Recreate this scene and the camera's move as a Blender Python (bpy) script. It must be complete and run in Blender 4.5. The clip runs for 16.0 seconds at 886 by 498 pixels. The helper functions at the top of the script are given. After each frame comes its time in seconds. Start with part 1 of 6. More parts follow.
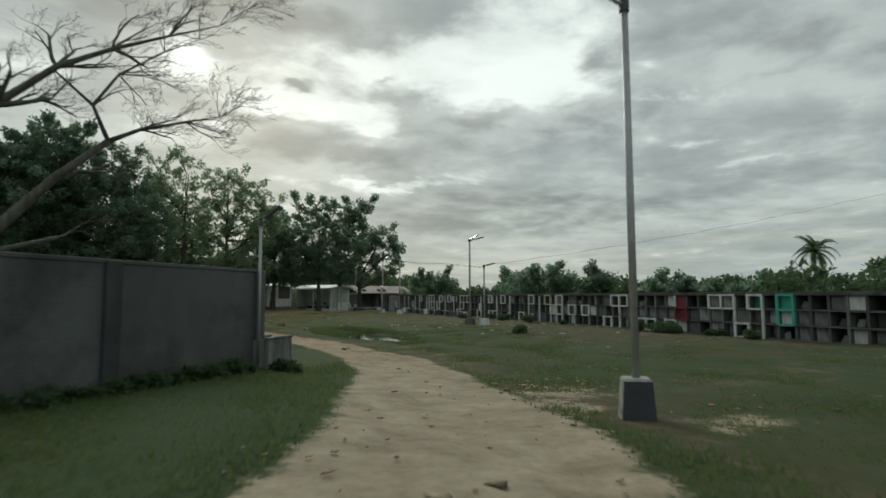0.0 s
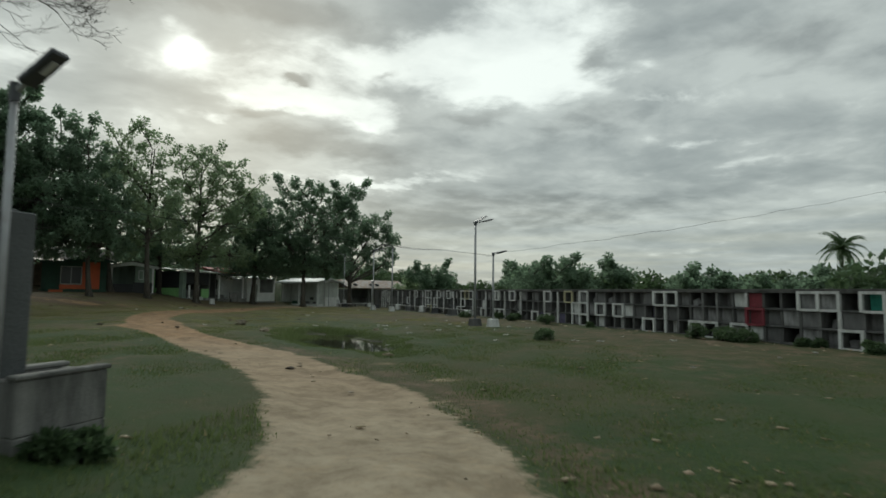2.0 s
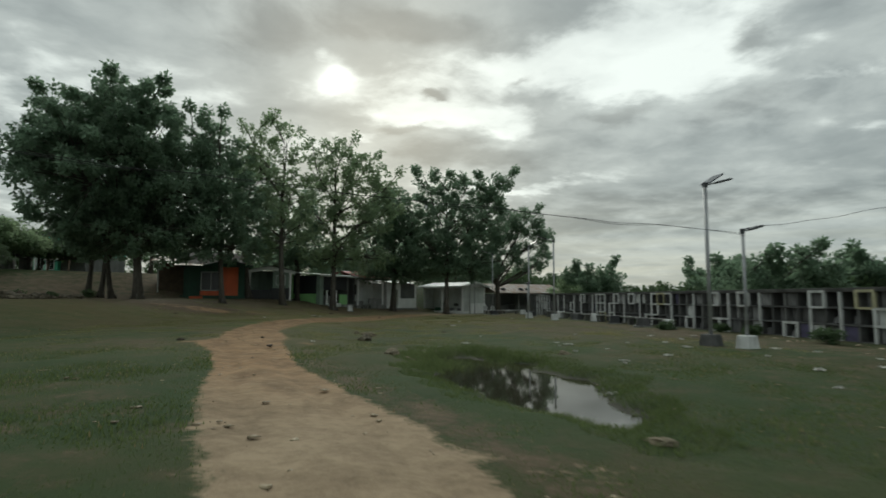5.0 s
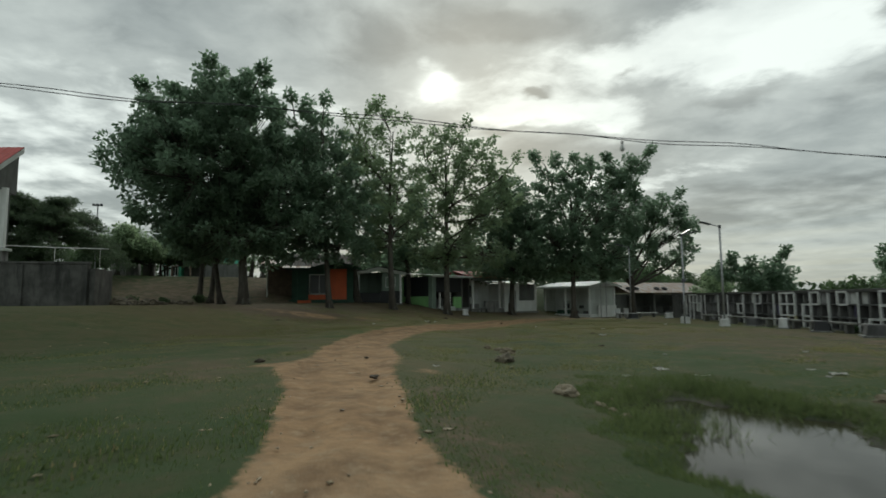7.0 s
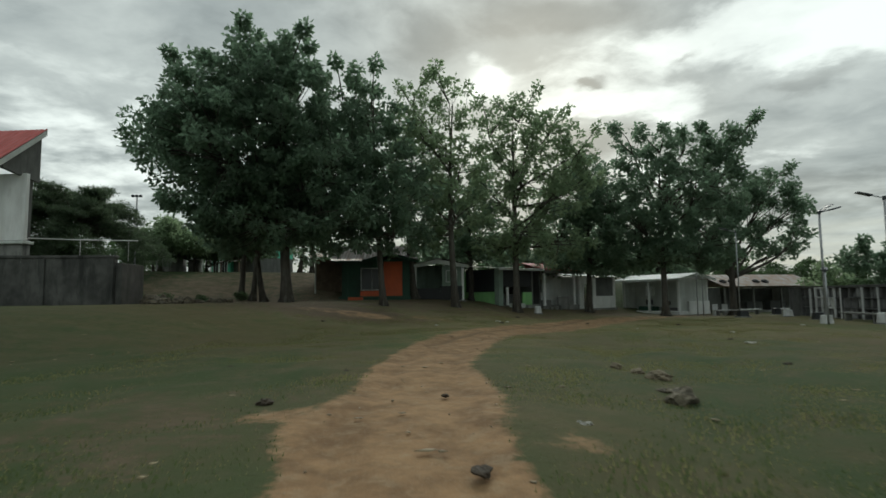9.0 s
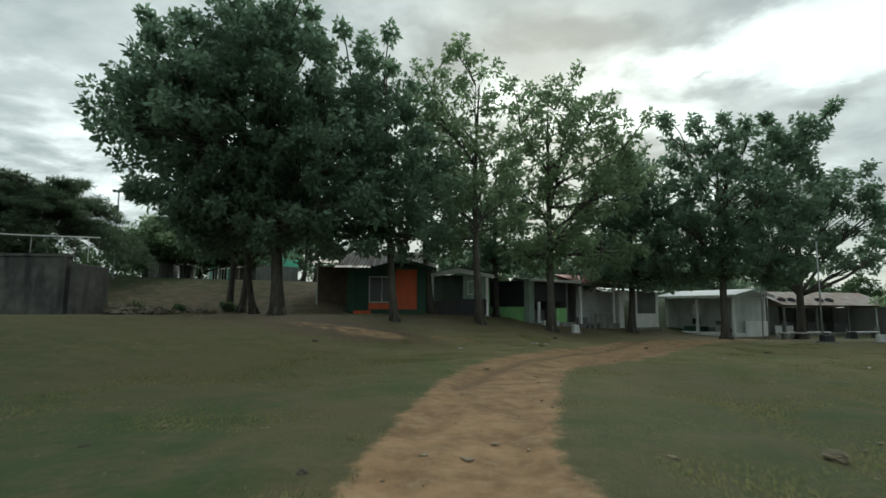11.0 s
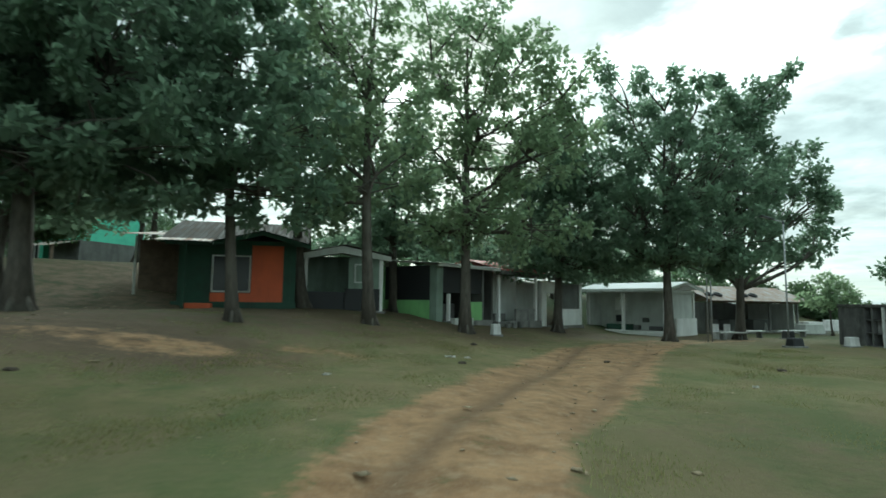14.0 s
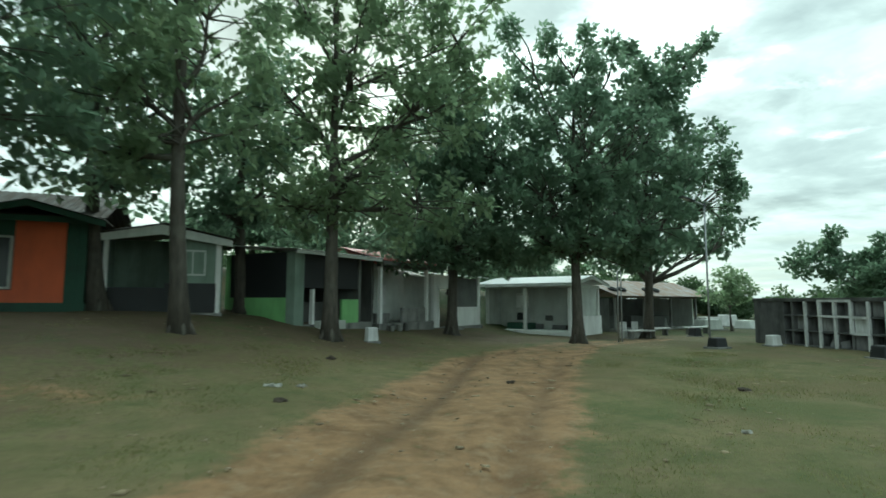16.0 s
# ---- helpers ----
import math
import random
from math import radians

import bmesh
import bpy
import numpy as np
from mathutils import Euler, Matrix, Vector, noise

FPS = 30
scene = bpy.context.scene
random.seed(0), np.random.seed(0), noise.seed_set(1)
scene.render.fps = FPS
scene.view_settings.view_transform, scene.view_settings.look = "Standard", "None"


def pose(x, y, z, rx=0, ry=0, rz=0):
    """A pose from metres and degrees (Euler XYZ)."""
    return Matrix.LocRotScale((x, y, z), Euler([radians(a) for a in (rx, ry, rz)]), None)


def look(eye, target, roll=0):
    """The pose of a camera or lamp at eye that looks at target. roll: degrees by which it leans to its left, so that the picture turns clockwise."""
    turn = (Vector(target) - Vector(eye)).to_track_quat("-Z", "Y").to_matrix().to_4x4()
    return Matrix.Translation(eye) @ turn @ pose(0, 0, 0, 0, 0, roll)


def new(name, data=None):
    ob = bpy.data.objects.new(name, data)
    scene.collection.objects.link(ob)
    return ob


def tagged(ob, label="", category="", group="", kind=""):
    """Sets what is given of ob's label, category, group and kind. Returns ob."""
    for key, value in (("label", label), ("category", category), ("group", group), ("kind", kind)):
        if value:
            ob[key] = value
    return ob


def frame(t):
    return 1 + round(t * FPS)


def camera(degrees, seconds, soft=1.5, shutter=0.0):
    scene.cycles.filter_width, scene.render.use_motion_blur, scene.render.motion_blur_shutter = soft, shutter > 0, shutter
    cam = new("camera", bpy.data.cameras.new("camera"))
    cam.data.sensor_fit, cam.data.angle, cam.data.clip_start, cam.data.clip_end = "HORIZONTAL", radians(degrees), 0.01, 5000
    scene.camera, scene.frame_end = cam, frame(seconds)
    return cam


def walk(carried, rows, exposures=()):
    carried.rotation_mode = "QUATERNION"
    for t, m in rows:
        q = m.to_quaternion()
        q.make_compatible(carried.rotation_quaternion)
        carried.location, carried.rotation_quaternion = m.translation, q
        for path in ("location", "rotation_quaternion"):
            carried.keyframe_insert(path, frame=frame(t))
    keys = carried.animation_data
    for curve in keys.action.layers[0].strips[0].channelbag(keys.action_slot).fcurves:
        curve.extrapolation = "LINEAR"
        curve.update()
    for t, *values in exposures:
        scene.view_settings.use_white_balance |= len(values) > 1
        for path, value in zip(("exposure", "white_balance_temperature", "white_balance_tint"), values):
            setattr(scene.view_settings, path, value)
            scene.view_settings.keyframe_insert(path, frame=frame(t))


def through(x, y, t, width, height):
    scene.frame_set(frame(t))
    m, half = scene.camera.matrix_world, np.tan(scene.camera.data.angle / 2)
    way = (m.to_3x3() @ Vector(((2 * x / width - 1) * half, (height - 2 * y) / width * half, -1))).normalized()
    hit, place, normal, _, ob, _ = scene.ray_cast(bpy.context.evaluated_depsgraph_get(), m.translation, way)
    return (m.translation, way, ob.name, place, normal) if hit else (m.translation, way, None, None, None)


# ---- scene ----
import itertools

# camera and its drive
cam = camera(78.2, 16.0, soft=1.6, shutter=0.5)
PATH = [
    (0.0, -3.904, -20.607, 1.956, -26.70, 4.86, 0.16),
    (0.5, -3.198, -19.212, 1.923, -27.22, 4.82, -0.18),
    (1.0, -2.506, -17.831, 1.888, -27.55, 4.79, -0.45),
    (1.5, -1.869, -16.468, 1.862, -27.57, 4.69, -0.60),
    (2.0, -1.268, -15.085, 1.830, -27.05, 4.54, -0.55),
    (2.5, -0.741, -13.713, 1.791, -26.04, 4.43, -0.43),
    (3.0, -0.274, -12.339, 1.747, -24.51, 4.40, -0.27),
    (3.5, 0.085, -10.949, 1.725, -22.20, 4.52, -0.04),
    (4.0, 0.342, -9.564, 1.698, -19.20, 4.65, 0.06),
    (4.5, 0.494, -8.161, 1.682, -15.87, 4.91, 0.04),
    (5.0, 0.560, -6.772, 1.665, -12.38, 5.13, -0.17),
    (5.2, 0.573, -6.223, 1.663, -10.98, 5.13, -0.33),
    (5.5, 0.572, -5.400, 1.666, -9.00, 5.17, -0.40),
    (6.0, 0.516, -4.038, 1.680, -6.03, 5.25, -0.24),
    (6.5, 0.398, -2.685, 1.698, -3.45, 5.32, 0.06),
    (7.0, 0.223, -1.339, 1.715, -1.21, 5.33, 0.43),
    (7.3, 0.094, -0.534, 1.722, -0.03, 5.29, 0.64),
    (7.5, -0.000, -0.000, 1.725, 0.70, 5.22, 0.74),
    (8.0, -0.250, 1.322, 1.727, 2.25, 5.10, 0.80),
    (8.5, -0.466, 2.636, 1.733, 3.48, 4.87, 0.85),
    (9.0, -0.709, 3.889, 1.732, 4.36, 4.97, 0.76),
    (9.5, -0.939, 5.124, 1.730, 4.96, 5.28, 0.67),
    (9.7, -1.032, 5.624, 1.733, 5.13, 5.42, 0.62),
    (10.0, -1.169, 6.393, 1.741, 5.38, 5.66, 0.45),
    (10.5, -1.385, 7.707, 1.759, 5.70, 6.07, 0.10),
    (11.0, -1.575, 9.046, 1.780, 5.72, 6.40, -0.25),
    (11.5, -1.731, 10.404, 1.801, 5.28, 6.53, -0.52),
    (11.8, -1.805, 11.224, 1.812, 4.70, 6.45, -0.56),
    (12.0, -1.844, 11.770, 1.819, 4.16, 6.33, -0.50),
    (12.5, -1.895, 13.137, 1.838, 2.47, 6.14, -0.62),
    (13.0, -1.879, 14.508, 1.858, 0.23, 5.95, -0.77),
    (13.5, -1.796, 15.917, 1.873, -2.38, 5.75, -0.83),
    (14.0, -1.611, 17.371, 1.874, -5.10, 5.65, -0.73),
    (14.5, -1.218, 18.740, 1.872, -7.79, 5.64, -0.40),
    (15.0, -0.755, 19.936, 1.865, -10.03, 5.60, -0.15),
    (15.5, -0.266, 21.112, 1.861, -12.36, 5.64, -0.12),
    (16.0, 0.259, 22.364, 1.864, -15.23, 5.54, -0.15),
]
walk(cam, [(t, pose(x, y, z, 90 + pitch, roll, yaw)) for t, x, y, z, yaw, pitch, roll in PATH],
     exposures=[(0.0, 0.0, 6280, 3), (5.0, 0.0, 6280, 3), (8.5, 0.06, 6250, 3), (9.7, 0.14, 6200, 2), (12.0, 0.62, 5900, -1), (14.0, 1.06, 5720, -9), (16.0, 1.04, 5750, -13)])

# ---------------------------------------------------------------- world and sun
SUN_AZ, SUN_EL = 5.0, 23.0


def direction(az, el):
    a, e = radians(az), radians(el)
    return Vector((math.sin(a) * math.cos(e), math.cos(a) * math.cos(e), math.sin(e)))


class Nodes:
    """Short-hand for building a node tree."""

    def __init__(self, tree):
        self.tree = tree
        tree.nodes.clear()

    def add(self, kind, ins=None, operation=None, data_type=None, blend_type=None, attribute_name=None):
        n = self.tree.nodes.new(kind)
        if operation:
            n.operation = operation
        if data_type:
            n.data_type = data_type
        if blend_type:
            n.blend_type = blend_type
        if attribute_name:
            n.attribute_name = attribute_name
        for k, v in (ins or {}).items():
            if isinstance(v, bpy.types.NodeSocket):
                self.tree.links.new(v, n.inputs[k])
            else:
                n.inputs[k].default_value = v
        return n

    def math(self, op, a, b=0.0, c=0.0):
        return self.add("ShaderNodeMath", {0: a, 1: b, 2: c}, operation=op).outputs[0]

    def vec(self, op, a, b=(0, 0, 0)):
        return self.add("ShaderNodeVectorMath", {0: a, 1: b}, operation=op).outputs[0]

    def mix(self, fac, a, b, blend="MIX"):
        n = self.add("ShaderNodeMix", {0: fac}, data_type="RGBA", blend_type=blend)
        for i, v in ((6, a), (7, b)):
            if isinstance(v, bpy.types.NodeSocket):
                self.tree.links.new(v, n.inputs[i])
            else:
                n.inputs[i].default_value = (*v, 1)
        return n.outputs[2]

    def ramp(self, fac, *stops):
        n = self.add("ShaderNodeValToRGB", {0: fac})
        e = n.color_ramp.elements
        while len(e) < len(stops):
            e.new(0.5)
        for el, (pos, col) in zip(e, stops):
            el.position = pos
            el.color = (*col, 1) if len(col) == 3 else col
        return n.outputs[0]

    def grey(self, fac, lo, hi, a=0.0, b=1.0):
        return self.add("ShaderNodeMapRange", {0: fac, 1: lo, 2: hi, 3: a, 4: b}).outputs[0]

    def noise(self, scale, detail=4.0, rough=0.55, vec=None, distort=0.0):
        ins = {"Scale": scale, "Detail": detail, "Roughness": rough, "Distortion": distort}
        if vec is not None:
            ins["Vector"] = vec
        return self.add("ShaderNodeTexNoise", ins).outputs[0]


def build_world():
    w = bpy.data.worlds.new("overcast_sky")
    scene.world = w
    w.use_nodes = True
    N = Nodes(w.node_tree)
    gen = N.add("ShaderNodeTexCoord").outputs["Generated"]
    x, y, z = N.add("ShaderNodeSeparateXYZ", {0: gen}).outputs
    az0, el0 = N.math("DEGREES", N.math("ARCTAN2", x, y)), N.math("DEGREES", N.math("ARCSINE", z))
    # a flat layer of cloud, seen in perspective, stirred by a slow swirl
    far = N.math("DIVIDE", 1.0, N.math("ADD", N.math("MAXIMUM", z, 0.0), 0.14))
    flat = N.add("ShaderNodeCombineXYZ", {0: N.math("MULTIPLY", x, far), 1: N.math("MULTIPLY", y, far), 2: 0.0}).outputs[0]
    swirl = N.add("ShaderNodeTexNoise", {"Vector": flat, "Scale": 1.3, "Detail": 4.0, "Roughness": 0.55}).outputs["Color"]
    push = N.add("ShaderNodeVectorMath", {0: N.vec("SUBTRACT", swirl, (0.5, 0.5, 0.5)), "Scale": 0.3}, operation="SCALE").outputs[0]
    layer = N.vec("ADD", flat, push)
    sw = N.add("ShaderNodeSeparateXYZ", {0: N.add("ShaderNodeTexNoise", {"Vector": flat, "Scale": 2.4, "Detail": 6.0, "Roughness": 0.56}).outputs["Color"]}).outputs
    az = N.math("ADD", az0, N.math("MULTIPLY", N.math("SUBTRACT", sw[0], 0.5), 12.0))
    el = N.math("ADD", el0, N.math("MULTIPLY", N.math("SUBTRACT", sw[1], 0.5), 7.0))
    big = N.noise(0.9, 3.0, 0.5, layer)
    mid = N.noise(2.3, 8.0, 0.55, layer)
    fine = N.noise(6.0, 6.0, 0.55, layer)
    shade = N.math("ADD", N.math("MULTIPLY", big, 0.42), N.math("ADD", N.math("MULTIPLY", mid, 0.42), N.math("MULTIPLY", fine, 0.16)))
    base = N.ramp(shade, (0.41, (0.64, 0.665, 0.635)), (0.475, (0.53, 0.555, 0.535)), (0.525, (0.44, 0.467, 0.455)), (0.59, (0.365, 0.392, 0.386)))

    def field(spots, az=az, el=el):
        total = None
        for a0, e0, wa, we, amp in spots:
            g = N.math("ADD", N.math("POWER", N.math("DIVIDE", N.math("SUBTRACT", az, a0), wa), 2.0), N.math("POWER", N.math("DIVIDE", N.math("SUBTRACT", el, e0), we), 2.0))
            g = N.math("MULTIPLY", N.math("EXPONENT", N.math("MULTIPLY", g, -1.0)), amp)
            total = g if total is None else N.math("ADD", total, g)
        return total

    # thin bright openings round the hidden sun, and darker banks: azimuth, height, widths in degrees, amount
    opening = field([(0.3, 21.9, 2.4, 1.8, 0.8), (10.5, 19.8, 5.5, 2.3, 1.1), (18.5, 18.2, 4.0, 1.6, 0.7), (24, 23.6, 10, 2.8, 0.95), (37, 22.5, 9, 3.2, 0.75), (35, 27.5, 9, 2.6, 0.6),
                     (21, 11.7, 5.5, 1.0, 0.95), (50, 18.8, 3.0, 0.8, 0.6), (52.5, 14, 3, 0.9, 0.5), (3.4, 16.5, 3.0, 0.7, 0.5), (-36, 12, 20, 7, 0.42), (-24, 20, 10, 4, 0.25)])
    bank = field([(9, 26.6, 11, 1.9, 1.0), (-6, 25.0, 5, 2.2, 0.7), (8.2, 17.0, 3.5, 0.7, 0.9), (16, 14.6, 8, 1.6, 0.95), (30.8, 18.6, 3.4, 1.2, 1.0), (42, 23.4, 3, 1.0, 0.8), (11.8, 21.7, 1.3, 0.5, 0.9),
                  (21.5, 22.8, 2.2, 0.5, 0.8), (34, 8.3, 17, 2.0, 0.8), (43, 17.4, 5, 1.6, 0.6), (60, 22, 9, 4, 0.5), (-9, 29, 12, 2.5, 0.6), (-34, 24, 9, 3, 0.35)])
    ragged = N.math("SUBTRACT", N.math("ADD", N.math("MULTIPLY", mid, 0.65), N.math("MULTIPLY", fine, 0.35)), 0.5)
    thin = N.math("SUBTRACT", N.math("MULTIPLY_ADD", ragged, -2.6, opening), N.math("MULTIPLY", bank, 0.6))
    thin = N.add("ShaderNodeMapRange", {0: thin, 1: 0.12, 2: 0.8, 3: 0.0, 4: 1.0})
    thin.interpolation_type = "SMOOTHSTEP"
    thick = N.add("ShaderNodeMapRange", {0: N.math("MULTIPLY_ADD", ragged, 2.0, bank), 1: 0.15, 2: 0.9, 3: 1.0, 4: 0.70})
    thick.interpolation_type = "SMOOTHSTEP"
    col = N.add("ShaderNodeVectorMath", {0: base, "Scale": thick.outputs[0]}, operation="SCALE").outputs[0]
    steady = [N.math("ADD", N.math("MULTIPLY", a, 0.88), N.math("MULTIPLY", b, 0.12)) for a, b in ((az0, az), (el0, el))]
    core = field([(0.3, 21.9, 1.7, 1.3, 0.7), (0.5, 21.8, 4.0, 2.4, 0.12)], *steady)
    light = N.math("ADD", N.math("MULTIPLY", thin.outputs[0], 0.47), core)
    lit = N.add("ShaderNodeVectorMath", {0: (1.0, 1.0, 0.94), "Scale": light}, operation="SCALE").outputs[0]
    col = N.mix(1.0, col, lit, "ADD")
    # pale streaks low over the horizon
    low = N.grey(z, 0.02, 0.16, 1.0, 0.0)
    streak = N.noise(3.0, 4.0, 0.55, N.add("ShaderNodeCombineXYZ", {0: x, 1: y, 2: N.math("MULTIPLY", z, 22.0)}).outputs[0])
    haze = N.mix(N.grey(streak, 0.4, 0.66), (0.40, 0.45, 0.46), (0.62, 0.62, 0.52))
    col = N.mix(N.math("MULTIPLY", low, 0.6), col, haze)
    # an overcast sky grows brighter towards the zenith
    col = N.add("ShaderNodeVectorMath", {0: col, "Scale": N.grey(z, 0.5, 0.95, 1.0, 1.5)}, operation="SCALE").outputs[0]
    sky = N.add("ShaderNodeTexSky")
    sky.sky_type, sky.sun_disc, sky.sun_elevation, sky.sun_rotation = "NISHITA", False, radians(SUN_EL), radians(SUN_AZ)
    sky.air_density, sky.dust_density = 1.2, 2.0
    b1 = N.add("ShaderNodeBackground", {0: col, 1: 0.92})
    b2 = N.add("ShaderNodeBackground", {0: sky.outputs[0], 1: 0.06})
    mixed = N.add("ShaderNodeMixShader", {0: 0.1, 1: b1.outputs[0], 2: b2.outputs[0]})
    N.add("ShaderNodeOutputWorld", {0: mixed.outputs[0]})


build_world()
sun_data = bpy.data.lights.new("sun", "SUN")
sun_data.energy, sun_data.angle, sun_data.color = 1.05, radians(25), (1.0, 0.95, 0.86)
sun = new("sun", sun_data)
sun.matrix_world = look((0, 0, 60), Vector((0, 0, 60)) - direction(SUN_AZ, SUN_EL + 8))

# ---------------------------------------------------------------- materials


def material(name, build):
    m = bpy.data.materials.new(name)
    m.use_nodes = True
    N = Nodes(m.node_tree)
    shader = build(N)
    N.add("ShaderNodeOutputMaterial", {0: shader})
    return m


def plain(name, colour, rough=0.8, metal=0.0, vary=0.25, scale=3.0, bump=0.15, dirt=None, dirt_amount=0.5, streaks=False, fine=40.0, object_random=0.0):
    """Painted or cast surface with two scales of variation, stains and fine relief."""

    def build(N):
        pos = N.add("ShaderNodeTexCoord").outputs["Object"]
        big, small = N.noise(scale, 5.0, 0.6, pos), N.noise(fine, 3.0, 0.6, pos)
        dark = tuple(c * (1 - vary) for c in colour)
        light = tuple(min(1, c * (1 + vary * 0.6)) for c in colour)
        col = N.mix(N.grey(big, 0.35, 0.65), dark, light)
        col = N.mix(N.math("MULTIPLY", N.grey(small, 0.4, 0.62), vary * 0.5), col, tuple(c * 0.6 for c in colour))
        if dirt:
            p = N.add("ShaderNodeMapping", {0: pos, 3: (1.0, 1.0, 0.22) if streaks else (1, 1, 1)}).outputs[0]
            stain = N.noise(scale * 1.7, 6.0, 0.65, p)
            col = N.mix(N.math("MULTIPLY", N.grey(stain, 0.47, 0.66), dirt_amount), col, dirt)
        if object_random:
            r = N.add("ShaderNodeObjectInfo").outputs["Random"]
            col = N.mix(N.math("MULTIPLY", r, object_random), col, tuple(c * 0.35 for c in colour))
        hgt = N.math("ADD", N.math("MULTIPLY", big, 0.5), small)
        bmp = N.add("ShaderNodeBump", {"Strength": bump, "Distance": 0.02, "Height": hgt}).outputs[0]
        r = N.grey(big, 0.3, 0.7, max(0.05, rough - 0.08), min(1, rough + 0.08))
        return N.add("ShaderNodeBsdfPrincipled", {"Base Color": col, "Roughness": r, "Metallic": metal, "Normal": bmp}).outputs[0]

    return material(name, build)


def ground_material():
    def build(N):
        pos = N.add("ShaderNodeTexCoord").outputs["Object"]
        mask = N.add("ShaderNodeAttribute", attribute_name="track").outputs["Fac"]
        red = N.add("ShaderNodeAttribute", attribute_name="redness").outputs["Fac"]
        wet = N.add("ShaderNodeAttribute", attribute_name="wet").outputs["Fac"]
        bare = N.add("ShaderNodeAttribute", attribute_name="bare").outputs["Fac"]
        n1, n2, n3, n4 = N.noise(0.35, 4, 0.55, pos), N.noise(1.7, 6, 0.65, pos), N.noise(9.0, 5, 0.7, pos), N.noise(55.0, 3, 0.7, pos)
        n5 = N.noise(4.3, 6, 0.7, N.vec("ADD", pos, (31.0, 7.0, 2.0)))
        grass = N.mix(N.grey(n1, 0.40, 0.60), (0.030, 0.060, 0.017), (0.062, 0.080, 0.030))
        grass = N.mix(N.math("MULTIPLY", N.grey(n2, 0.47, 0.60), 0.7), grass, (0.082, 0.076, 0.038))
        grass = N.mix(N.math("MULTIPLY", N.grey(n5, 0.53, 0.62), 0.45), grass, (0.115, 0.095, 0.056))
        grass = N.mix(N.math("MULTIPLY", N.grey(n3, 0.48, 0.66), 0.65), grass, (0.026, 0.038, 0.013))
        grass = N.mix(N.math("MULTIPLY", N.grey(n4, 0.52, 0.66), 0.5), grass, (0.085, 0.085, 0.042))
        n0 = N.noise(0.13, 5, 0.6, pos, 0.6)
        grass = N.mix(N.math("MULTIPLY", N.grey(n0, 0.46, 0.58), 0.55), grass, (0.105, 0.078, 0.038))
        grass = N.mix(N.math("MULTIPLY", N.grey(n0, 0.47, 0.38), 0.5), grass, (0.036, 0.070, 0.018))
        lush = N.add("ShaderNodeAttribute", attribute_name="lush").outputs["Fac"]
        grass = N.mix(N.math("MULTIPLY", lush, N.grey(n2, 0.3, 0.62, 1.0, 0.35)), grass, (0.034, 0.068, 0.018))
        dry = N.add("ShaderNodeAttribute", attribute_name="dry").outputs["Fac"]
        # pale dry grass, its colour raised to include extra picture brightness too
        pale_grass = N.mix(N.grey(n2, 0.35, 0.65), (0.132, 0.142, 0.056), (0.262, 0.216, 0.106))
        pale_grass = N.mix(N.math("MULTIPLY", N.grey(n5, 0.52, 0.62), 0.6), pale_grass, (0.22, 0.175, 0.10))
        pale_grass = N.mix(N.math("MULTIPLY", N.grey(n3, 0.5, 0.66), 0.4), pale_grass, (0.065, 0.075, 0.028))
        pale_grass = N.mix(N.math("MULTIPLY", N.grey(n1, 0.44, 0.6), 0.6), pale_grass, (0.20, 0.152, 0.08))
        pale_grass = N.mix(N.math("MULTIPLY", N.grey(n0, 0.48, 0.38), 0.55), pale_grass, (0.085, 0.125, 0.038))
        grass = N.mix(dry, grass, pale_grass)
        soil = N.mix(N.grey(n2, 0.35, 0.65), (0.075, 0.054, 0.034), (0.125, 0.092, 0.058))
        soil = N.mix(N.math("MULTIPLY", N.grey(n4, 0.5, 0.68), 0.6), soil, (0.15, 0.12, 0.08))
        pale = N.mix(N.grey(n2, 0.35, 0.65), (0.205, 0.166, 0.112), (0.36, 0.305, 0.22))
        redd = N.mix(N.grey(n2, 0.38, 0.62), (0.175, 0.102, 0.050), (0.32, 0.198, 0.102))
        dirt = N.mix(red, pale, redd)
        rut = N.add("ShaderNodeAttribute", attribute_name="rut").outputs["Fac"]
        dirt = N.mix(N.math("MULTIPLY", N.grey(n3, 0.47, 0.64), 0.3), dirt, (0.13, 0.09, 0.052))
        dirt = N.mix(N.math("MULTIPLY", N.grey(n5, 0.52, 0.64), 0.35), dirt, (0.36, 0.28, 0.18))
        dirt = N.mix(N.math("MULTIPLY", rut, N.grey(n2, 0.3, 0.6, 0.35, 0.9)), dirt, (0.075, 0.05, 0.03))
        dirt = N.mix(N.math("MULTIPLY", N.grey(n4, 0.55, 0.66), 0.25), dirt, (0.40, 0.34, 0.25))
        ragged = N.math("ADD", N.math("MULTIPLY", N.math("SUBTRACT", n2, 0.5), 1.3), N.math("MULTIPLY", N.math("SUBTRACT", n3, 0.5), 1.1))
        b = N.grey(N.math("ADD", bare, ragged), 0.35, 0.75)
        m = N.grey(N.math("ADD", mask, N.math("MULTIPLY", ragged, 0.75)), 0.36, 0.62)
        grass = N.mix(1.0, grass, (0.8, 0.82, 0.82), "MULTIPLY")
        col = N.mix(b, grass, soil)
        col = N.mix(m, col, dirt)
        col = N.mix(N.math("MULTIPLY", wet, 0.85), col, (0.022, 0.020, 0.014))
        hgt = N.math("ADD", N.math("MULTIPLY", n3, 0.7), N.math("MULTIPLY", n4, 0.35))
        bmp = N.add("ShaderNodeBump", {"Strength": N.grey(m, 0.0, 1.0, 0.55, 0.22), "Distance": 0.06, "Height": hgt}).outputs[0]
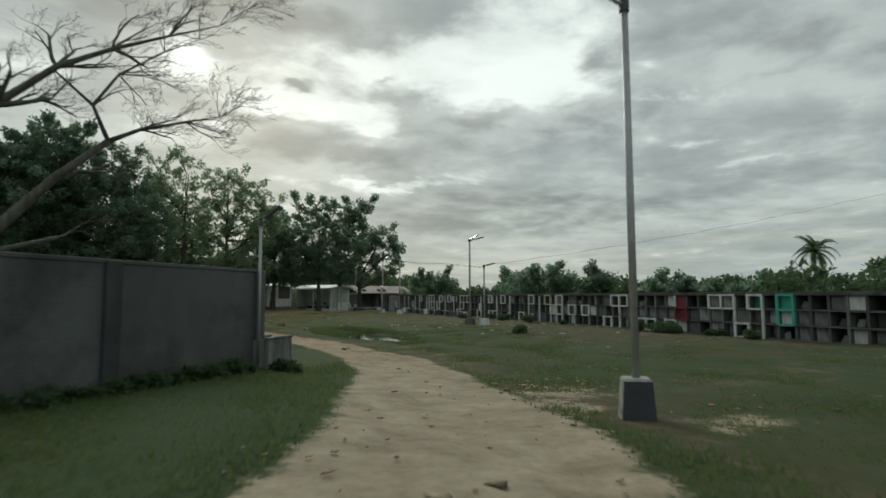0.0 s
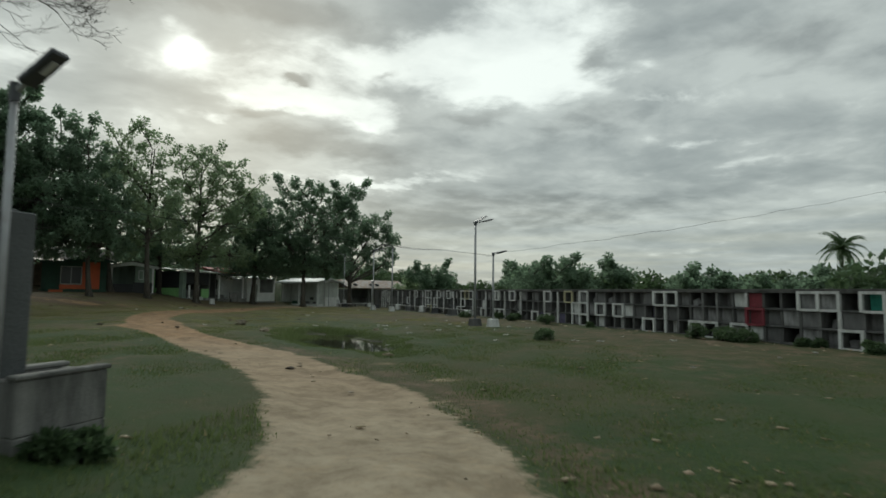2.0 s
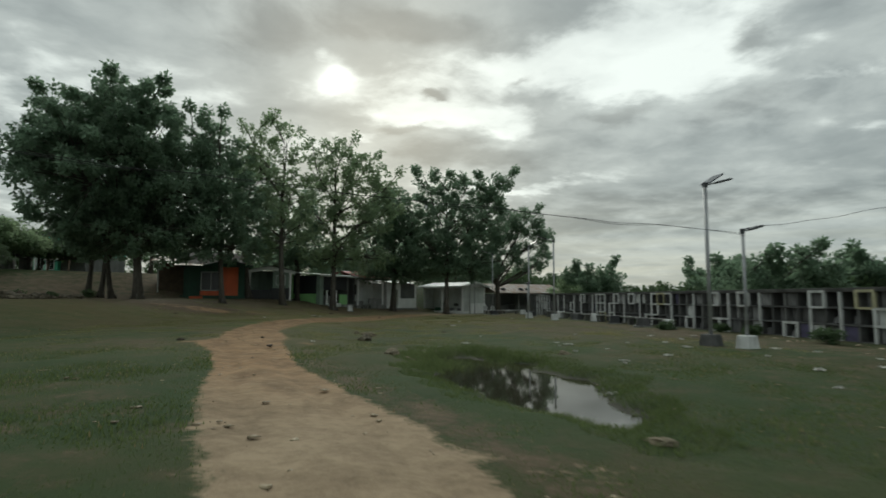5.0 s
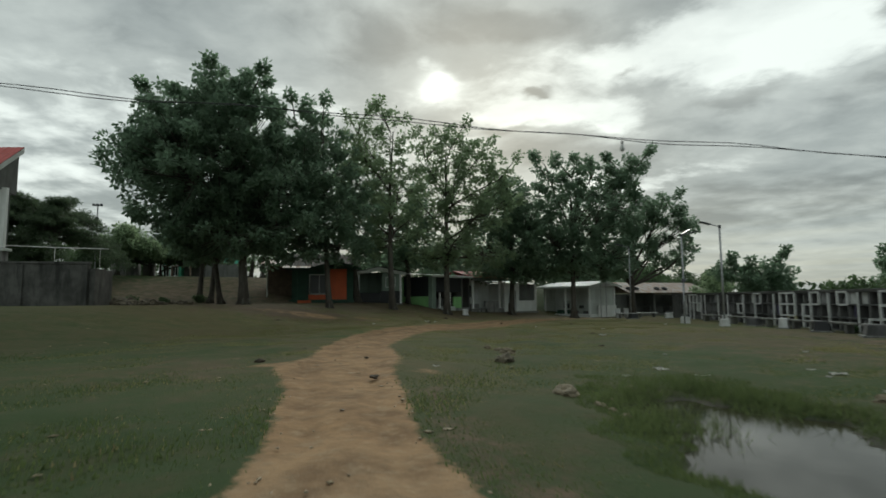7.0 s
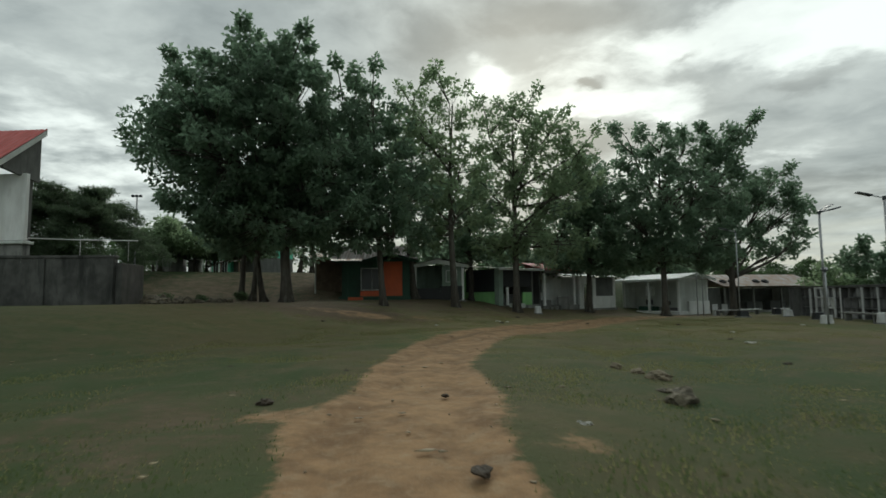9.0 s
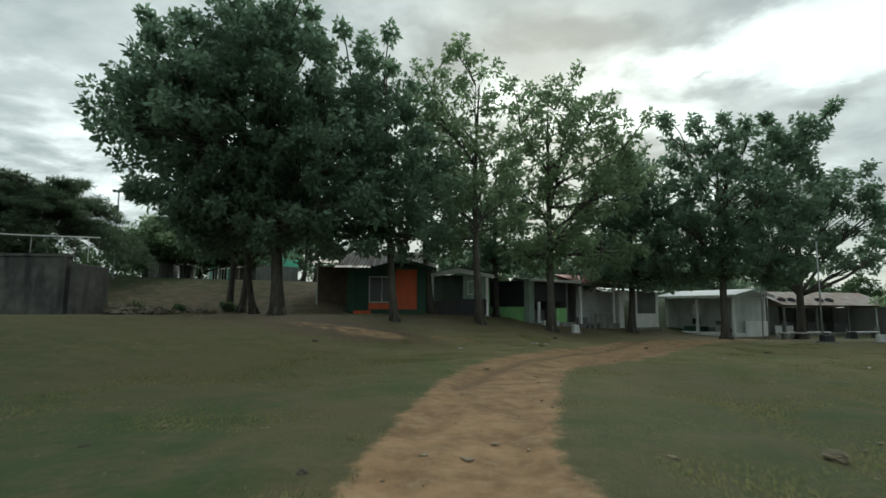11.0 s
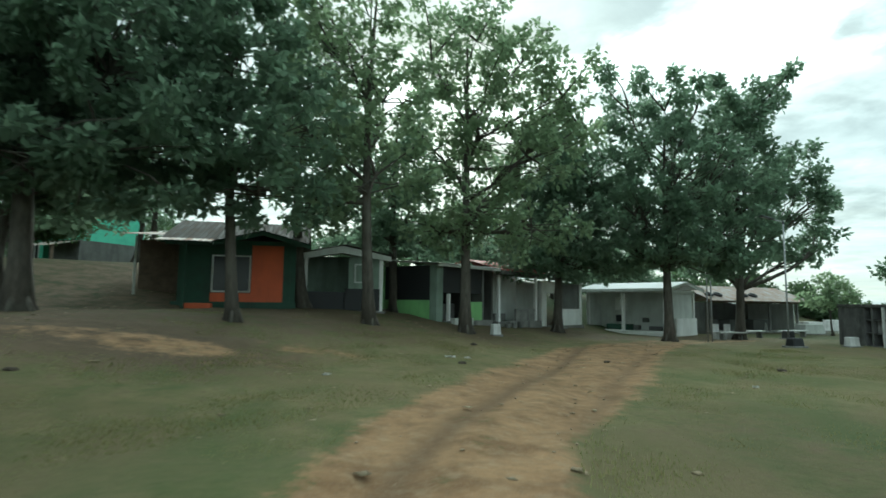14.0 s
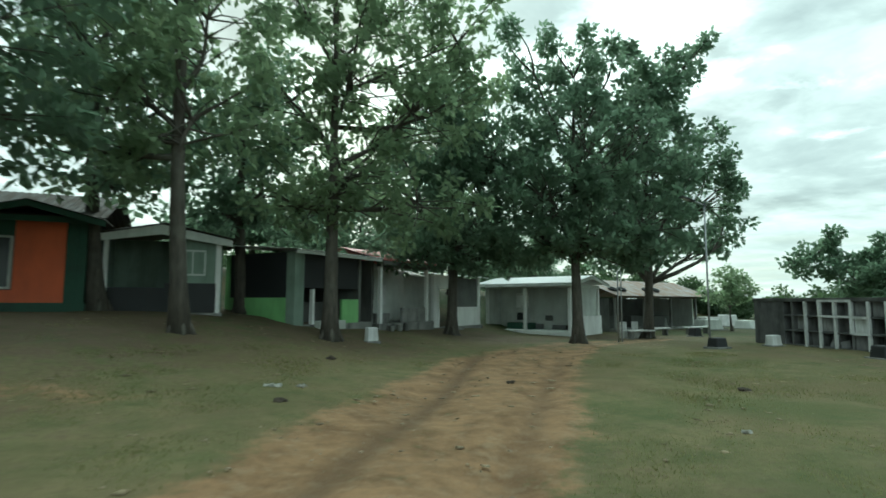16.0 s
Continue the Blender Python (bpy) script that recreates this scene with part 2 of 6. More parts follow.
        rough = N.grey(wet, 0.0, 1.0, 0.95, 0.75)
        return N.add("ShaderNodeBsdfPrincipled", {"Base Color": col, "Roughness": rough, "Normal": bmp, "Specular IOR Level": 0.25}).outputs[0]

    return material("ground_grass_dirt", build)


def leaf_material(name, dark, light, through=0.3):
    def build(N):
        rnd = N.add("ShaderNodeNewGeometry").outputs["Random Per Island"]
        pos = N.add("ShaderNodeTexCoord").outputs["Object"]
        big = N.noise(0.45, 3, 0.5, pos)
        col = N.mix(rnd, dark, light)
        col = N.mix(N.math("MULTIPLY", N.grey(big, 0.42, 0.66), 0.5), col, tuple(c * 1.35 for c in light))
        p = N.add("ShaderNodeBsdfPrincipled", {"Base Color": col, "Roughness": 0.55, "Specular IOR Level": 0.3}).outputs[0]
        t = N.add("ShaderNodeBsdfTranslucent", {0: N.mix(0.5, col, tuple(min(1, c * 1.9) for c in light))}).outputs[0]
        return N.add("ShaderNodeMixShader", {0: through, 1: p, 2: t}).outputs[0]

    return material(name, build)


def bark_material(name, a, b):
    def build(N):
        pos = N.add("ShaderNodeTexCoord").outputs["Object"]
        p = N.add("ShaderNodeMapping", {0: pos, 3: (9, 9, 1.6)}).outputs[0]
        n1, n2 = N.noise(1.0, 6, 0.65, p), N.noise(1.3, 4, 0.6, pos)
        col = N.mix(N.grey(n1, 0.35, 0.65), a, b)
        col = N.mix(N.math("MULTIPLY", N.grey(n2, 0.5, 0.65), 0.5), col, (0.115, 0.118, 0.094))
        bmp = N.add("ShaderNodeBump", {"Strength": 0.6, "Distance": 0.03, "Height": n1}).outputs[0]
        return N.add("ShaderNodeBsdfPrincipled", {"Base Color": col, "Roughness": 0.9, "Normal": bmp}).outputs[0]

    return material(name, build)


def sheet_material(name, colour, rust, rust_amount, rough=0.35, metal=0.7):
    """Corrugated roofing, with rust that runs down the slope."""

    def build(N):
        pos = N.add("ShaderNodeTexCoord").outputs["Object"]
        p = N.add("ShaderNodeMapping", {0: pos, 3: (3, 0.5, 0.5)}).outputs[0]
        n1, n2 = N.noise(1.6, 6, 0.65, p), N.noise(24, 3, 0.6, pos)
        f = N.math("MULTIPLY", N.grey(n1, 0.42, 0.62), rust_amount)
        col = N.mix(f, N.mix(N.grey(n2, 0.3, 0.7), tuple(c * 0.85 for c in colour), colour), rust)
        m = N.math("MULTIPLY", N.math("SUBTRACT", 1.0, f), metal)
        r = N.math("MULTIPLY_ADD", f, 0.4, rough)
        return N.add("ShaderNodeBsdfPrincipled", {"Base Color": col, "Roughness": r, "Metallic": m}).outputs[0]

    return material(name, build)


def water_material():
    def build(N):
        pos = N.add("ShaderNodeTexCoord").outputs["Object"]
        bmp = N.add("ShaderNodeBump", {"Strength": 0.03, "Distance": 0.02, "Height": N.noise(5.0, 3, 0.5, pos)}).outputs[0]
        return N.add("ShaderNodeBsdfPrincipled", {"Base Color": (0.035, 0.032, 0.022, 1), "Roughness": 0.03, "IOR": 1.33, "Specular IOR Level": 0.5, "Normal": bmp}).outputs[0]

    return material("puddle_water", build)


def glass_material():
    return material("window_glass", lambda N: N.add("ShaderNodeBsdfPrincipled", {"Base Color": (0.02, 0.024, 0.024, 1), "Roughness": 0.18, "Specular IOR Level": 0.4}).outputs[0])


SOOT = (0.03, 0.032, 0.03)

M_GROUND = ground_material()
M_WATER = water_material()
M_CONCRETE = plain("weathered_concrete", (0.24, 0.24, 0.225), 0.9, vary=0.3, scale=1.2, bump=0.4, dirt=SOOT, dirt_amount=0.75, streaks=True)
M_WALL = plain("grey_block_wall", (0.100, 0.108, 0.110), 0.92, vary=0.35, scale=0.45, bump=0.5, dirt=SOOT, dirt_amount=0.7)
M_DAMP = plain("damp_dark_render", (0.055, 0.058, 0.062), 0.9, vary=0.4, scale=0.9, bump=0.5, dirt=SOOT, dirt_amount=0.7)
M_MOSSWALL = plain("stained_retaining_wall", (0.098, 0.098, 0.090), 0.92, vary=0.5, scale=1.3, bump=0.5, dirt=(0.022, 0.024, 0.022), dirt_amount=0.85, streaks=True)
M_NICHE = plain("niche_concrete", (0.115, 0.115, 0.114), 0.92, vary=0.35, scale=1.5, bump=0.4, dirt=SOOT, dirt_amount=0.8, streaks=True)
M_DIVIDER = plain("niche_divider", (0.2, 0.2, 0.195), 0.92, vary=0.4, scale=2.5, bump=0.4, dirt=SOOT, dirt_amount=0.85, streaks=True, object_random=0.9)
M_NICHE_TOP = plain("niche_stained_top", (0.07, 0.07, 0.066), 0.95, vary=0.5, scale=1.2, bump=0.4, dirt=(0.15, 0.15, 0.14), dirt_amount=0.5)
M_NICHE_DARK = plain("niche_interior", (0.03, 0.03, 0.03), 0.95, vary=0.4, scale=1.6, bump=0.3)
M_SEAL = plain("niche_plaster_seal", (0.29, 0.29, 0.29), 0.9, vary=0.35, scale=2.2, bump=0.3, dirt=SOOT, dirt_amount=0.7, streaks=True, object_random=0.9)
M_SEAL_WHITE = plain("niche_white_paint", (0.62, 0.63, 0.62), 0.75, vary=0.15, scale=2.0, bump=0.2, dirt=(0.2, 0.2, 0.18), dirt_amount=0.5, streaks=True)
M_SEAL_RED = plain("niche_red_paint", (0.22, 0.035, 0.05), 0.7, vary=0.25, scale=2.0, bump=0.2, dirt=(0.06, 0.02, 0.02), dirt_amount=0.4)
M_SEAL_TEAL = plain("niche_teal_paint", (0.07, 0.42, 0.32), 0.7, vary=0.2, scale=2.0, bump=0.2, dirt=(0.04, 0.14, 0.11), dirt_amount=0.4)
M_SEAL_VIOLET = plain("niche_violet_paint", (0.12, 0.105, 0.19), 0.75, vary=0.25, scale=2.0, bump=0.2, dirt=SOOT, dirt_amount=0.5)
M_SEAL_CREAM = plain("niche_cream_paint", (0.5, 0.47, 0.3), 0.75, vary=0.2, scale=2.0, bump=0.2, dirt=SOOT, dirt_amount=0.4)
M_WHITE = plain("white_house_paint", (0.80, 0.81, 0.79), 0.75, vary=0.1, scale=0.8, bump=0.15, dirt=(0.36, 0.35, 0.31), dirt_amount=0.35, streaks=True)
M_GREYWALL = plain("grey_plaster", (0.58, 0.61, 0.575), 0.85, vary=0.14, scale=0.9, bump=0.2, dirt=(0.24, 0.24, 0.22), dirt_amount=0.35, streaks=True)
# dark plaster; on the hall it also stands in for roof shade
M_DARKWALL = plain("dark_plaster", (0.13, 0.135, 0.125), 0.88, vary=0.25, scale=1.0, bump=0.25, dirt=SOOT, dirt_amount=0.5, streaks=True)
M_ORANGE = plain("orange_paint", (0.66, 0.14, 0.055), 0.7, vary=0.12, scale=0.9, bump=0.12, dirt=(0.35, 0.09, 0.05), dirt_amount=0.35, streaks=True)
M_GREEN = plain("dark_green_paint", (0.03, 0.085, 0.055), 0.7, vary=0.2, scale=1.0, bump=0.12, dirt=(0.02, 0.03, 0.025), dirt_amount=0.4)
M_SAGE = plain("sage_green_plaster", (0.22, 0.29, 0.235), 0.85, vary=0.2, scale=0.9, bump=0.2, dirt=(0.06, 0.07, 0.06), dirt_amount=0.5, streaks=True)
M_LIME = plain("light_green_paint", (0.24, 0.50, 0.19), 0.75, vary=0.15, scale=0.9, bump=0.12, dirt=(0.12, 0.2, 0.09), dirt_amount=0.4, streaks=True)
M_TEALHOUSE = plain("bright_green_house_paint", (0.15, 0.60, 0.41), 0.75, vary=0.1, scale=0.6, bump=0.1, dirt=(0.05, 0.22, 0.15), dirt_amount=0.3)
M_BLACK = plain("black_tarpaulin", (0.018, 0.02, 0.022), 0.6, vary=0.3, scale=2.0, bump=0.3)
M_FOOTING = plain("pale_footing_concrete", (0.36, 0.36, 0.32), 0.88, vary=0.35, scale=5.0, bump=0.5, dirt=SOOT, dirt_amount=0.7)
M_BLUEBLACK = plain("blue_black_paint", (0.040, 0.044, 0.054), 0.7, vary=0.3, scale=4.0, bump=0.2)
M_TIMBER = plain("weathered_timber", (0.15, 0.11, 0.075), 0.85, vary=0.3, scale=2.5, bump=0.35, dirt=SOOT, dirt_amount=0.4)
M_STEEL = plain("galvanised_steel", (0.36, 0.37, 0.38), 0.5, metal=0.6, vary=0.12, scale=4.0, bump=0.05, dirt=(0.22, 0.2, 0.18), dirt_amount=0.3)
M_DARKSTEEL = plain("dark_lamp_casing", (0.06, 0.065, 0.07), 0.45, metal=0.3, vary=0.15, scale=5.0, bump=0.05)
M_PANEL = plain("solar_panel_face", (0.02, 0.024, 0.04), 0.15, vary=0.2, scale=8.0, bump=0.0)
M_LENS = plain("lamp_lens", (0.55, 0.56, 0.55), 0.25, vary=0.1, scale=6.0, bump=0.0)
M_PIPE = plain("white_pipe_rail", (0.6, 0.6, 0.58), 0.6, vary=0.12, scale=3.0, bump=0.05, dirt=(0.25, 0.2, 0.15), dirt_amount=0.4)
M_CABLE = plain("black_cable", (0.02, 0.02, 0.022), 0.6, vary=0.2, scale=3.0, bump=0.0)
M_ROCK = plain("limestone_rock", (0.25, 0.205, 0.135), 0.9, vary=0.5, scale=4.0, bump=0.6, dirt=(0.08, 0.075, 0.055), dirt_amount=0.7)
M_BOULDER = plain("dark_boulder", (0.105, 0.09, 0.062), 0.92, vary=0.5, scale=5.0, bump=0.6, dirt=(0.3, 0.26, 0.19), dirt_amount=0.6)
M_DUNG = plain("dark_clod", (0.05, 0.037, 0.024), 0.9, vary=0.3, scale=9.0, bump=0.6)
M_LITTER = plain("pale_litter", (0.62, 0.61, 0.57), 0.7, vary=0.2, scale=8.0, bump=0.2)
M_ROOF_BRIGHT = sheet_material("bright_zinc_roof", (0.84, 0.85, 0.85), (0.5, 0.44, 0.38), 0.15, 0.45, 0.1)
M_ROOF_RUST = sheet_material("rusted_zinc_roof", (0.40, 0.38, 0.36), (0.28, 0.16, 0.10), 0.9, 0.5, 0.4)
M_ROOF_DARK = sheet_material("dull_dark_roof", (0.062, 0.062, 0.058), (0.07, 0.05, 0.036), 0.7, 0.8, 0.05)
M_ROOF_RED = sheet_material("red_painted_roof", (0.46, 0.085, 0.075), (0.28, 0.07, 0.055), 0.5, 0.5, 0.1)
M_GLASS = glass_material()
M_BARK = bark_material("grey_bark", (0.040, 0.036, 0.030), (0.098, 0.087, 0.070))
M_BARK_PALE = bark_material("pale_bare_bark", (0.055, 0.052, 0.046), (0.125, 0.118, 0.104))
M_LEAF = leaf_material("dark_broad_leaf", (0.073, 0.110, 0.077), (0.158, 0.226, 0.150), 0.74)
M_LEAF_LIGHT = leaf_material("light_broad_leaf", (0.094, 0.144, 0.082), (0.204, 0.268, 0.158), 0.76)
M_LEAF_FAR = leaf_material("far_leaf", (0.034, 0.060, 0.030), (0.080, 0.124, 0.058), 0.5)
M_LEAF_FINE = leaf_material("feathery_leaf", (0.036, 0.060, 0.034), (0.080, 0.115, 0.064), 0.5)
M_BLADE = leaf_material("grass_blade", (0.055, 0.090, 0.030), (0.105, 0.135, 0.054), 0.5)
M_BLADE_PALE = leaf_material("worn_grass_blade", (0.135, 0.155, 0.06), (0.235, 0.225, 0.11), 0.5)
M_FALLEN = leaf_material("fallen_leaf", (0.10, 0.075, 0.045), (0.32, 0.26, 0.16), 0.1)
M_PEBBLE = leaf_material("pebble", (0.16, 0.115, 0.07), (0.33, 0.265, 0.18), 0.0)
M_STRAW = leaf_material("dry_grass_blade", (0.12, 0.10, 0.05), (0.26, 0.22, 0.12), 0.35)

# ---------------------------------------------------------------- helpers for things


def link_mesh(name, bm, mat, parent=None, smooth=False):
    me = bpy.data.meshes.new(name)
    bm.normal_update()
    bm.to_mesh(me)
    bm.free()
    me.materials.append(mat)
    if smooth:
        me.polygons.foreach_set("use_smooth", [True] * len(me.polygons))
    ob = new(name, me)
    ob.parent = parent
    return ob


def part(name, bm, mat, parent, label="", smooth=False):
    ob = link_mesh(name, bm, mat, parent, smooth)
    return tagged(ob, label=label) if label else ob


def mesh_from(name, verts, faces, mat, parent=None, smooth=False):
    me = bpy.data.meshes.new(name)
    me.from_pydata(verts, [], faces)
    me.materials.append(mat)
    if smooth:
        me.polygons.foreach_set("use_smooth", [True] * len(me.polygons))
    ob = new(name, me)
    ob.parent = parent
    return ob


def thing(name, m, label, category, group="", kind=""):
    ob = new(name)
    ob.matrix_basis = m
    ob.empty_display_size = 0.2
    return tagged(ob, label, category, group, kind)


def add_box(bm, x0, x1, y0, y1, z0, z1, bevel=0.0, m=None):
    r = bmesh.ops.create_cube(bm, size=1.0)
    vs = r["verts"]
    for v in vs:
        v.co = Vector(((x0 + x1) / 2 + v.co.x * (x1 - x0), (y0 + y1) / 2 + v.co.y * (y1 - y0), (z0 + z1) / 2 + v.co.z * (z1 - z0)))
    if bevel:
        es = list({e for v in vs for e in v.link_edges})
        out = bmesh.ops.bevel(bm, geom=es, offset=bevel, segments=1, affect="EDGES")
        vs = list({v for v in out["verts"]} | {v for v in vs if v.is_valid})
    if m is not None:
        bmesh.ops.transform(bm, matrix=m, verts=[v for v in vs if v.is_valid])
    return bm


def boxes(*specs, bevel=0.0):
    bm = bmesh.new()
    for s in specs:
        add_box(bm, *s, bevel=bevel)
    return bm


def pieces(name, specs, mat, parent, label="", bevel=0.0):
    for s in specs:
        part(name, boxes(s, bevel=bevel), mat, parent, label)


def add_tube(bm, points, radii, sides=8, cap=True):
    """A tapered tube along a polyline."""
    rings = []
    pts = [Vector(p) for p in points]
    up = Vector((0.13, 0.31, 0.94))
    for i, p in enumerate(pts):
        d = (pts[min(i + 1, len(pts) - 1)] - pts[max(i - 1, 0)])
        d = d.normalized() if d.length > 1e-6 else Vector((0, 0, 1))
        a = d.cross(up)
        a = a.normalized() if a.length > 1e-3 else d.orthogonal().normalized()
        b = d.cross(a)
        rings.append([bm.verts.new(p + (a * math.cos(k * math.tau / sides) + b * math.sin(k * math.tau / sides)) * radii[i]) for k in range(sides)])
    for r0, r1 in zip(rings, rings[1:]):
        for k in range(sides):
            bm.faces.new((r0[k], r0[(k + 1) % sides], r1[(k + 1) % sides], r1[k]))
    if cap:
        bm.faces.new(rings[-1])
        bm.faces.new(rings[0][::-1])
    return bm


def tube(points, radii, sides=8):
    return add_tube(bmesh.new(), points, radii, sides)


def add_corrugated(bm, p00, p10, p01, p11, waves, depth=0.03, thick=0.012):
    """A corrugated sheet between four corners; the ridges run from the 0 edge to the 1 edge."""
    p00, p10, p01, p11 = map(Vector, (p00, p10, p01, p11))
    n = (p10 - p00).cross(p01 - p00).normalized()
    if n.z < 0:
        n = -n
    cols = waves * 4 + 1
    lines = []
    for side in (0, 1):
        rows = []
        for v in (0.0, 1.0):
            row = []
            for i in range(cols):
                u = i / (cols - 1)
                base = (p00.lerp(p10, u)).lerp(p01.lerp(p11, u), v)
                row.append(bm.verts.new(base + n * (math.sin(u * waves * math.tau) * depth * 0.5 - side * thick)))
            rows.append(row)
        lines.append(rows)
    for side, rows in enumerate(lines):
        for i in range(cols - 1):
            f = (rows[0][i], rows[0][i + 1], rows[1][i + 1], rows[1][i])
            bm.faces.new(f if side == 0 else f[::-1])
    for v in (0, 1):
        for i in range(cols - 1):
            bm.faces.new((lines[0][v][i], lines[0][v][i + 1], lines[1][v][i + 1], lines[1][v][i]))
    return bm


def prism(outline, axis, a, b):
    """A flat outline pushed from a to b along x (0) or y (1)."""
    bm = bmesh.new()
    rings = [[bm.verts.new((v, p, q) if axis == 0 else (p, v, q)) for p, q in outline] for v in (a, b)]
    n = len(outline)
    bm.faces.new(rings[0])
    bm.faces.new(rings[1][::-1])
    for k in range(n):
        bm.faces.new((rings[0][k], rings[1][k], rings[1][(k + 1) % n], rings[0][(k + 1) % n]))
    bmesh.ops.recalc_face_normals(bm, faces=bm.faces[:])
    return bm


# ---------------------------------------------------------------- the lie of the land
TRACK = [(-8, -30, 1.6), (-4.9, -23, 1.5), (-1.3, -16, 1.3), (-0.5, -13.5, 1.25), (0.72, -10.1, 1.1), (1.2, -7.1, 1.15), (1.05, -4.6, 1.0), (0.85, -2.5, 1.05), (0.55, -1.2, 1.1), (0.0, 1.0, 1.0), (-0.6, 4.0, 0.75),
         (-1.1, 7.0, 0.85), (-1.65, 9.6, 1.15), (-1.55, 11.5, 1.05), (-1.95, 14.6, 0.9), (-1.6, 19.5, 1.15), (-0.9, 23.6, 1.3), (2.2, 29.4, 1.9), (6.2, 36.8, 2.0), (11.5, 42.5, 1.2), (18, 46, 0.8)]
POND = (4.2, 3.6, 1.4, 4.4)


def pond(x, y):
    """0 in the middle of the puddle, 1 at its rim; it narrows to a tail towards -y."""
    cx, cy, rx, ry = POND
    w = rx * (0.55 + 0.45 * smooth_step(-1.0, 2.6, y))
    wave = 0.10 * np.sin(2.1 * y + 0.9 * x) + 0.07 * np.sin(4.7 * y - 3.1 * x + 1.0) + 0.05 * np.sin(9.3 * x + 6.1 * y)
    return np.hypot((x - cx) / w, (y - cy) / ry) + wave


def smooth_step(a, b, x):
    t = np.clip((x - a) / (b - a), 0, 1)
    return t * t * (3 - 2 * t)


def land(x, y):
    """Height of the ground, in metres."""
    x, y = np.asarray(x, float), np.asarray(y, float)
    u = -0.75 * x + 0.5 * (y - 28.75)
    z = 0.22 + 0.2 * smooth_step(0, 1, (3 - x) / 4) + 0.24 * smooth_step(0, 1, (-8 - y) / 10)
    z = z + 0.2 * smooth_step(0, 1, (-1 - x) / 2) * smooth_step(0, 1, (-4 - y) / 5)
    z = z + 1.12 * smooth_step(1.15, 10.4, u) + 2.4 * smooth_step(12.5, 25.5, -0.5 * x + 0.8 * (y - 28.75))
    z = z - 0.25 * smooth_step(0, 1, (x - 8) / 8) * smooth_step(0, 1, (y - 38) / 12)
    z = z - 0.32 * np.exp(-(pond(x, y) / 1.06) ** 3)
    return z


def land_at(x, y):
    return float(land(x, y))


def track_distance(x, y):
    """Distance to the middle of the track over its half width."""
    best = np.full(x.shape, 1e9)
    for (ax, ay, aw), (bx, by, bw) in zip(TRACK, TRACK[1:]):
        dx, dy = bx - ax, by - ay
        t = np.clip(((x - ax) * dx + (y - ay) * dy) / (dx * dx + dy * dy), 0, 1)
        d = np.hypot(x - ax - t * dx, y - ay - t * dy) / (aw + t * (bw - aw))
        best = np.minimum(best, d)
    return best


def axis_steps(lo, hi, fine_lo, fine_hi, fine, grow=1.22):
    out = list(np.arange(fine_lo, fine_hi + fine / 2, fine))
    step, v = fine, fine_hi
    while v < hi:
        step *= grow
        v += step
        out.append(v)
    step, v = fine, fine_lo
    while v > lo:
        step *= grow
        v -= step
        out.insert(0, v)
    return np.array(out)


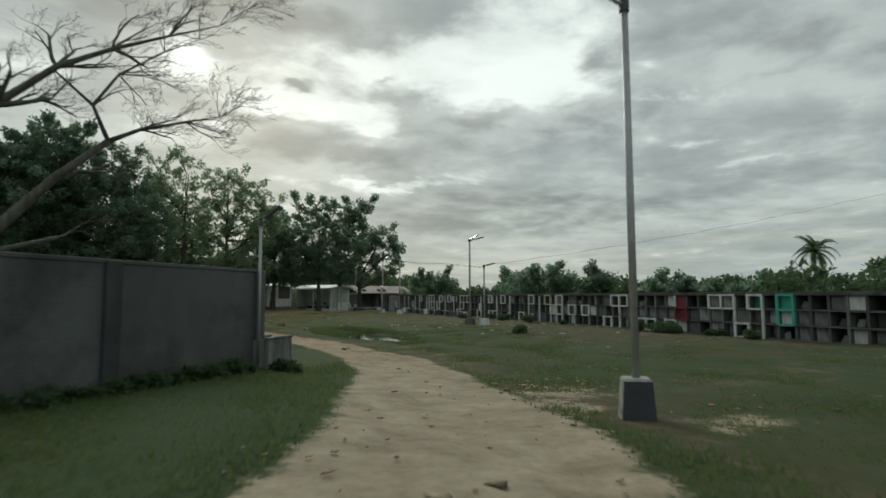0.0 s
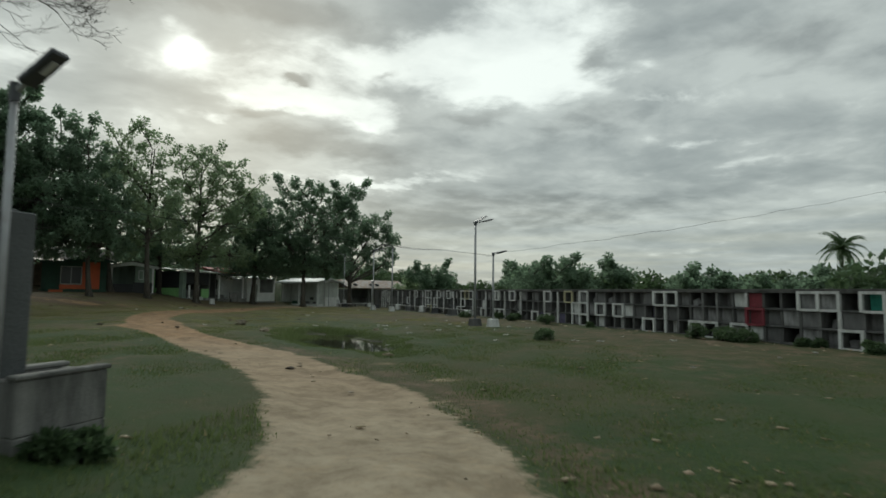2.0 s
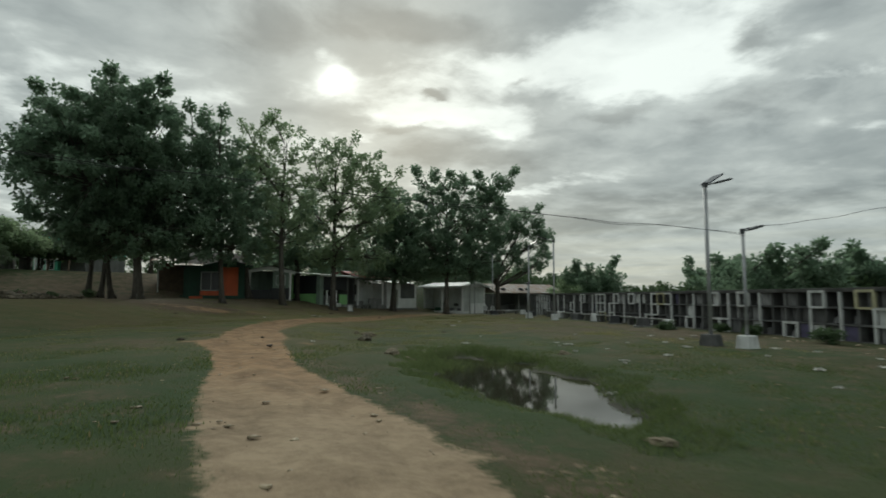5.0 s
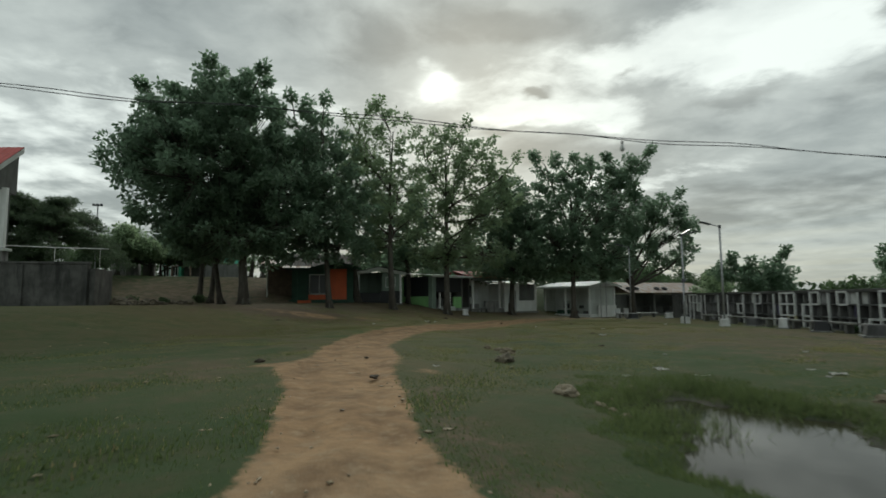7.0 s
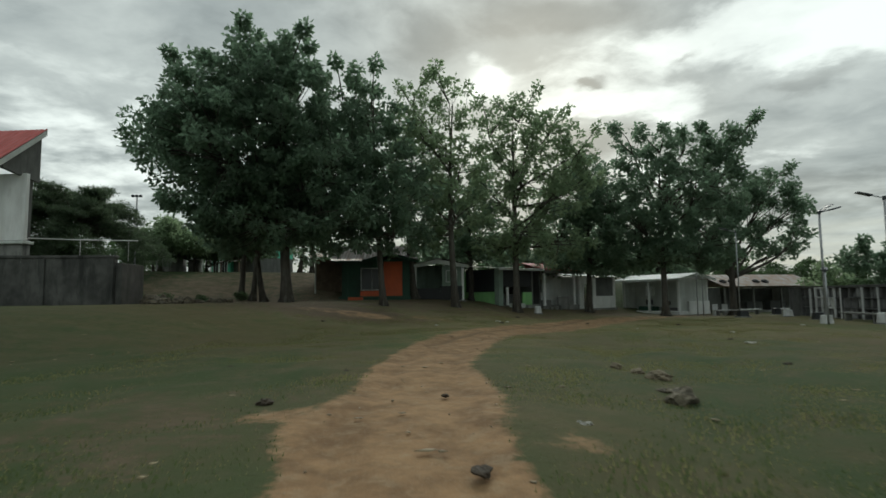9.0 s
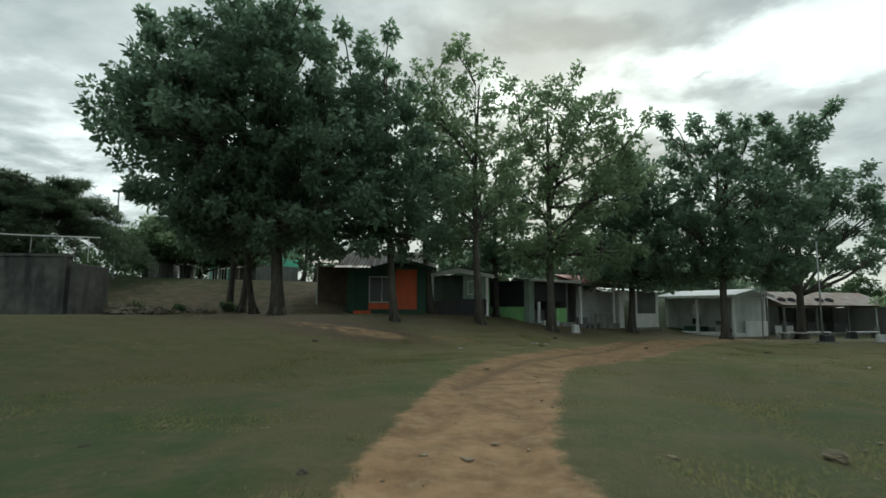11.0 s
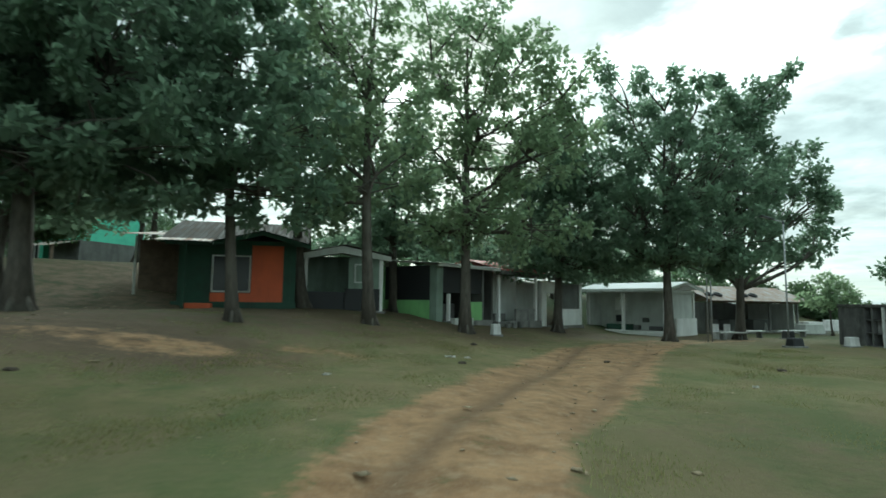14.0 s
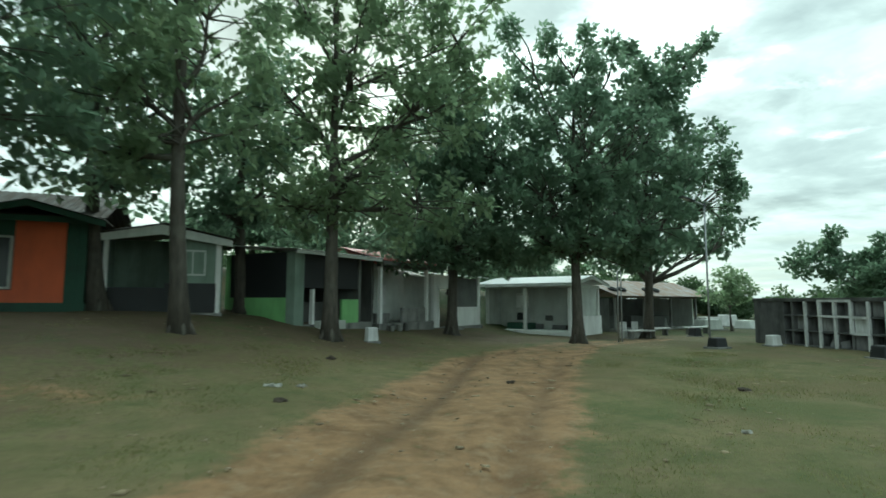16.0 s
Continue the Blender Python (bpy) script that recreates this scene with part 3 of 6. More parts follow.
def build_ground():
    xs, ys = axis_steps(-900, 900, -14, 19, 0.15), axis_steps(-600, 1200, -24, 47, 0.16)
    X, Y = np.meshgrid(xs, ys)
    Z = land(X, Y)
    rng = np.random.default_rng(5)
    near = np.exp(-((X / 60) ** 2 + ((Y - 10) / 70) ** 2))
    bumps = np.zeros_like(Z)
    for k in range(26):
        w = rng.uniform(0.5, 5.0)
        a = rng.uniform(0, math.tau)
        bumps += np.sin((X * math.cos(a) + Y * math.sin(a)) * w + rng.uniform(0, 6)) * 0.008 / (0.5 + w * 0.5)
    Z = Z + bumps * near
    d = track_distance(X, Y)
    inside = np.clip(1.35 - d, 0, 1)
    ruts = np.exp(-((d - 0.55) / 0.16) ** 2)
    Z = Z - ruts * 0.035 * near - inside * 0.025 * near
    fade = 1 - 0.30 * smooth_step(18, 24, Y) - 0.2 * smooth_step(37, 42.5, Y)
    rut = np.zeros_like(Z)
    for line, strength in ((((-2.3, 19.0), (-1.5, 22.5), (-0.57, 24.84), (1.06, 28.4), (2.9, 32), (6.2, 39.5)), 0.75), (((-0.4, 20.0), (0.9, 24.4), (2.8, 28.2), (5.0, 32.2), (8.2, 37.6)), 0.45)):
        for (ax, ay), (bx, by) in zip(line, line[1:]):
            t = np.clip(((X - ax) * (bx - ax) + (Y - ay) * (by - ay)) / ((bx - ax) ** 2 + (by - ay) ** 2), 0, 1)
            rut = np.maximum(rut, strength * np.exp(-(np.hypot(X - ax - t * (bx - ax), Y - ay - t * (by - ay)) / 0.2) ** 2))
    Z = Z - 0.06 * rut
    track = np.clip((1.24 - d) * 2.1, 0, 1) * fade + 0.15 * ruts * smooth_step(14, 20, Y) * (d < 1)
    for cx, cy, rx, ry, amount in ((-3.0, 10.0, 0.7, 0.5, 0.75), (0.2, 9.0, 0.5, 0.6, 0.5), (1.55, -13.6, 0.9, 0.75, 0.8), (0.7, -14.6, 0.7, 1.0, 0.7), (2.3, -14.0, 0.5, 0.5, 0.5), (1.7, -16.6, 0.8, 0.35, 0.55), (2.4, -16.3, 1.2, 0.6, 0.55), (2.5, -12.9, 0.7, 1.0, 0.5), (2.6, -2.5, 0.6, 0.35, 0.5), (1.8, -2.0, 0.5, 0.4, 0.55), (3.2, -3.5, 0.6, 0.4, 0.5), (2.1, -4.2, 0.8, 0.7, 0.52), (3.4, -6.0, 0.7, 0.5, 0.48), (2.2, -8.2, 0.7, 0.9, 0.5), (-6.8, 29.6, 3.4, 1.3, 0.62), (-3.4, 31.2, 2.2, 1.0, 0.5)):
        track = np.maximum(track, amount * np.exp(-(((X - cx) / rx) ** 2 + ((Y - cy) / ry) ** 2)))
    red = 0.4 * smooth_step(-11, -4, Y) + 0.6 * smooth_step(-2, 5, Y)
    wet = np.clip((1.12 - pond(X, Y)) * 5.0, 0, 1)
    # bare soil under the crowns, its dark tone also standing in for their shade
    under = np.zeros_like(Z)
    for cx, cy, r in [(-11, 33, 8), (-5, 38, 6.5), (1, 42, 5.5), (9, 47, 5.5), (16, 49, 5), (-16, 38, 8), (-13, 44, 8), (-9, 41, 6)]:
        under = np.maximum(under, np.exp(-(((X - cx) ** 2 + (Y - cy) ** 2) / r ** 2) ** 1.6))
    slope = smooth_step(9, 16, -0.5 * X + 0.8 * (Y - 28.75))
    strip = 0.35 * np.exp(-((X - 15.6) / 1.6) ** 2) * (Y < 42)
    shoulder = 0.5 * np.exp(-((d - 1.5) / 0.5) ** 2) * (Y < 8) * (X > 0.2 + 0 * Y)
    patch = 0.55 * np.exp(-((X + 6.5) / 3.0) ** 2 - ((Y - 29.5) / 1.8) ** 2) + 0.5 * np.exp(-((X - 12) / 6.0) ** 2 - ((Y + 1) / 5.0) ** 2) * 0.5
    for cx, cy, rx, ry, amount in ((11, 14, 5, 10, 0.42), (-4.2, 9.5, 2.0, 3.0, 0.4), (-3.0, -1.5, 2.2, 4.0, 0.34), (6.5, -13.5, 4.0, 1.6, 0.4), (10, -6, 4.0, 3.0, 0.3), (-5.5, 17.0, 3.0, 3.0, 0.25), (3.5, 24.0, 2.5, 3.5, 0.25)):
        patch = patch + amount * np.exp(-((X - cx) / rx) ** 2 - ((Y - cy) / ry) ** 2)
    bare = np.clip(0.10 + 0.6 * under * (1 - 0.35 * slope) + 0.2 * slope + strip + shoulder + patch, 0, 1)
    # drier, paler grass further on, lightened beyond its own tone for brighter exposure
    dry = np.clip(0.85 * smooth_step(12, 30, Y) + 0.25 * smooth_step(2, 10, Y), 0, 1) * smooth_step(-30, -8, -np.abs(X)) * (1 - slope)
    dry = dry * (1 - 0.55 * smooth_step(0, 3, X) * (1 - smooth_step(20, 30, Y)))
    dry = dry * (1 - 0.4 * (1 - smooth_step(-6, -1.5, X)) * (1 - smooth_step(24, 31, Y)))
    lush = (0.4 + 0.45 * (1 - smooth_step(-1.5, 1.0, X))) * (1 - smooth_step(5, 12, Y)) * smooth_step(-40, -25, Y)
    lush = np.clip(lush + 0.8 * np.exp(-((X - 5.0) / 3.6) ** 2 - ((Y - 11.0) / 5.5) ** 2) + 0.4 * np.exp(-((X + 6.5) / 3.0) ** 2 - ((Y - 13) / 5.0) ** 2), 0, 1)
    nx, ny = len(xs), len(ys)
    idx = np.arange(nx * ny).reshape(ny, nx)
    quads = np.stack([idx[:-1, :-1], idx[:-1, 1:], idx[1:, 1:], idx[1:, :-1]], -1).reshape(-1, 4)
    me = bpy.data.meshes.new("ground")
    me.vertices.add(nx * ny)
    me.vertices.foreach_set("co", np.stack([X, Y, Z], -1).ravel())
    me.loops.add(quads.size)
    me.loops.foreach_set("vertex_index", quads.ravel())
    me.polygons.add(len(quads))
    me.polygons.foreach_set("loop_start", np.arange(0, quads.size, 4))
    me.polygons.foreach_set("use_smooth", np.ones(len(quads), bool))
    me.update()
    for name, values in (("track", track), ("redness", red), ("wet", wet), ("bare", bare), ("dry", dry), ("rut", rut), ("lush", lush)):
        me.attributes.new(name, "FLOAT", "POINT").data.foreach_set("value", values.ravel())
    me.materials.append(M_GROUND)
    tagged(new("ground", me), "patchy short grass with a worn pale dirt track", "ground", kind="structure")


build_ground()


def build_puddle():
    cx, cy, rx, ry = POND
    bm = bmesh.new()
    bm.faces.new([bm.verts.new((cx + 1.35 * rx * math.cos(k * math.tau / 64), cy + 1.15 * ry * math.sin(k * math.tau / 64), 0.055)) for k in range(64)])
    tagged(link_mesh("water", bm, M_WATER), "still brown rain puddle in the grass reflecting the sky", "puddle", kind="structure")


build_puddle()

# ---------------------------------------------------------------- trees


def leaf_mesh(name, centres, rng, per, spread, length, width, mat, parent, droop=0.25, flat=0.75):
    """Bent leaves scattered in clumps round the given centres, as one mesh."""
    c = np.repeat(np.asarray(centres, float), per, axis=0)
    n = len(c)
    sp = np.repeat(np.asarray(spread, float) * np.ones(len(centres)), per)
    off = rng.normal(size=(n, 3))
    off /= np.linalg.norm(off, axis=1)[:, None] + 1e-9
    off *= (rng.uniform(0.15, 1.0, n) ** 0.6 * sp)[:, None]
    off[:, 2] *= flat
    p = c + off
    out = off / (np.linalg.norm(off, axis=1)[:, None] + 1e-9)
    d = out * 0.8 + rng.normal(size=(n, 3)) * 0.7
    d[:, 2] -= droop
    d /= np.linalg.norm(d, axis=1)[:, None] + 1e-9
    s = np.cross(d, rng.normal(size=(n, 3)))
    s /= np.linalg.norm(s, axis=1)[:, None] + 1e-9
    nrm = np.cross(d, s)
    L = (length * rng.uniform(0.7, 1.3, n))[:, None]
    W = (width * rng.uniform(0.7, 1.3, n))[:, None]
    v = np.stack([p, p + d * L * 0.5 + s * W * 0.5 + nrm * L * 0.06, p + d * L - nrm * L * 0.12, p + d * L * 0.5 - s * W * 0.5 + nrm * L * 0.06], 1).reshape(-1, 3)
    q = np.arange(n * 4).reshape(n, 4)
    me = bpy.data.meshes.new(name)
    me.vertices.add(n * 4)
    me.vertices.foreach_set("co", v.ravel())
    me.loops.add(n * 4)
    me.loops.foreach_set("vertex_index", q.ravel())
    me.polygons.add(n)
    me.polygons.foreach_set("loop_start", np.arange(0, n * 4, 4))
    me.update()
    me.materials.append(mat)
    ob = new(name, me)
    ob.parent = parent
    return ob


def bent(a, b, rng, bend, steps=5):
    a, b = Vector(a), Vector(b)
    L = (b - a).length
    k = Vector((rng.normal(), rng.normal(), rng.normal() * 0.5)) * bend * L
    return [a.lerp(b, i / steps) + k * math.sin(i / steps * math.pi) for i in range(steps + 1)]


def broad_tree(x, y, label, seed, height, lobes, trunk_radius=0.2, leaf=M_LEAF, clumps=110, per=120, lean=(0, 0), fork=0.35, spread=(0.55, 0.95),
               length=0.29, width=0.165, group="trees beside the houses", limbs_to=0.7, shoots=0, bark=M_BARK):
    """A tree whose crown is made of lobes (dx, dy, z, rx, ry, rz) of leafy clumps on branches."""
    rng = np.random.default_rng(seed)
    z0 = land_at(x, y) - 0.1
    root = thing("tree", pose(x, y, z0), label, "tree", group)
    bm = bmesh.new()
    top = Vector((lean[0], lean[1], height * 0.82))
    spine = bent((0, 0, 0), top, rng, 0.03, 10)
    radii = [trunk_radius * (1.35 if i == 0 else 1.0) * (1 - 0.085 * i) for i in range(11)]
    add_tube(bm, spine, radii, 10)
    for k in range(5):
        a = k * math.tau / 5 + rng.uniform(-0.3, 0.3)
        add_tube(bm, [(math.cos(a) * trunk_radius * 1.6, math.sin(a) * trunk_radius * 1.6, 0.0), (math.cos(a) * trunk_radius * 0.8, math.sin(a) * trunk_radius * 0.8, 0.45)], [trunk_radius * 0.3, trunk_radius * 0.25], 6)
    vols = np.array([l[3] * l[4] * l[5] for l in lobes]) ** 0.75
    share = np.maximum(1, np.round(vols / vols.sum() * clumps).astype(int))
    centres, sizes = [], []
    for (dx, dy, cz, rx, ry, rz), count in zip(lobes, share):
        c = Vector((dx, dy, cz - z0))
        t = min(0.95, max(fork, (c.z - rz * 0.5) / (height * 0.82) * limbs_to))
        i = int(t * 10)
        start = spine[i].lerp(spine[min(i + 1, 10)], t * 10 - i)
        main = bent(start, c, rng, 0.08, 5)
        r0 = max(0.05, radii[i] * 0.6)
        add_tube(bm, main, [r0 * (1 - 0.13 * j) for j in range(6)], 7)
        for _ in range(count):
            v = rng.normal(size=3)
            v /= np.linalg.norm(v)
            r = rng.uniform(0.2, 1.0) ** 0.42 * (1 + 0.10 * rng.normal())
            q = c + Vector((v[0] * rx * r, v[1] * ry * r, v[2] * rz * r))
            if q.z < 1.9:
                q.z = 1.9 + rng.uniform(0, 0.6)
            centres.append(q)
            sizes.append(rng.uniform(*spread))
            if rng.uniform() < 0.55:
                j = rng.integers(2, 6)
                add_tube(bm, bent(main[j], q, rng, 0.10, 3), [r0 * 0.34, r0 * 0.24, r0 * 0.16, r0 * 0.08], 5, cap=False)
        for _ in range(shoots):
            a = rng.uniform(0, math.tau)
            q0 = c + Vector((math.cos(a) * rx * 0.6, math.sin(a) * ry * 0.6, rz * 0.6))
            q1 = q0 + Vector((math.cos(a) * 0.5, math.sin(a) * 0.5, rng.uniform(0.5, 1.1)))
            add_tube(bm, bent(main[5], q1, rng, 0.05, 4), [0.05, 0.045, 0.035, 0.025, 0.015], 5, cap=False)
            for f in (0.45, 0.75, 1.0):
                centres.append(q0.lerp(q1, f))
                sizes.append(0.36)
    part("trunk", bm, bark, root, "grey rough-barked trunk and branching limbs", smooth=True)
    leaf_mesh("crown", centres, rng, per, sizes, length, width, leaf, root)
    return root


DENSE = "tall dense dark green broadleaf tree standing on bare soil"
SPARSE = "tall sparse light green tree with sky showing through"
broad_tree(-11.2, 32.3, DENSE, 11, 15.4, [(-3.2, -1.0, 9.6, 4.4, 4.0, 4.2), (-0.4, -0.6, 11.0, 3.4, 3.4, 3.6), (-1.7, -1.0, 13.7, 2.5, 2.4, 2.4), (-4.2, -1.0, 12.9, 2.4, 2.2, 2.2), (-5.2, -0.8, 11.2, 2.1, 2.2, 2.2), (-5.2, -0.6, 9.6, 1.9, 2.0, 1.6),
                                          (-3.1, -1.2, 6.8, 2.2, 2.3, 1.7), (1.9, 0.4, 8.6, 3.4, 3.4, 3.6), (-1.2, -0.6, 5.8, 4.2, 3.4, 1.7), (2.0, -0.5, 5.4, 3.0, 2.6, 1.5), (0.3, -0.6, 14.4, 1.6, 1.6, 1.6)], 0.3, clumps=760, per=62, shoots=2, spread=(0.34, 0.62), lean=(-1.2, -0.4))
SLIM = "slim dark tree in a close row under the big crown"
for bx, by, s, hh in [(-15.0, 36.7, 21, 10), (-14.0, 36.0, 22, 11), (-16.1, 37.5, 23, 10)]:
    broad_tree(bx, by, SLIM, s, hh, [(1.8, 0, 8.4, 2.4, 2.4, 2.6), (1.2, 0.5, 5.9, 2.3, 2.2, 1.5)], 0.2, clumps=64, per=56, spread=(0.42, 0.7))
for bx, by, s, hh in [(-17.2, 51.6, 24, 9), (-15.5, 49.8, 25, 9.5)]:
    broad_tree(bx, by, "dark tree on the slope behind the orange house", s, hh, [(-0.8, 0, 9.6, 2.3, 2.4, 1.9), (-0.6, 0, 7.4, 2.2, 2.2, 1.4)], 0.2, clumps=50, per=50, spread=(0.45, 0.7))
broad_tree(-6.3, 33.9, "slender tree with a pale leaning trunk before the orange house", 31, 14.6, [(-2.4, 0.2, 13.2, 1.9, 2.0, 1.9), (-0.7, 0.2, 12.7, 1.8, 1.8, 2.1), (-0.2, 0.2, 9.8, 2.3, 2.2, 2.4), (-2.6, 0.2, 9.6, 2.5, 2.3, 2.3), (0.6, -0.4, 7.0, 2.4, 2.2, 1.8), (-2.0, 0, 6.2, 2.4, 2.2, 1.5), (0.6, 0, 5.0, 2.3, 2.1, 1.0)], 0.19, clumps=300, per=40, lean=(-0.6, 0.2), shoots=1, limbs_to=0.85, spread=(0.26, 0.46))
broad_tree(-5.5, 41.2, DENSE, 41, 13.6, [(0, 0, 10.8, 2.8, 2.6, 3.0), (0.8, -0.4, 7.6, 2.7, 2.4, 2.0), (-1.4, 0.5, 9.0, 2.2, 2.2, 1.9), (1.3, -0.6, 5.5, 1.7, 1.6, 0.9)], 0.27, clumps=130, per=42, spread=(0.32, 0.56))
broad_tree(-2.5, 37.5, SPARSE, 51, 15.8, [(-2.4, 0, 13.4, 1.8, 1.8, 2.2), (-0.2, 0, 13.9, 1.6, 1.6, 1.9), (-1.3, 0, 11.0, 2.6, 2.4, 2.2), (0.3, 0, 9.4, 1.9, 1.9, 2.0), (-2.5, 0, 8.2, 2.2, 2.0, 2.0), (0.1, -0.3, 6.5, 2.2, 2.0, 1.6), (-2.2, 0, 5.6, 1.9, 1.7, 1.2)], 0.23, M_LEAF_LIGHT, clumps=235, per=24, shoots=2, spread=(0.22, 0.42), limbs_to=0.85)
broad_tree(-1.6, 43.9, DENSE, 61, 11.5, [(0, 0, 9.0, 2.6, 2.4, 2.4), (0.6, 0, 6.3, 2.4, 2.0, 1.4), (-0.6, -0.6, 5.0, 2.0, 1.6, 0.9), (1.9, 0.8, 4.9, 2.6, 1.6, 1.0)], 0.24, clumps=125, per=50, spread=(0.4, 0.65))
broad_tree(1.4, 40.4, SPARSE, 71, 15.4, [(-1.6, 0, 12.5, 2.0, 1.9, 2.2), (0.4, 0, 13.5, 1.9, 1.9, 1.8), (2.4, 0, 12.5, 2.0, 1.9, 1.8), (4.2, -0.3, 11.0, 1.6, 1.6, 1.6), (5.0, -0.3, 9.7, 1.1, 1.1, 1.4), (0.6, 0, 10.0, 2.6, 2.4, 2.2), (-1.4, 0, 8.4, 2.2, 2.0, 2.0), (2.6, 0, 8.4, 2.4, 2.2, 2.0), (0.4, -0.3, 5.9, 2.4, 2.2, 1.6), (2.8, -0.2, 5.2, 2.2, 1.9, 1.4), (-1.2, 0.4, 5.0, 2.0, 1.6, 0.9)], 0.26, M_LEAF_LIGHT, clumps=400, per=24, shoots=2, spread=(0.22, 0.42), limbs_to=0.85)
broad_tree(7.2, 46.4, DENSE, 81, 12.4, [(-0.4, 0, 9.2, 3.2, 3.0, 2.5), (0.0, 0, 11.0, 2.0, 2.0, 1.5), (1.8, -0.5, 8.6, 2.8, 2.8, 2.6), (1.6, -0.5, 6.4, 3.0, 2.8, 2.0), (-2.0, 0.2, 6.8, 2.6, 2.6, 2.4), (0.2, -0.3, 4.4, 3.2, 2.8, 1.2), (-1.8, 0, 4.1, 2.6, 2.2, 0.8), (2.6, -0.3, 4.2, 2.6, 2.4, 0.9)], 0.26, clumps=400, per=44, spread=(0.34, 0.58))
broad_tree(11.9, 43.3, "broad green tree with upright leafy shoots beside the white house", 91, 13.6, [(-1.7, 0.4, 11.9, 1.5, 1.6, 1.8), (0.2, 0.3, 11.9, 1.5, 1.6, 1.5), (1.7, 0.3, 11.6, 1.4, 1.5, 1.6), (4.4, 0.1, 10.9, 1.9, 1.7, 1.6), (4.5, 0.1, 12.2, 1.5, 1.5, 1.4), (5.7, 0.0, 12.8, 1.2, 1.2, 1.0), (0.5, 0, 8.6, 3.4, 3.2, 2.4), (3.6, 0.2, 9.2, 2.9, 2.8, 2.4), (-1.7, 0, 6.4, 2.3, 2.4, 2.0), (0.7, -0.2, 4.7, 2.7, 2.5, 1.3), (3.2, -0.2, 5.2, 2.8, 2.4, 1.8), (-1.6, 0, 4.5, 2.2, 2.0, 0.8), (2.0, 0, 4.3, 2.6, 2.2, 0.8)], 0.25, clumps=450, per=39, shoots=2, spread=(0.26, 0.48))
broad_tree(18.3, 47.5, "spreading tree with branching limbs before the shed", 101, 11.4, [(0.2, 0, 9.2, 2.8, 2.6, 2.0), (2.7, -0.4, 9.3, 2.1, 2.2, 1.8), (4.1, -0.6, 7.9, 1.7, 1.7, 1.5), (4.5, -0.6, 6.1, 1.2, 1.3, 0.9), (-2.0, 0.2, 7.2, 2.4, 2.2, 1.9), (-1.6, 0, 4.9, 1.8, 1.8, 0.8), (2.2, -0.3, 6.2, 1.6, 1.6, 0.8), (-1.8, 0.2, 4.3, 2.2, 1.8, 0.8), (1.2, -0.2, 4.7, 1.4, 1.4, 0.5), (3.4, -0.4, 4.9, 1.8, 1.7, 0.8)], 0.28, clumps=300, per=36, fork=0.3, limbs_to=0.5, shoots=1, spread=(0.27, 0.48))
for bx, by, s, hh in [(-2.0, 55.0, 140, 8.5), (4.5, 56.0, 141, 9.5), (11.0, 60.0, 142, 10.0), (18.0, 63.5, 143, 8.0)]:
    broad_tree(bx, by, "dark bushy tree crowding behind the tomb houses", s, hh, [(0, 0, hh * 0.68, 3.2, 2.6, hh * 0.3), (2.2, 0, hh * 0.5, 2.8, 2.4, hh * 0.27), (-2.2, 0, hh * 0.52, 2.8, 2.4, hh * 0.28)], 0.22, clumps=110, per=64, spread=(0.5, 0.8), group="trees behind the houses")


def palm(x, y, height, seed):
    rng = np.random.default_rng(seed)
    z0 = land_at(x, y) - 0.1
    root = thing("palm_tree", pose(x, y, z0), "far coconut palm with a ragged crown of fronds", "palm tree")
    spine = bent((0, 0, 0), (0.8, 0, height), rng, 0.02, 8)
    part("trunk", tube(spine, [0.24 - 0.012 * i for i in range(9)], 8), M_BARK, root, smooth=True)
    verts, faces = [], []
    for k in range(30):
        a, tilt = k * 2.4 + rng.uniform(-0.2, 0.2), radians((-15, 15, 40, 65, 80)[k % 5] + rng.uniform(-8, 8))
        L, bend = rng.uniform(3.2, 4.3), radians(rng.uniform(75, 115))
        c, flat_dir = spine[-1].copy(), Vector((math.cos(a), math.sin(a), 0))
        side = flat_dir.cross(Vector((0, 0, 1)))
        for i in range(16):
            s = i / 15
            e = tilt - bend * s
            d = flat_dir * math.cos(e) + Vector((0, 0, math.sin(e)))
            nxt = c + d * L / 16
            w = 0.62 * math.sin(math.pi * min(1, 0.2 + s * 0.8)) + 0.12
            for sg in (1, -1):
                for off in (0.0, 0.5):
                    b = c.lerp(nxt, off)
                    tip = b + side * sg * w * 0.8 + d * 0.35 - Vector((0, 0, 0.55 * w))
                    n0 = len(verts)
                    verts += [b, b + d * 0.13, tip]
                    faces.append((n0, n0 + 1, n0 + 2))
            c = nxt
    mesh_from("crown", verts, faces, M_LEAF_FAR, root)


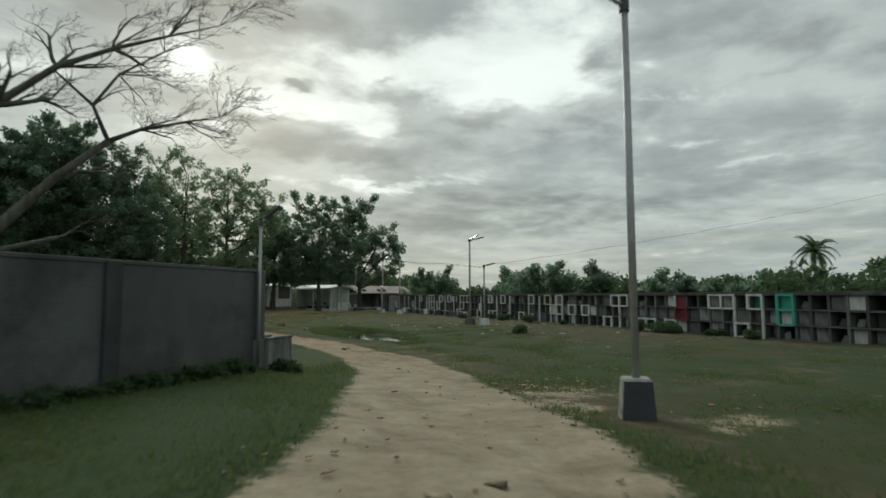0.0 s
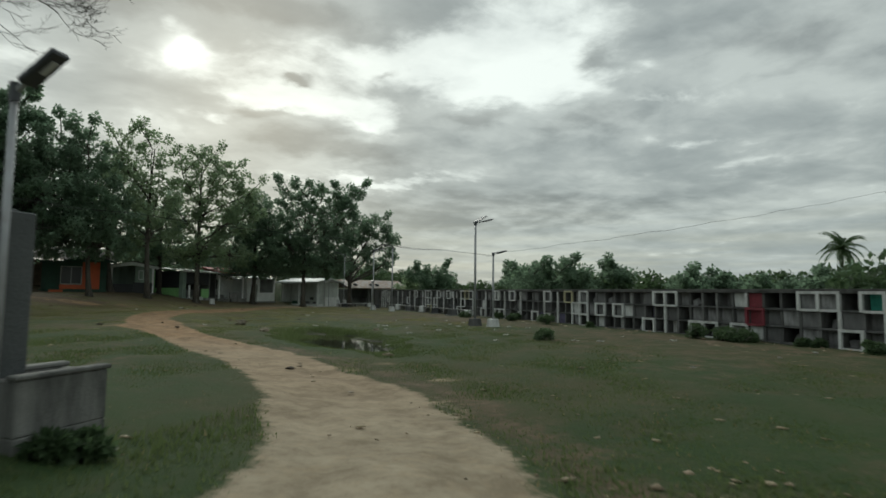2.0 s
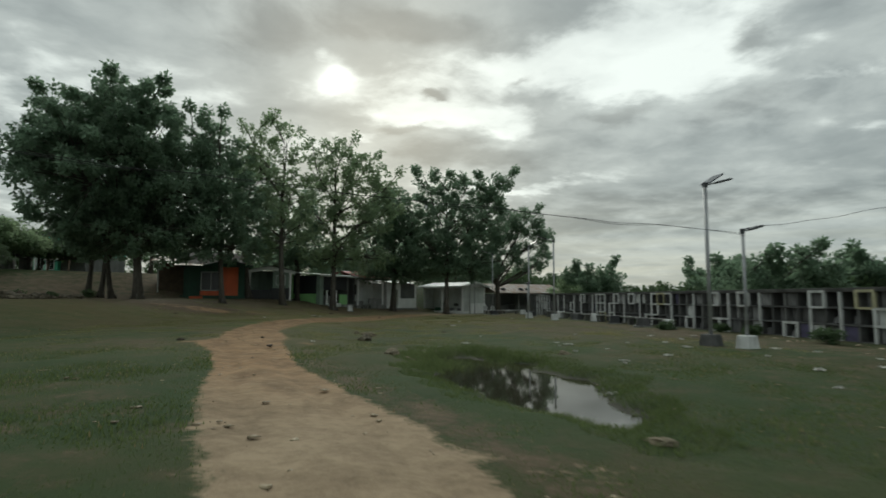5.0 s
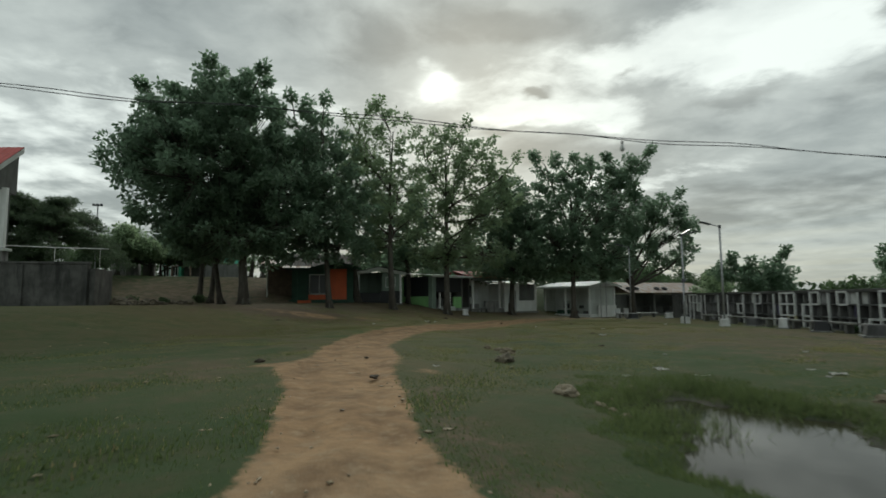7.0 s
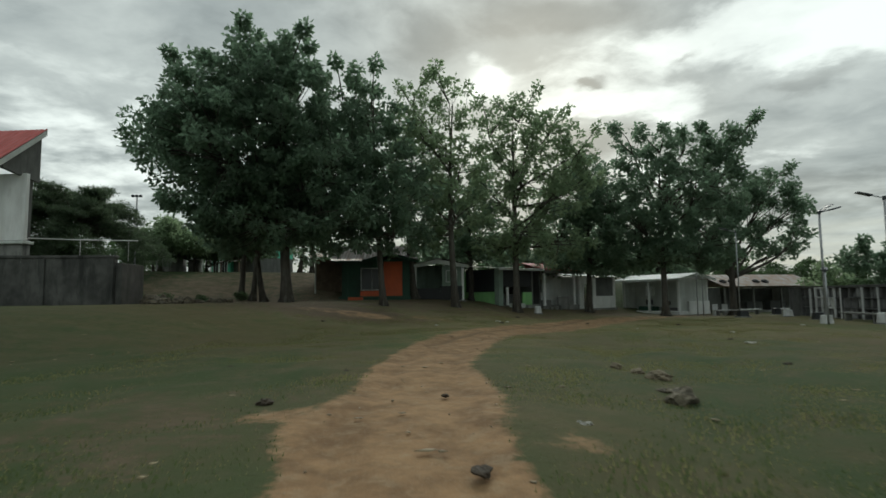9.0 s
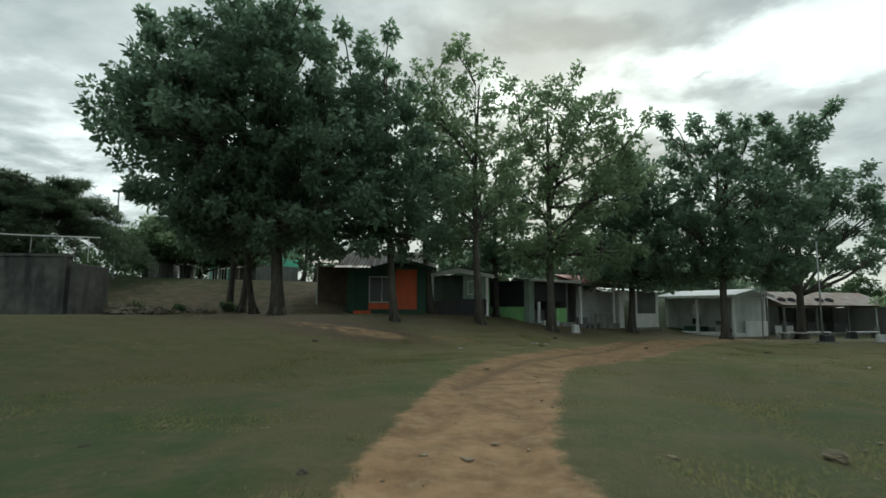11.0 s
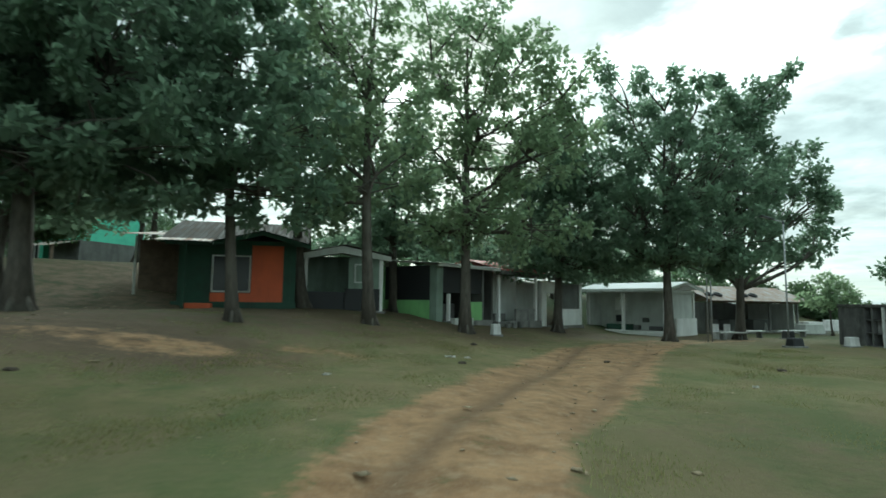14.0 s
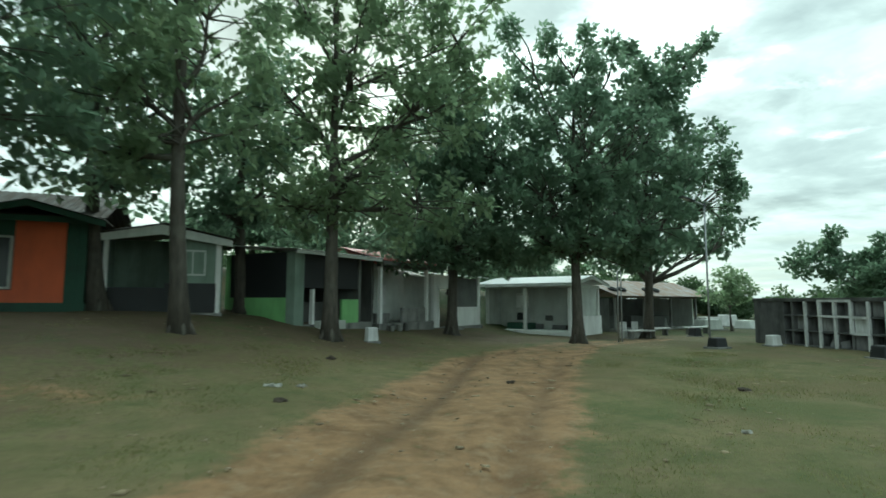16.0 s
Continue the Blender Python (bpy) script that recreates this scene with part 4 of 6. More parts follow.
def feathery_tree(x, y, seed, height, radius, z0=None):
    rng = np.random.default_rng(seed)
    z0 = land_at(x, y) - 0.1 if z0 is None else z0
    root = thing("tree", pose(x, y, z0), "low spreading tree with fine feathery drooping sprays", "tree")
    bm = bmesh.new()
    add_tube(bm, bent((0, 0, 0), (0.3, 0, height * 0.5), rng, 0.05, 5), [0.22, 0.2, 0.18, 0.16, 0.14, 0.12], 8)
    centres, sizes = [], []
    for k in range(125):
        a = rng.uniform(0, math.tau)
        r = radius * rng.uniform(0.3, 1.0)
        tip = Vector((math.cos(a) * r, math.sin(a) * r, height * (1.0 - 0.78 * (r / radius) ** 2) + rng.uniform(-0.3, 0.2)))
        arc = bent((0.3, 0, height * 0.5), tip, rng, 0.04, 8)
        for i, p in enumerate(arc):
            p.z += math.sin(i / 8 * math.pi) * 0.8
        add_tube(bm, arc, [0.05, 0.042, 0.036, 0.03, 0.025, 0.02, 0.016, 0.012, 0.008], 5, cap=False)
        for i in range(3, 9):
            for f in (0.0, 0.5):
                centres.append(arc[i].lerp(arc[min(i + 1, 8)], f) + Vector(rng.normal(size=3) * 0.09))
                sizes.append(0.42)
    part("trunk", bm, M_BARK, root, smooth=True)
    leaf_mesh("crown", centres, rng, 56, sizes, 0.24, 0.04, M_LEAF_FINE, root, droop=0.15, flat=0.2)


feathery_tree(-27.8, 37.4, 7, 7.0, 6.2, 2.6)
broad_tree(-27.2, 35.4, "dense dark hedge bush behind the retaining wall", 131, 2.2, [(0, 0, 4.5, 1.9, 1.3, 1.0), (-2.2, -0.4, 4.5, 2.0, 1.3, 1.1)], 0.1, M_LEAF_FAR, clumps=70, per=70, group="trees on the slope")
broad_tree(-25.9, 44.6, "round light green tree on the slope beyond the retaining wall", 121, 3.6, [(0.4, 0, 6.9, 1.7, 1.6, 1.1), (2.0, 0.5, 6.1, 1.8, 1.6, 1.1), (-0.6, 0, 5.8, 1.5, 1.5, 0.9)], 0.15, M_LEAF_LIGHT, clumps=110, per=70, group="trees on the slope")
broad_tree(-24.2, 46.8, "low green tree on the slope near the green house", 122, 3.6, [(0, 0, 5.8, 2.0, 2.0, 1.3), (-1.9, 0.5, 5.4, 2.0, 1.8, 1.3)], 0.16, M_LEAF_FAR, clumps=80, per=90, group="trees on the slope")
broad_tree(-25.0, 50.0, "low green tree on the slope near the green house", 124, 2.4, [(1.0, 0, 5.3, 2.2, 2.0, 0.9), (3.6, 0.4, 5.2, 2.0, 2.0, 0.8)], 0.16, M_LEAF_FAR, clumps=130, per=70, group="trees on the slope")
broad_tree(-33.0, 55.0, "low green tree on the slope near the green house", 123, 3.5, [(0, 0, 6.0, 3.0, 2.6, 1.4)], 0.2, M_LEAF_FAR, clumps=60, per=90, group="trees on the slope")


def far_wood():
    """The belt of scrub and small trees behind the burial niches and out to the horizon."""
    rng = np.random.default_rng(77)
    spots = []
    y = -45.0
    while y < 135:
        for row in range(2):
            x = 32 + row * 8 + 5 * math.sin(y * 0.11 + row) + rng.uniform(-2, 2)
            x += 20 * float(smooth_step(36, 46, y)) - max(0, y - 60) * 0.3
            hgt = rng.uniform(1.9, 3.0) + (0.8 if rng.uniform() < 0.2 else 0) + row * 0.5
            spots.append((x, y + rng.uniform(-1, 1), hgt))
        y += rng.uniform(2.2, 3.6)
    for x in np.arange(-40, 34, 3.2):
        spots.append((x + rng.uniform(-1, 1), 84 + rng.uniform(-5, 8) - abs(x) * 0.1, rng.uniform(3.0, 5.2) + max(0, -x) * 0.1))
    for x in np.arange(-75, -31, 3.2):
        spots.append((x, 62 + rng.uniform(-6, 8), rng.uniform(3, 4.5)))
    centres, sizes = [], []
    for x, y, hgt in spots:
        base = land_at(x, y)
        w = hgt * rng.uniform(0.42, 0.62)
        for _ in range(int(16 + hgt * 4)):
            v = rng.normal(size=3)
            v /= np.linalg.norm(v)
            centres.append((x + v[0] * w, y + v[1] * w, base + max(0.3, hgt * 0.52 + v[2] * hgt * 0.5)))
            sizes.append(rng.uniform(0.5, 0.9))
    ob = leaf_mesh("far_wood", centres, rng, 34, sizes, 0.42, 0.26, M_LEAF_FAR, None)
    tagged(ob, "belt of dense green scrub and trees along the horizon", "woods", kind="stuff")


far_wood()
broad_tree(28.3, 52.5, "small light green tree near the end of the niches", 151, 3.6, [(0, 0, 3.3, 1.2, 1.2, 0.8), (0.9, 0.2, 2.7, 1.1, 1.0, 0.7), (-0.8, 0, 2.6, 1.1, 1.0, 0.7)], 0.08, M_LEAF_LIGHT, clumps=40, per=34, group="trees behind the niches", spread=(0.3, 0.5))
for bx, by, s, hh in [(33.5, 12.0, 1, 4.9), (36.0, 24.0, 2, 5.4), (31.5, 29.5, 3, 4.8), (38.0, 41.0, 4, 5.6), (34.0, 4.0, 5, 4.2), (26.5, 41.0, 6, 5.2), (25.8, 20.2, 9, 4.6)]:
    lr, hh = random.Random(900 + s), hh * (0.92 if by > 15 else 0.66)
    lobes = [(lr.uniform(-2.2, 2.2), lr.uniform(-2.2, 2.2), hh * lr.uniform(0.5, 0.86), lr.uniform(0.8, 1.5), lr.uniform(0.8, 1.5), lr.uniform(0.5, 1.0)) for _ in range(7)]
    broad_tree(bx, by, "green tree rising unevenly over the scrub behind the niches", 200 + s, hh, [(0, 0, hh * 0.5, 2.0, 2.0, hh * 0.24), *lobes],
               0.13, M_LEAF, clumps=95, per=56, group="trees behind the niches", length=0.28, width=0.17, shoots=1, spread=(0.35, 0.65))
palm(80.0, 26.2, 8.2, 5)


def bare_tree():
    """Leafless tree that leans out over the wall."""
    rng = np.random.default_rng(15)
    bx, by = -9.6, -7.0
    z0 = land_at(bx, by)
    root = thing("bare_tree", pose(bx, by, z0), "leafless grey tree leaning over the block wall", "tree")
    wood = [None]

    def grow(p, d, length, r, depth):
        p, d = Vector(p), Vector(d).normalized()
        pts, rad = [p.copy()], [r]
        steps = 5
        for i in range(steps):
            d = (d + Vector(rng.normal(size=3)) * 0.13 + Vector((0.05, 0, 0.02))).normalized()
            p = p + d * length / steps
            pts.append(p.copy())
            rad.append(r * (1 - 0.5 * (i + 1) / steps))
        add_tube(wood[0], pts, rad, 8 if r > 0.04 else 5, cap=False)
        if depth == 0:
            return
        kids = 3
        for k in range(kids):
            i = min(steps, 1 + int((k + 1) / kids * steps))
            side = Vector(rng.normal(size=3))
            side = (side - d * side.dot(d)).normalized()
            side.y *= 0.6
            nd = (d * 0.75 + side * 0.7 + Vector((0.1, 0, 0.12))).normalized()
            grow(pts[i], nd, length * rng.uniform(0.5, 0.72), max(0.004, rad[i] * 0.62), depth - 1)

    def limb(points, r0, r1, kids, length):
        pts = [Vector(q) - Vector((bx, by, z0)) for q in points]
        n = len(pts)
        wood[0] = bmesh.new()
        add_tube(wood[0], pts, [0.72 * (r0 + (r1 - r0) * i / (n - 1)) for i in range(n)], 10)
        for k in range(kids):
            i = 1 + int(k / kids * (n - 1))
            d = (pts[min(i + 1, n - 1)] - pts[i - 1]).normalized()
            side = Vector(rng.normal(size=3)) * 0.8 + Vector((0.15, 0, 0.35))
            r = (r0 + (r1 - r0) * i / (n - 1))
            grow(pts[i], (d * 0.8 + side).normalized(), length * rng.uniform(0.7, 1.1), max(0.012, r * 0.5), 4 if length > 0.85 else 3)
        part("trunk" if r0 > 0.22 else "limb", wood[0], M_BARK_PALE, root, smooth=True)

    limb([(bx, by, z0 - 0.1), (-8.6, -6.2, 2.2), (-7.3, -5.5, 3.5), (-6.35, -5.3, 4.75), (-5.35, -5.2, 5.75)], 0.24, 0.11, 2, 1.2)
    limb([(-5.35, -5.2, 5.75), (-4.7, -5.1, 6.15), (-3.65, -5.1, 6.5), (-2.85, -5.15, 6.75)], 0.09, 0.012, 12, 0.9)
    limb([(-5.35, -5.2, 5.75), (-5.7, -5.2, 6.6), (-6.5, -5.3, 7.3)], 0.08, 0.03, 2, 0.9)
    limb([(-5.7, -5.2, 6.6), (-5.2, -5.1, 7.5), (-4.2, -5.1, 8.3), (-3.4, -5.1, 8.8)], 0.06, 0.01, 9, 0.9)
    limb([(bx + 0.4, by + 0.2, z0 + 0.4), (-9.0, -6.6, 3.4), (-7.5, -5.6, 6.2), (-6.45, -5.3, 7.4), (-5.35, -5.2, 8.1), (-4.1, -5.1, 8.75), (-2.9, -5.1, 9.3)], 0.2, 0.012, 20, 1.15)
    limb([(-8.6, -6.2, 2.2), (-7.4, -5.8, 2.9), (-6.2, -5.6, 3.3)], 0.12, 0.06, 2, 0.9)


bare_tree()


def tuft(x, y, label, size, seed, leaf=M_LEAF_FAR, group=""):
    rng = np.random.default_rng(seed)
    root = thing("shrub", pose(x, y, land_at(x, y)), label, "shrub", group)
    bm = bmesh.new()
    centres = []
    for k in range(14):
        a, r = rng.uniform(0, math.tau), size * rng.uniform(0.1, 0.9)
        q = Vector((math.cos(a) * r, math.sin(a) * r, size * rng.uniform(0.2, 0.9)))
        add_tube(bm, bent((0, 0, -0.03), q, rng, 0.1, 3), [0.012, 0.01, 0.008, 0.005], 4, cap=False)
        centres.append(q)
    part("stems", bm, M_BARK, root)
    leaf_mesh("foliage", centres, rng, 60, size * 0.35, 0.10, 0.05, leaf, root)


tuft(10.6, 0.4, "small dark shrub alone in the grass", 0.34, 1)
tuft(16.6, 7.9, "dark green weed clump against the niches", 0.5, 2, group="weeds along the niches")
for i, (wy, sz) in enumerate([(-1.2, 0.5), (-2.2, 0.45), (-3.0, 0.5), (-6.8, 0.3), (11.5, 0.35), (16.0, 0.4)]):
    tuft(16.5 + 0.3 * math.sin(i * 2.1), wy, "green weed clump growing at the foot of the niches", sz, 20 + i, M_LEAF_FAR, "weeds along the niches")
for i, (bx, by) in enumerate([(-1.95, -10.05), (-1.75, -9.9)]):
    tuft(bx, by, "dark weeds at the foot of the lamp and wall", 0.16, 35 + i, M_LEAF_FAR, group="weeds at the wall")
wrng = random.Random(44)
for i in range(8):
    wy = wrng.uniform(-6.0, 1.5) if i < 4 else wrng.uniform(2, 34)
    tuft(16.24 + (wy + 31) * 0.0419 - wrng.uniform(0.25, 0.9), wy, "green weed clump growing at the foot of the niches", wrng.uniform(0.2, 0.38), 80 + i, M_LEAF_FAR, "weeds along the niches")
tuft(-2.9, -9.9, "dark weeds at the foot of the lamp and wall", 0.25, 31, M_LEAF_FAR, group="weeds at the wall")
for i in range(26):
    along, out = 0.4 + 0.32 * i + wrng.uniform(-0.1, 0.1), wrng.uniform(-0.05, 0.16)
    tuft(-2.42 - 0.7 * along + 0.7 * out, -10.25 - 0.715 * along - 0.7 * out, "dark weeds along the foot of the block wall", wrng.uniform(0.08, 0.2), 400 + i, M_LEAF_FAR, group="weeds at the wall")

for i, (bx, by, sz) in enumerate([(-18.5, 33.0, 0.5), (-17.2, 34.6, 0.4), (-15.6, 36.6, 0.5), (-19.6, 31.6, 0.9)]):
    tuft(bx, by, "dark green bush on the earth bank by the retaining wall", sz, 60 + i, M_LEAF_FAR, "bushes on the bank")

# ---------------------------------------------------------------- burial niches


def niche_wall():
    """Long three-tier concrete block of burial niches, one object with its slabs, dividers and seals."""
    pitch, tier, deep = 0.62, 0.58, 2.3
    y0, count = -31.0, 117
    root = thing("burial_niche_wall", pose(16.24, y0, 0.2, 0, 0, -2.4), "long three-tier concrete wall of burial niches, stained dark", "burial niches")
    L = count * pitch
    rng = random.Random(8)
    # local x runs out of the back, local y along the wall
    for k in range(4):
        z = k * tier + (0.02 if k == 0 else 0)
        top = 0.14 if k == 3 else 0.07
        part("slab", boxes((-0.06 if k == 3 else 0.0, deep, -0.05, L + 0.05, z - 0.03, z + top - 0.03), bevel=0.012), M_NICHE_TOP if k == 3 else M_NICHE, root)
    part("back", boxes((deep - 0.12, deep + 0.02, 0, L, -0.3, tier * 3)), M_NICHE, root)
    part("plinth", boxes((0.03, deep, 0.0, L, -0.4, -0.01)), M_NICHE_DARK, root)
    part("end_wall", boxes((-0.03, deep, L - 1.5, L + 0.02, -0.4, tier * 3 - 0.035), bevel=0.01), M_NICHE, root, "solid dark end of the niche block")
    bm = bmesh.new()
    add_box(bm, 0, deep - 0.12, -0.045, 0.045, 0.0, tier * 3 - 0.03)
    first = part("divider", bm, M_DIVIDER, root)
    for i in range(1, count - 2):
        d = new("divider", first.data)
        d.parent = root
        d.location = (rng.uniform(-0.02, 0.06), i * pitch + rng.uniform(-0.02, 0.02), 0)
        d.rotation_euler = (rng.uniform(-0.004, 0.004), 0, 0)
    seal = {}
    for name, mat in (("grey", M_SEAL), ("white", M_SEAL_WHITE), ("red", M_SEAL_RED), ("teal", M_SEAL_TEAL), ("violet", M_SEAL_VIOLET), ("cream", M_SEAL_CREAM)):
        ob = part("seal", boxes((0, 0.05, 0.05, pitch - 0.05, 0.045, tier - 0.035), bevel=0.008), mat, root)
        ob.location = (0.2, -50, 0)
        seal[name] = ob
    frames = {}
    for name, mat in (("white", M_SEAL_WHITE), ("teal", M_SEAL_TEAL), ("cream", M_SEAL_CREAM), ("red", M_SEAL_RED)):
        ob = part("frame", boxes((-0.05, 0.06, -0.045, 0.045, 0.0, tier + 0.04), (-0.05, 0.06, pitch - 0.045, pitch + 0.045, 0.0, tier + 0.04),
                                 (-0.05, 0.06, 0.047, pitch - 0.047, tier - 0.05, tier + 0.04), (-0.05, 0.06, 0.047, pitch - 0.047, -0.03, 0.05)), mat, root)
        frames[name] = ob
    post = part("post", boxes((-0.045, 0.055, -0.042, 0.042, -0.02, tier * 3)), M_SEAL_WHITE, root)

    shard = part("broken_slab", boxes((0, 0.04, -0.17, 0.15, 0.06, 0.34), bevel=0.01), M_SEAL, root)

    def put(src, i, k, dx):
        o = new(src.name.split(".")[0], src.data)
        o.parent = root
        o.location = (dx, i * pitch, k * tier)
        return o

    def col(y):
        return int((y - y0) / pitch)

    painted = {}
    for y, k, frame_colour, seal_colour in [(1.68, 2, "white", "grey"), (0.93, 2, "white", "grey"), (0.95, 0, None, "white"), (-0.85, 0, "white", None), (-1.92, 0, "white", "grey"), (-2.36, 2, None, "white"),
                                            (-3.02, 2, None, "red"), (-3.02, 1, "red", "red"), (-3.02, 0, None, "white"), (-4.65, 2, "white", "grey"), (-5.24, 2, "white", "grey"), (-6.4, 2, "white", "teal"),
                                            (-6.0, 0, "white", None), (-7.0, 1, None, "white"), (-8.06, 2, "teal", "teal"), (-8.06, 1, "teal", "white"), (-10.4, 0, None, "white"), (-12.1, 2, None, "white"),
                                            (26.95, 2, "white", None), (26.05, 2, "white", None), (26.95, 1, "white", None), (26.05, 1, "white", None), (22.9, 2, "white", None), (20.4, 2, "white", None), (19.8, 2, "cream", None),
                                            (19.1, 2, "white", None), (20.4, 1, "white", None), (15.2, 2, "white", "white"), (13.6, 2, "white", "violet"), (10.8, 0, "white", None), (9.35, 2, "white", "grey"), (9.35, 0, None, "white"), (6.2, 2, "white", "grey"),
                                            (6.2, 1, "white", "grey"), (6.2, 0, "white", None), (6.82, 1, "white", "white"), (5.5, 1, "white", "grey"), (17.3, 0, "white", "white"), (24.4, 2, "white", "grey"), (29.5, 2, "white", None),
                                            (31.2, 1, "white", "grey"), (38.4, 2, "white", "grey"), (37.4, 2, "white", "grey"), (36.6, 1, "white", "white")]:
        painted[(col(y), k)] = (frame_colour, seal_colour)
    white_posts = [col(v) for v in (1.4, -2.1, -5.4, -6.5, 27.5, 20.9, 18.9, 10.2, 9.2, 6.4, 38.6, 37.9, 37.1, 36.4, 39.4, 34.6, 29.9, 28.4, 25.2, 23.6, 22.1, 16.8, 12.4, 8.0, 14.6, 33.0, 31.0)]
    for i in white_posts:
        o = new("post", post.data)
        o.parent = root
        o.location = (-0.012, i * pitch, 0)
    for i in range(count - 3):
        for k in range(3):
            fc, sc = painted.get((i, k), (None, "?"))
            if sc == "?":
                r = rng.random()
                busy = 48 < i < 95
                sc = None if r < 0.36 else "grey" if r < 0.84 else "white" if r < (0.93 if busy else 0.87) else "violet" if busy else "grey"
                if busy and rng.random() < 0.07:
                    fc = "white" if rng.random() < 0.8 else "cream"
            if not sc and rng.random() < 0.45:
                o = put(shard, i, k, rng.uniform(0.05, 0.3))
                o.location.y += pitch * 0.5
                o.rotation_euler = (rng.uniform(-0.5, 0.5), rng.uniform(0.1, 0.5), rng.uniform(-0.4, 0.4))
            if fc:
                put(frames[fc], i, k, -0.02 if not ((i + k) % 2) else -0.026)
            if sc:
                put(seal[sc], i, k, rng.choice((0.06, 0.12, 0.2, 0.35, 0.5)))
    for o in itertools.chain(seal.values(), frames.values(), [post, shard]):
        bpy.data.objects.remove(o)


niche_wall()

# ---------------------------------------------------------------- street lamps


def street_lamp(x, y, height, heading, label, twin=False, block=None, panel=True, r=0.055, arm=0.55, head_tilt=15, group="street lamps", size=1.0):
    """Steel pole with a solar lamp head on a short arm; heading in degrees, 0 along +x."""
    z0 = land_at(x, y)
    root = thing("street_lamp", pose(x, y, z0, 0, 0, heading), label, "street lamp", group)
    part("pole", tube([(0, 0, -0.1), (0, 0, height * 0.5), (0, 0, height)], [r, r, r * 0.95], 12), M_STEEL, root, smooth=True)
    if block:
        w, hgt, mat = block
        bm = boxes((-w / 2, w / 2, -w / 2, w / 2, -0.15, hgt), bevel=0.03)
        for v in bm.verts:
            if v.co.z > 0:
                v.co.x *= 0.8
                v.co.y *= 0.8
        part("base_block", bm, mat, root, "rough cast concrete footing")
    part("collar", tube([(0, 0, height - 0.12), (0, 0, height + 0.03)], [r * 1.35, r * 1.35], 12), M_DARKSTEEL, root)
    t = radians(head_tilt)

    def head(z, length, wide, name):
        end = Vector((arm * math.cos(t), 0, z + arm * math.sin(t)))
        part("arm", tube([(0, 0, z), end], [0.025, 0.022], 8), M_STEEL, root)
        m = Matrix.Translation(end) @ Matrix.Rotation(-t, 4, "Y")
        bm = bmesh.new()
        add_box(bm, -0.08, length, -wide / 2, wide / 2, -0.035, 0.025, bevel=0.015, m=m)
        hd = part(name, bm, M_DARKSTEEL, root)
        bm = bmesh.new()
        add_box(bm, 0.02, length - 0.05, -wide / 2 + 0.03, wide / 2 - 0.03, 0.027, 0.034, m=m)
        part("solar_panel", bm, M_PANEL, hd)
        bm = bmesh.new()
        add_box(bm, length * 0.25, length - 0.08, -wide / 2 + 0.05, wide / 2 - 0.05, -0.045, -0.037, m=m)
        part("lens", bm, M_LENS, hd)

    head(height - 0.05, 0.5 * size, 0.26 * size, "lamp_head")
    if twin:
        t = radians(head_tilt + 16)
        bm = bmesh.new()
        m = Matrix.Translation((0.28, 0, height + 0.16)) @ Matrix.Rotation(-t, 4, "Y")
        add_box(bm, -0.3, 0.34, -0.22, 0.22, -0.02, 0.02, bevel=0.006, m=m)
        part("panel", bm, M_PANEL, root, "tilted solar panel")
        part("bracket", tube([(0.0, 0, height), (0.24, 0, height + 0.14)], [0.02, 0.02], 6), M_STEEL, root)
    return root


first_lamp = street_lamp(0.95, -15.9, 4.98, 178, "galvanised solar street lamp on a tapered, dark-faced concrete footing", r=0.045)
footing = boxes((-0.2, 0.2, -0.2, 0.2, -0.15, 0.47), bevel=0.025)
black = boxes((-0.195, 0.195, -0.212, -0.203, -0.15, 0.445))
for v in list(footing.verts) + list(black.verts):
    k = 1 - 0.22 * max(0.0, v.co.z) / 0.47
    v.co.x, v.co.y = v.co.x * k, v.co.y * k
footing = part("base_block", footing, M_FOOTING, first_lamp, "pale tapered concrete footing")
footing.rotation_euler = (0, 0, radians(-214.9))
# thin blue-black panel over one face of the footing
part("dark_face", black, M_BLUEBLACK, footing, "blue-black front face of the footing")
street_lamp(-2.37, -9.88, 2.8, -38, "short galvanised solar street lamp beside the block wall", r=0.03, arm=0.2, head_tilt=36, size=0.6)
street_lamp(12.4, 8.2, 5.1, 5, "galvanised street lamp with a twin solar head on a dark footing", twin=True, block=(0.55, 0.35, M_NICHE), r=0.06)
street_lamp(12.75, 7.1, 3.5, 10, "short street lamp on a white concrete footing", block=(0.5, 0.38, M_SEAL_WHITE), arm=0.3, r=0.05)
street_lamp(15.2, 39.5, 5.4, 178, "thin dark street lamp near the shed", r=0.036)
street_lamp(15.3, 31.0, 5.3, 5, "galvanised street lamp with a twin solar head on a white footing", twin=True, block=(0.45, 0.4, M_SEAL_WHITE), r=0.055)
street_lamp(15.5, 27.0, 5.3, 175, "galvanised street lamp before the burial niches", block=(0.45, 0.4, M_SEAL_WHITE), r=0.055)
street_lamp(14.9, 30.2, 2.5, 60, "short galvanised street lamp near the burial niches", arm=0.2, r=0.045)



def thin_pole(x, y, height):
    p = thing("pole", pose(x, y, land_at(x, y)), "thin bare galvanised pole near the white tomb house", "pole", "thin poles")
    part("shaft", tube([(0, 0, -0.1), (0.02, 0, height)], [0.035, 0.03], 8), M_STEEL, p, smooth=True)
    part("cap", tube([(0.02, 0, height), (0.02, 0, height + 0.06)], [0.045, 0.02], 8), M_DARKSTEEL, p)


thin_pole(14.4, 44.2, 4.6)
thin_pole(15.1, 45.0, 3.9)

# ---------------------------------------------------------------- overhead cables


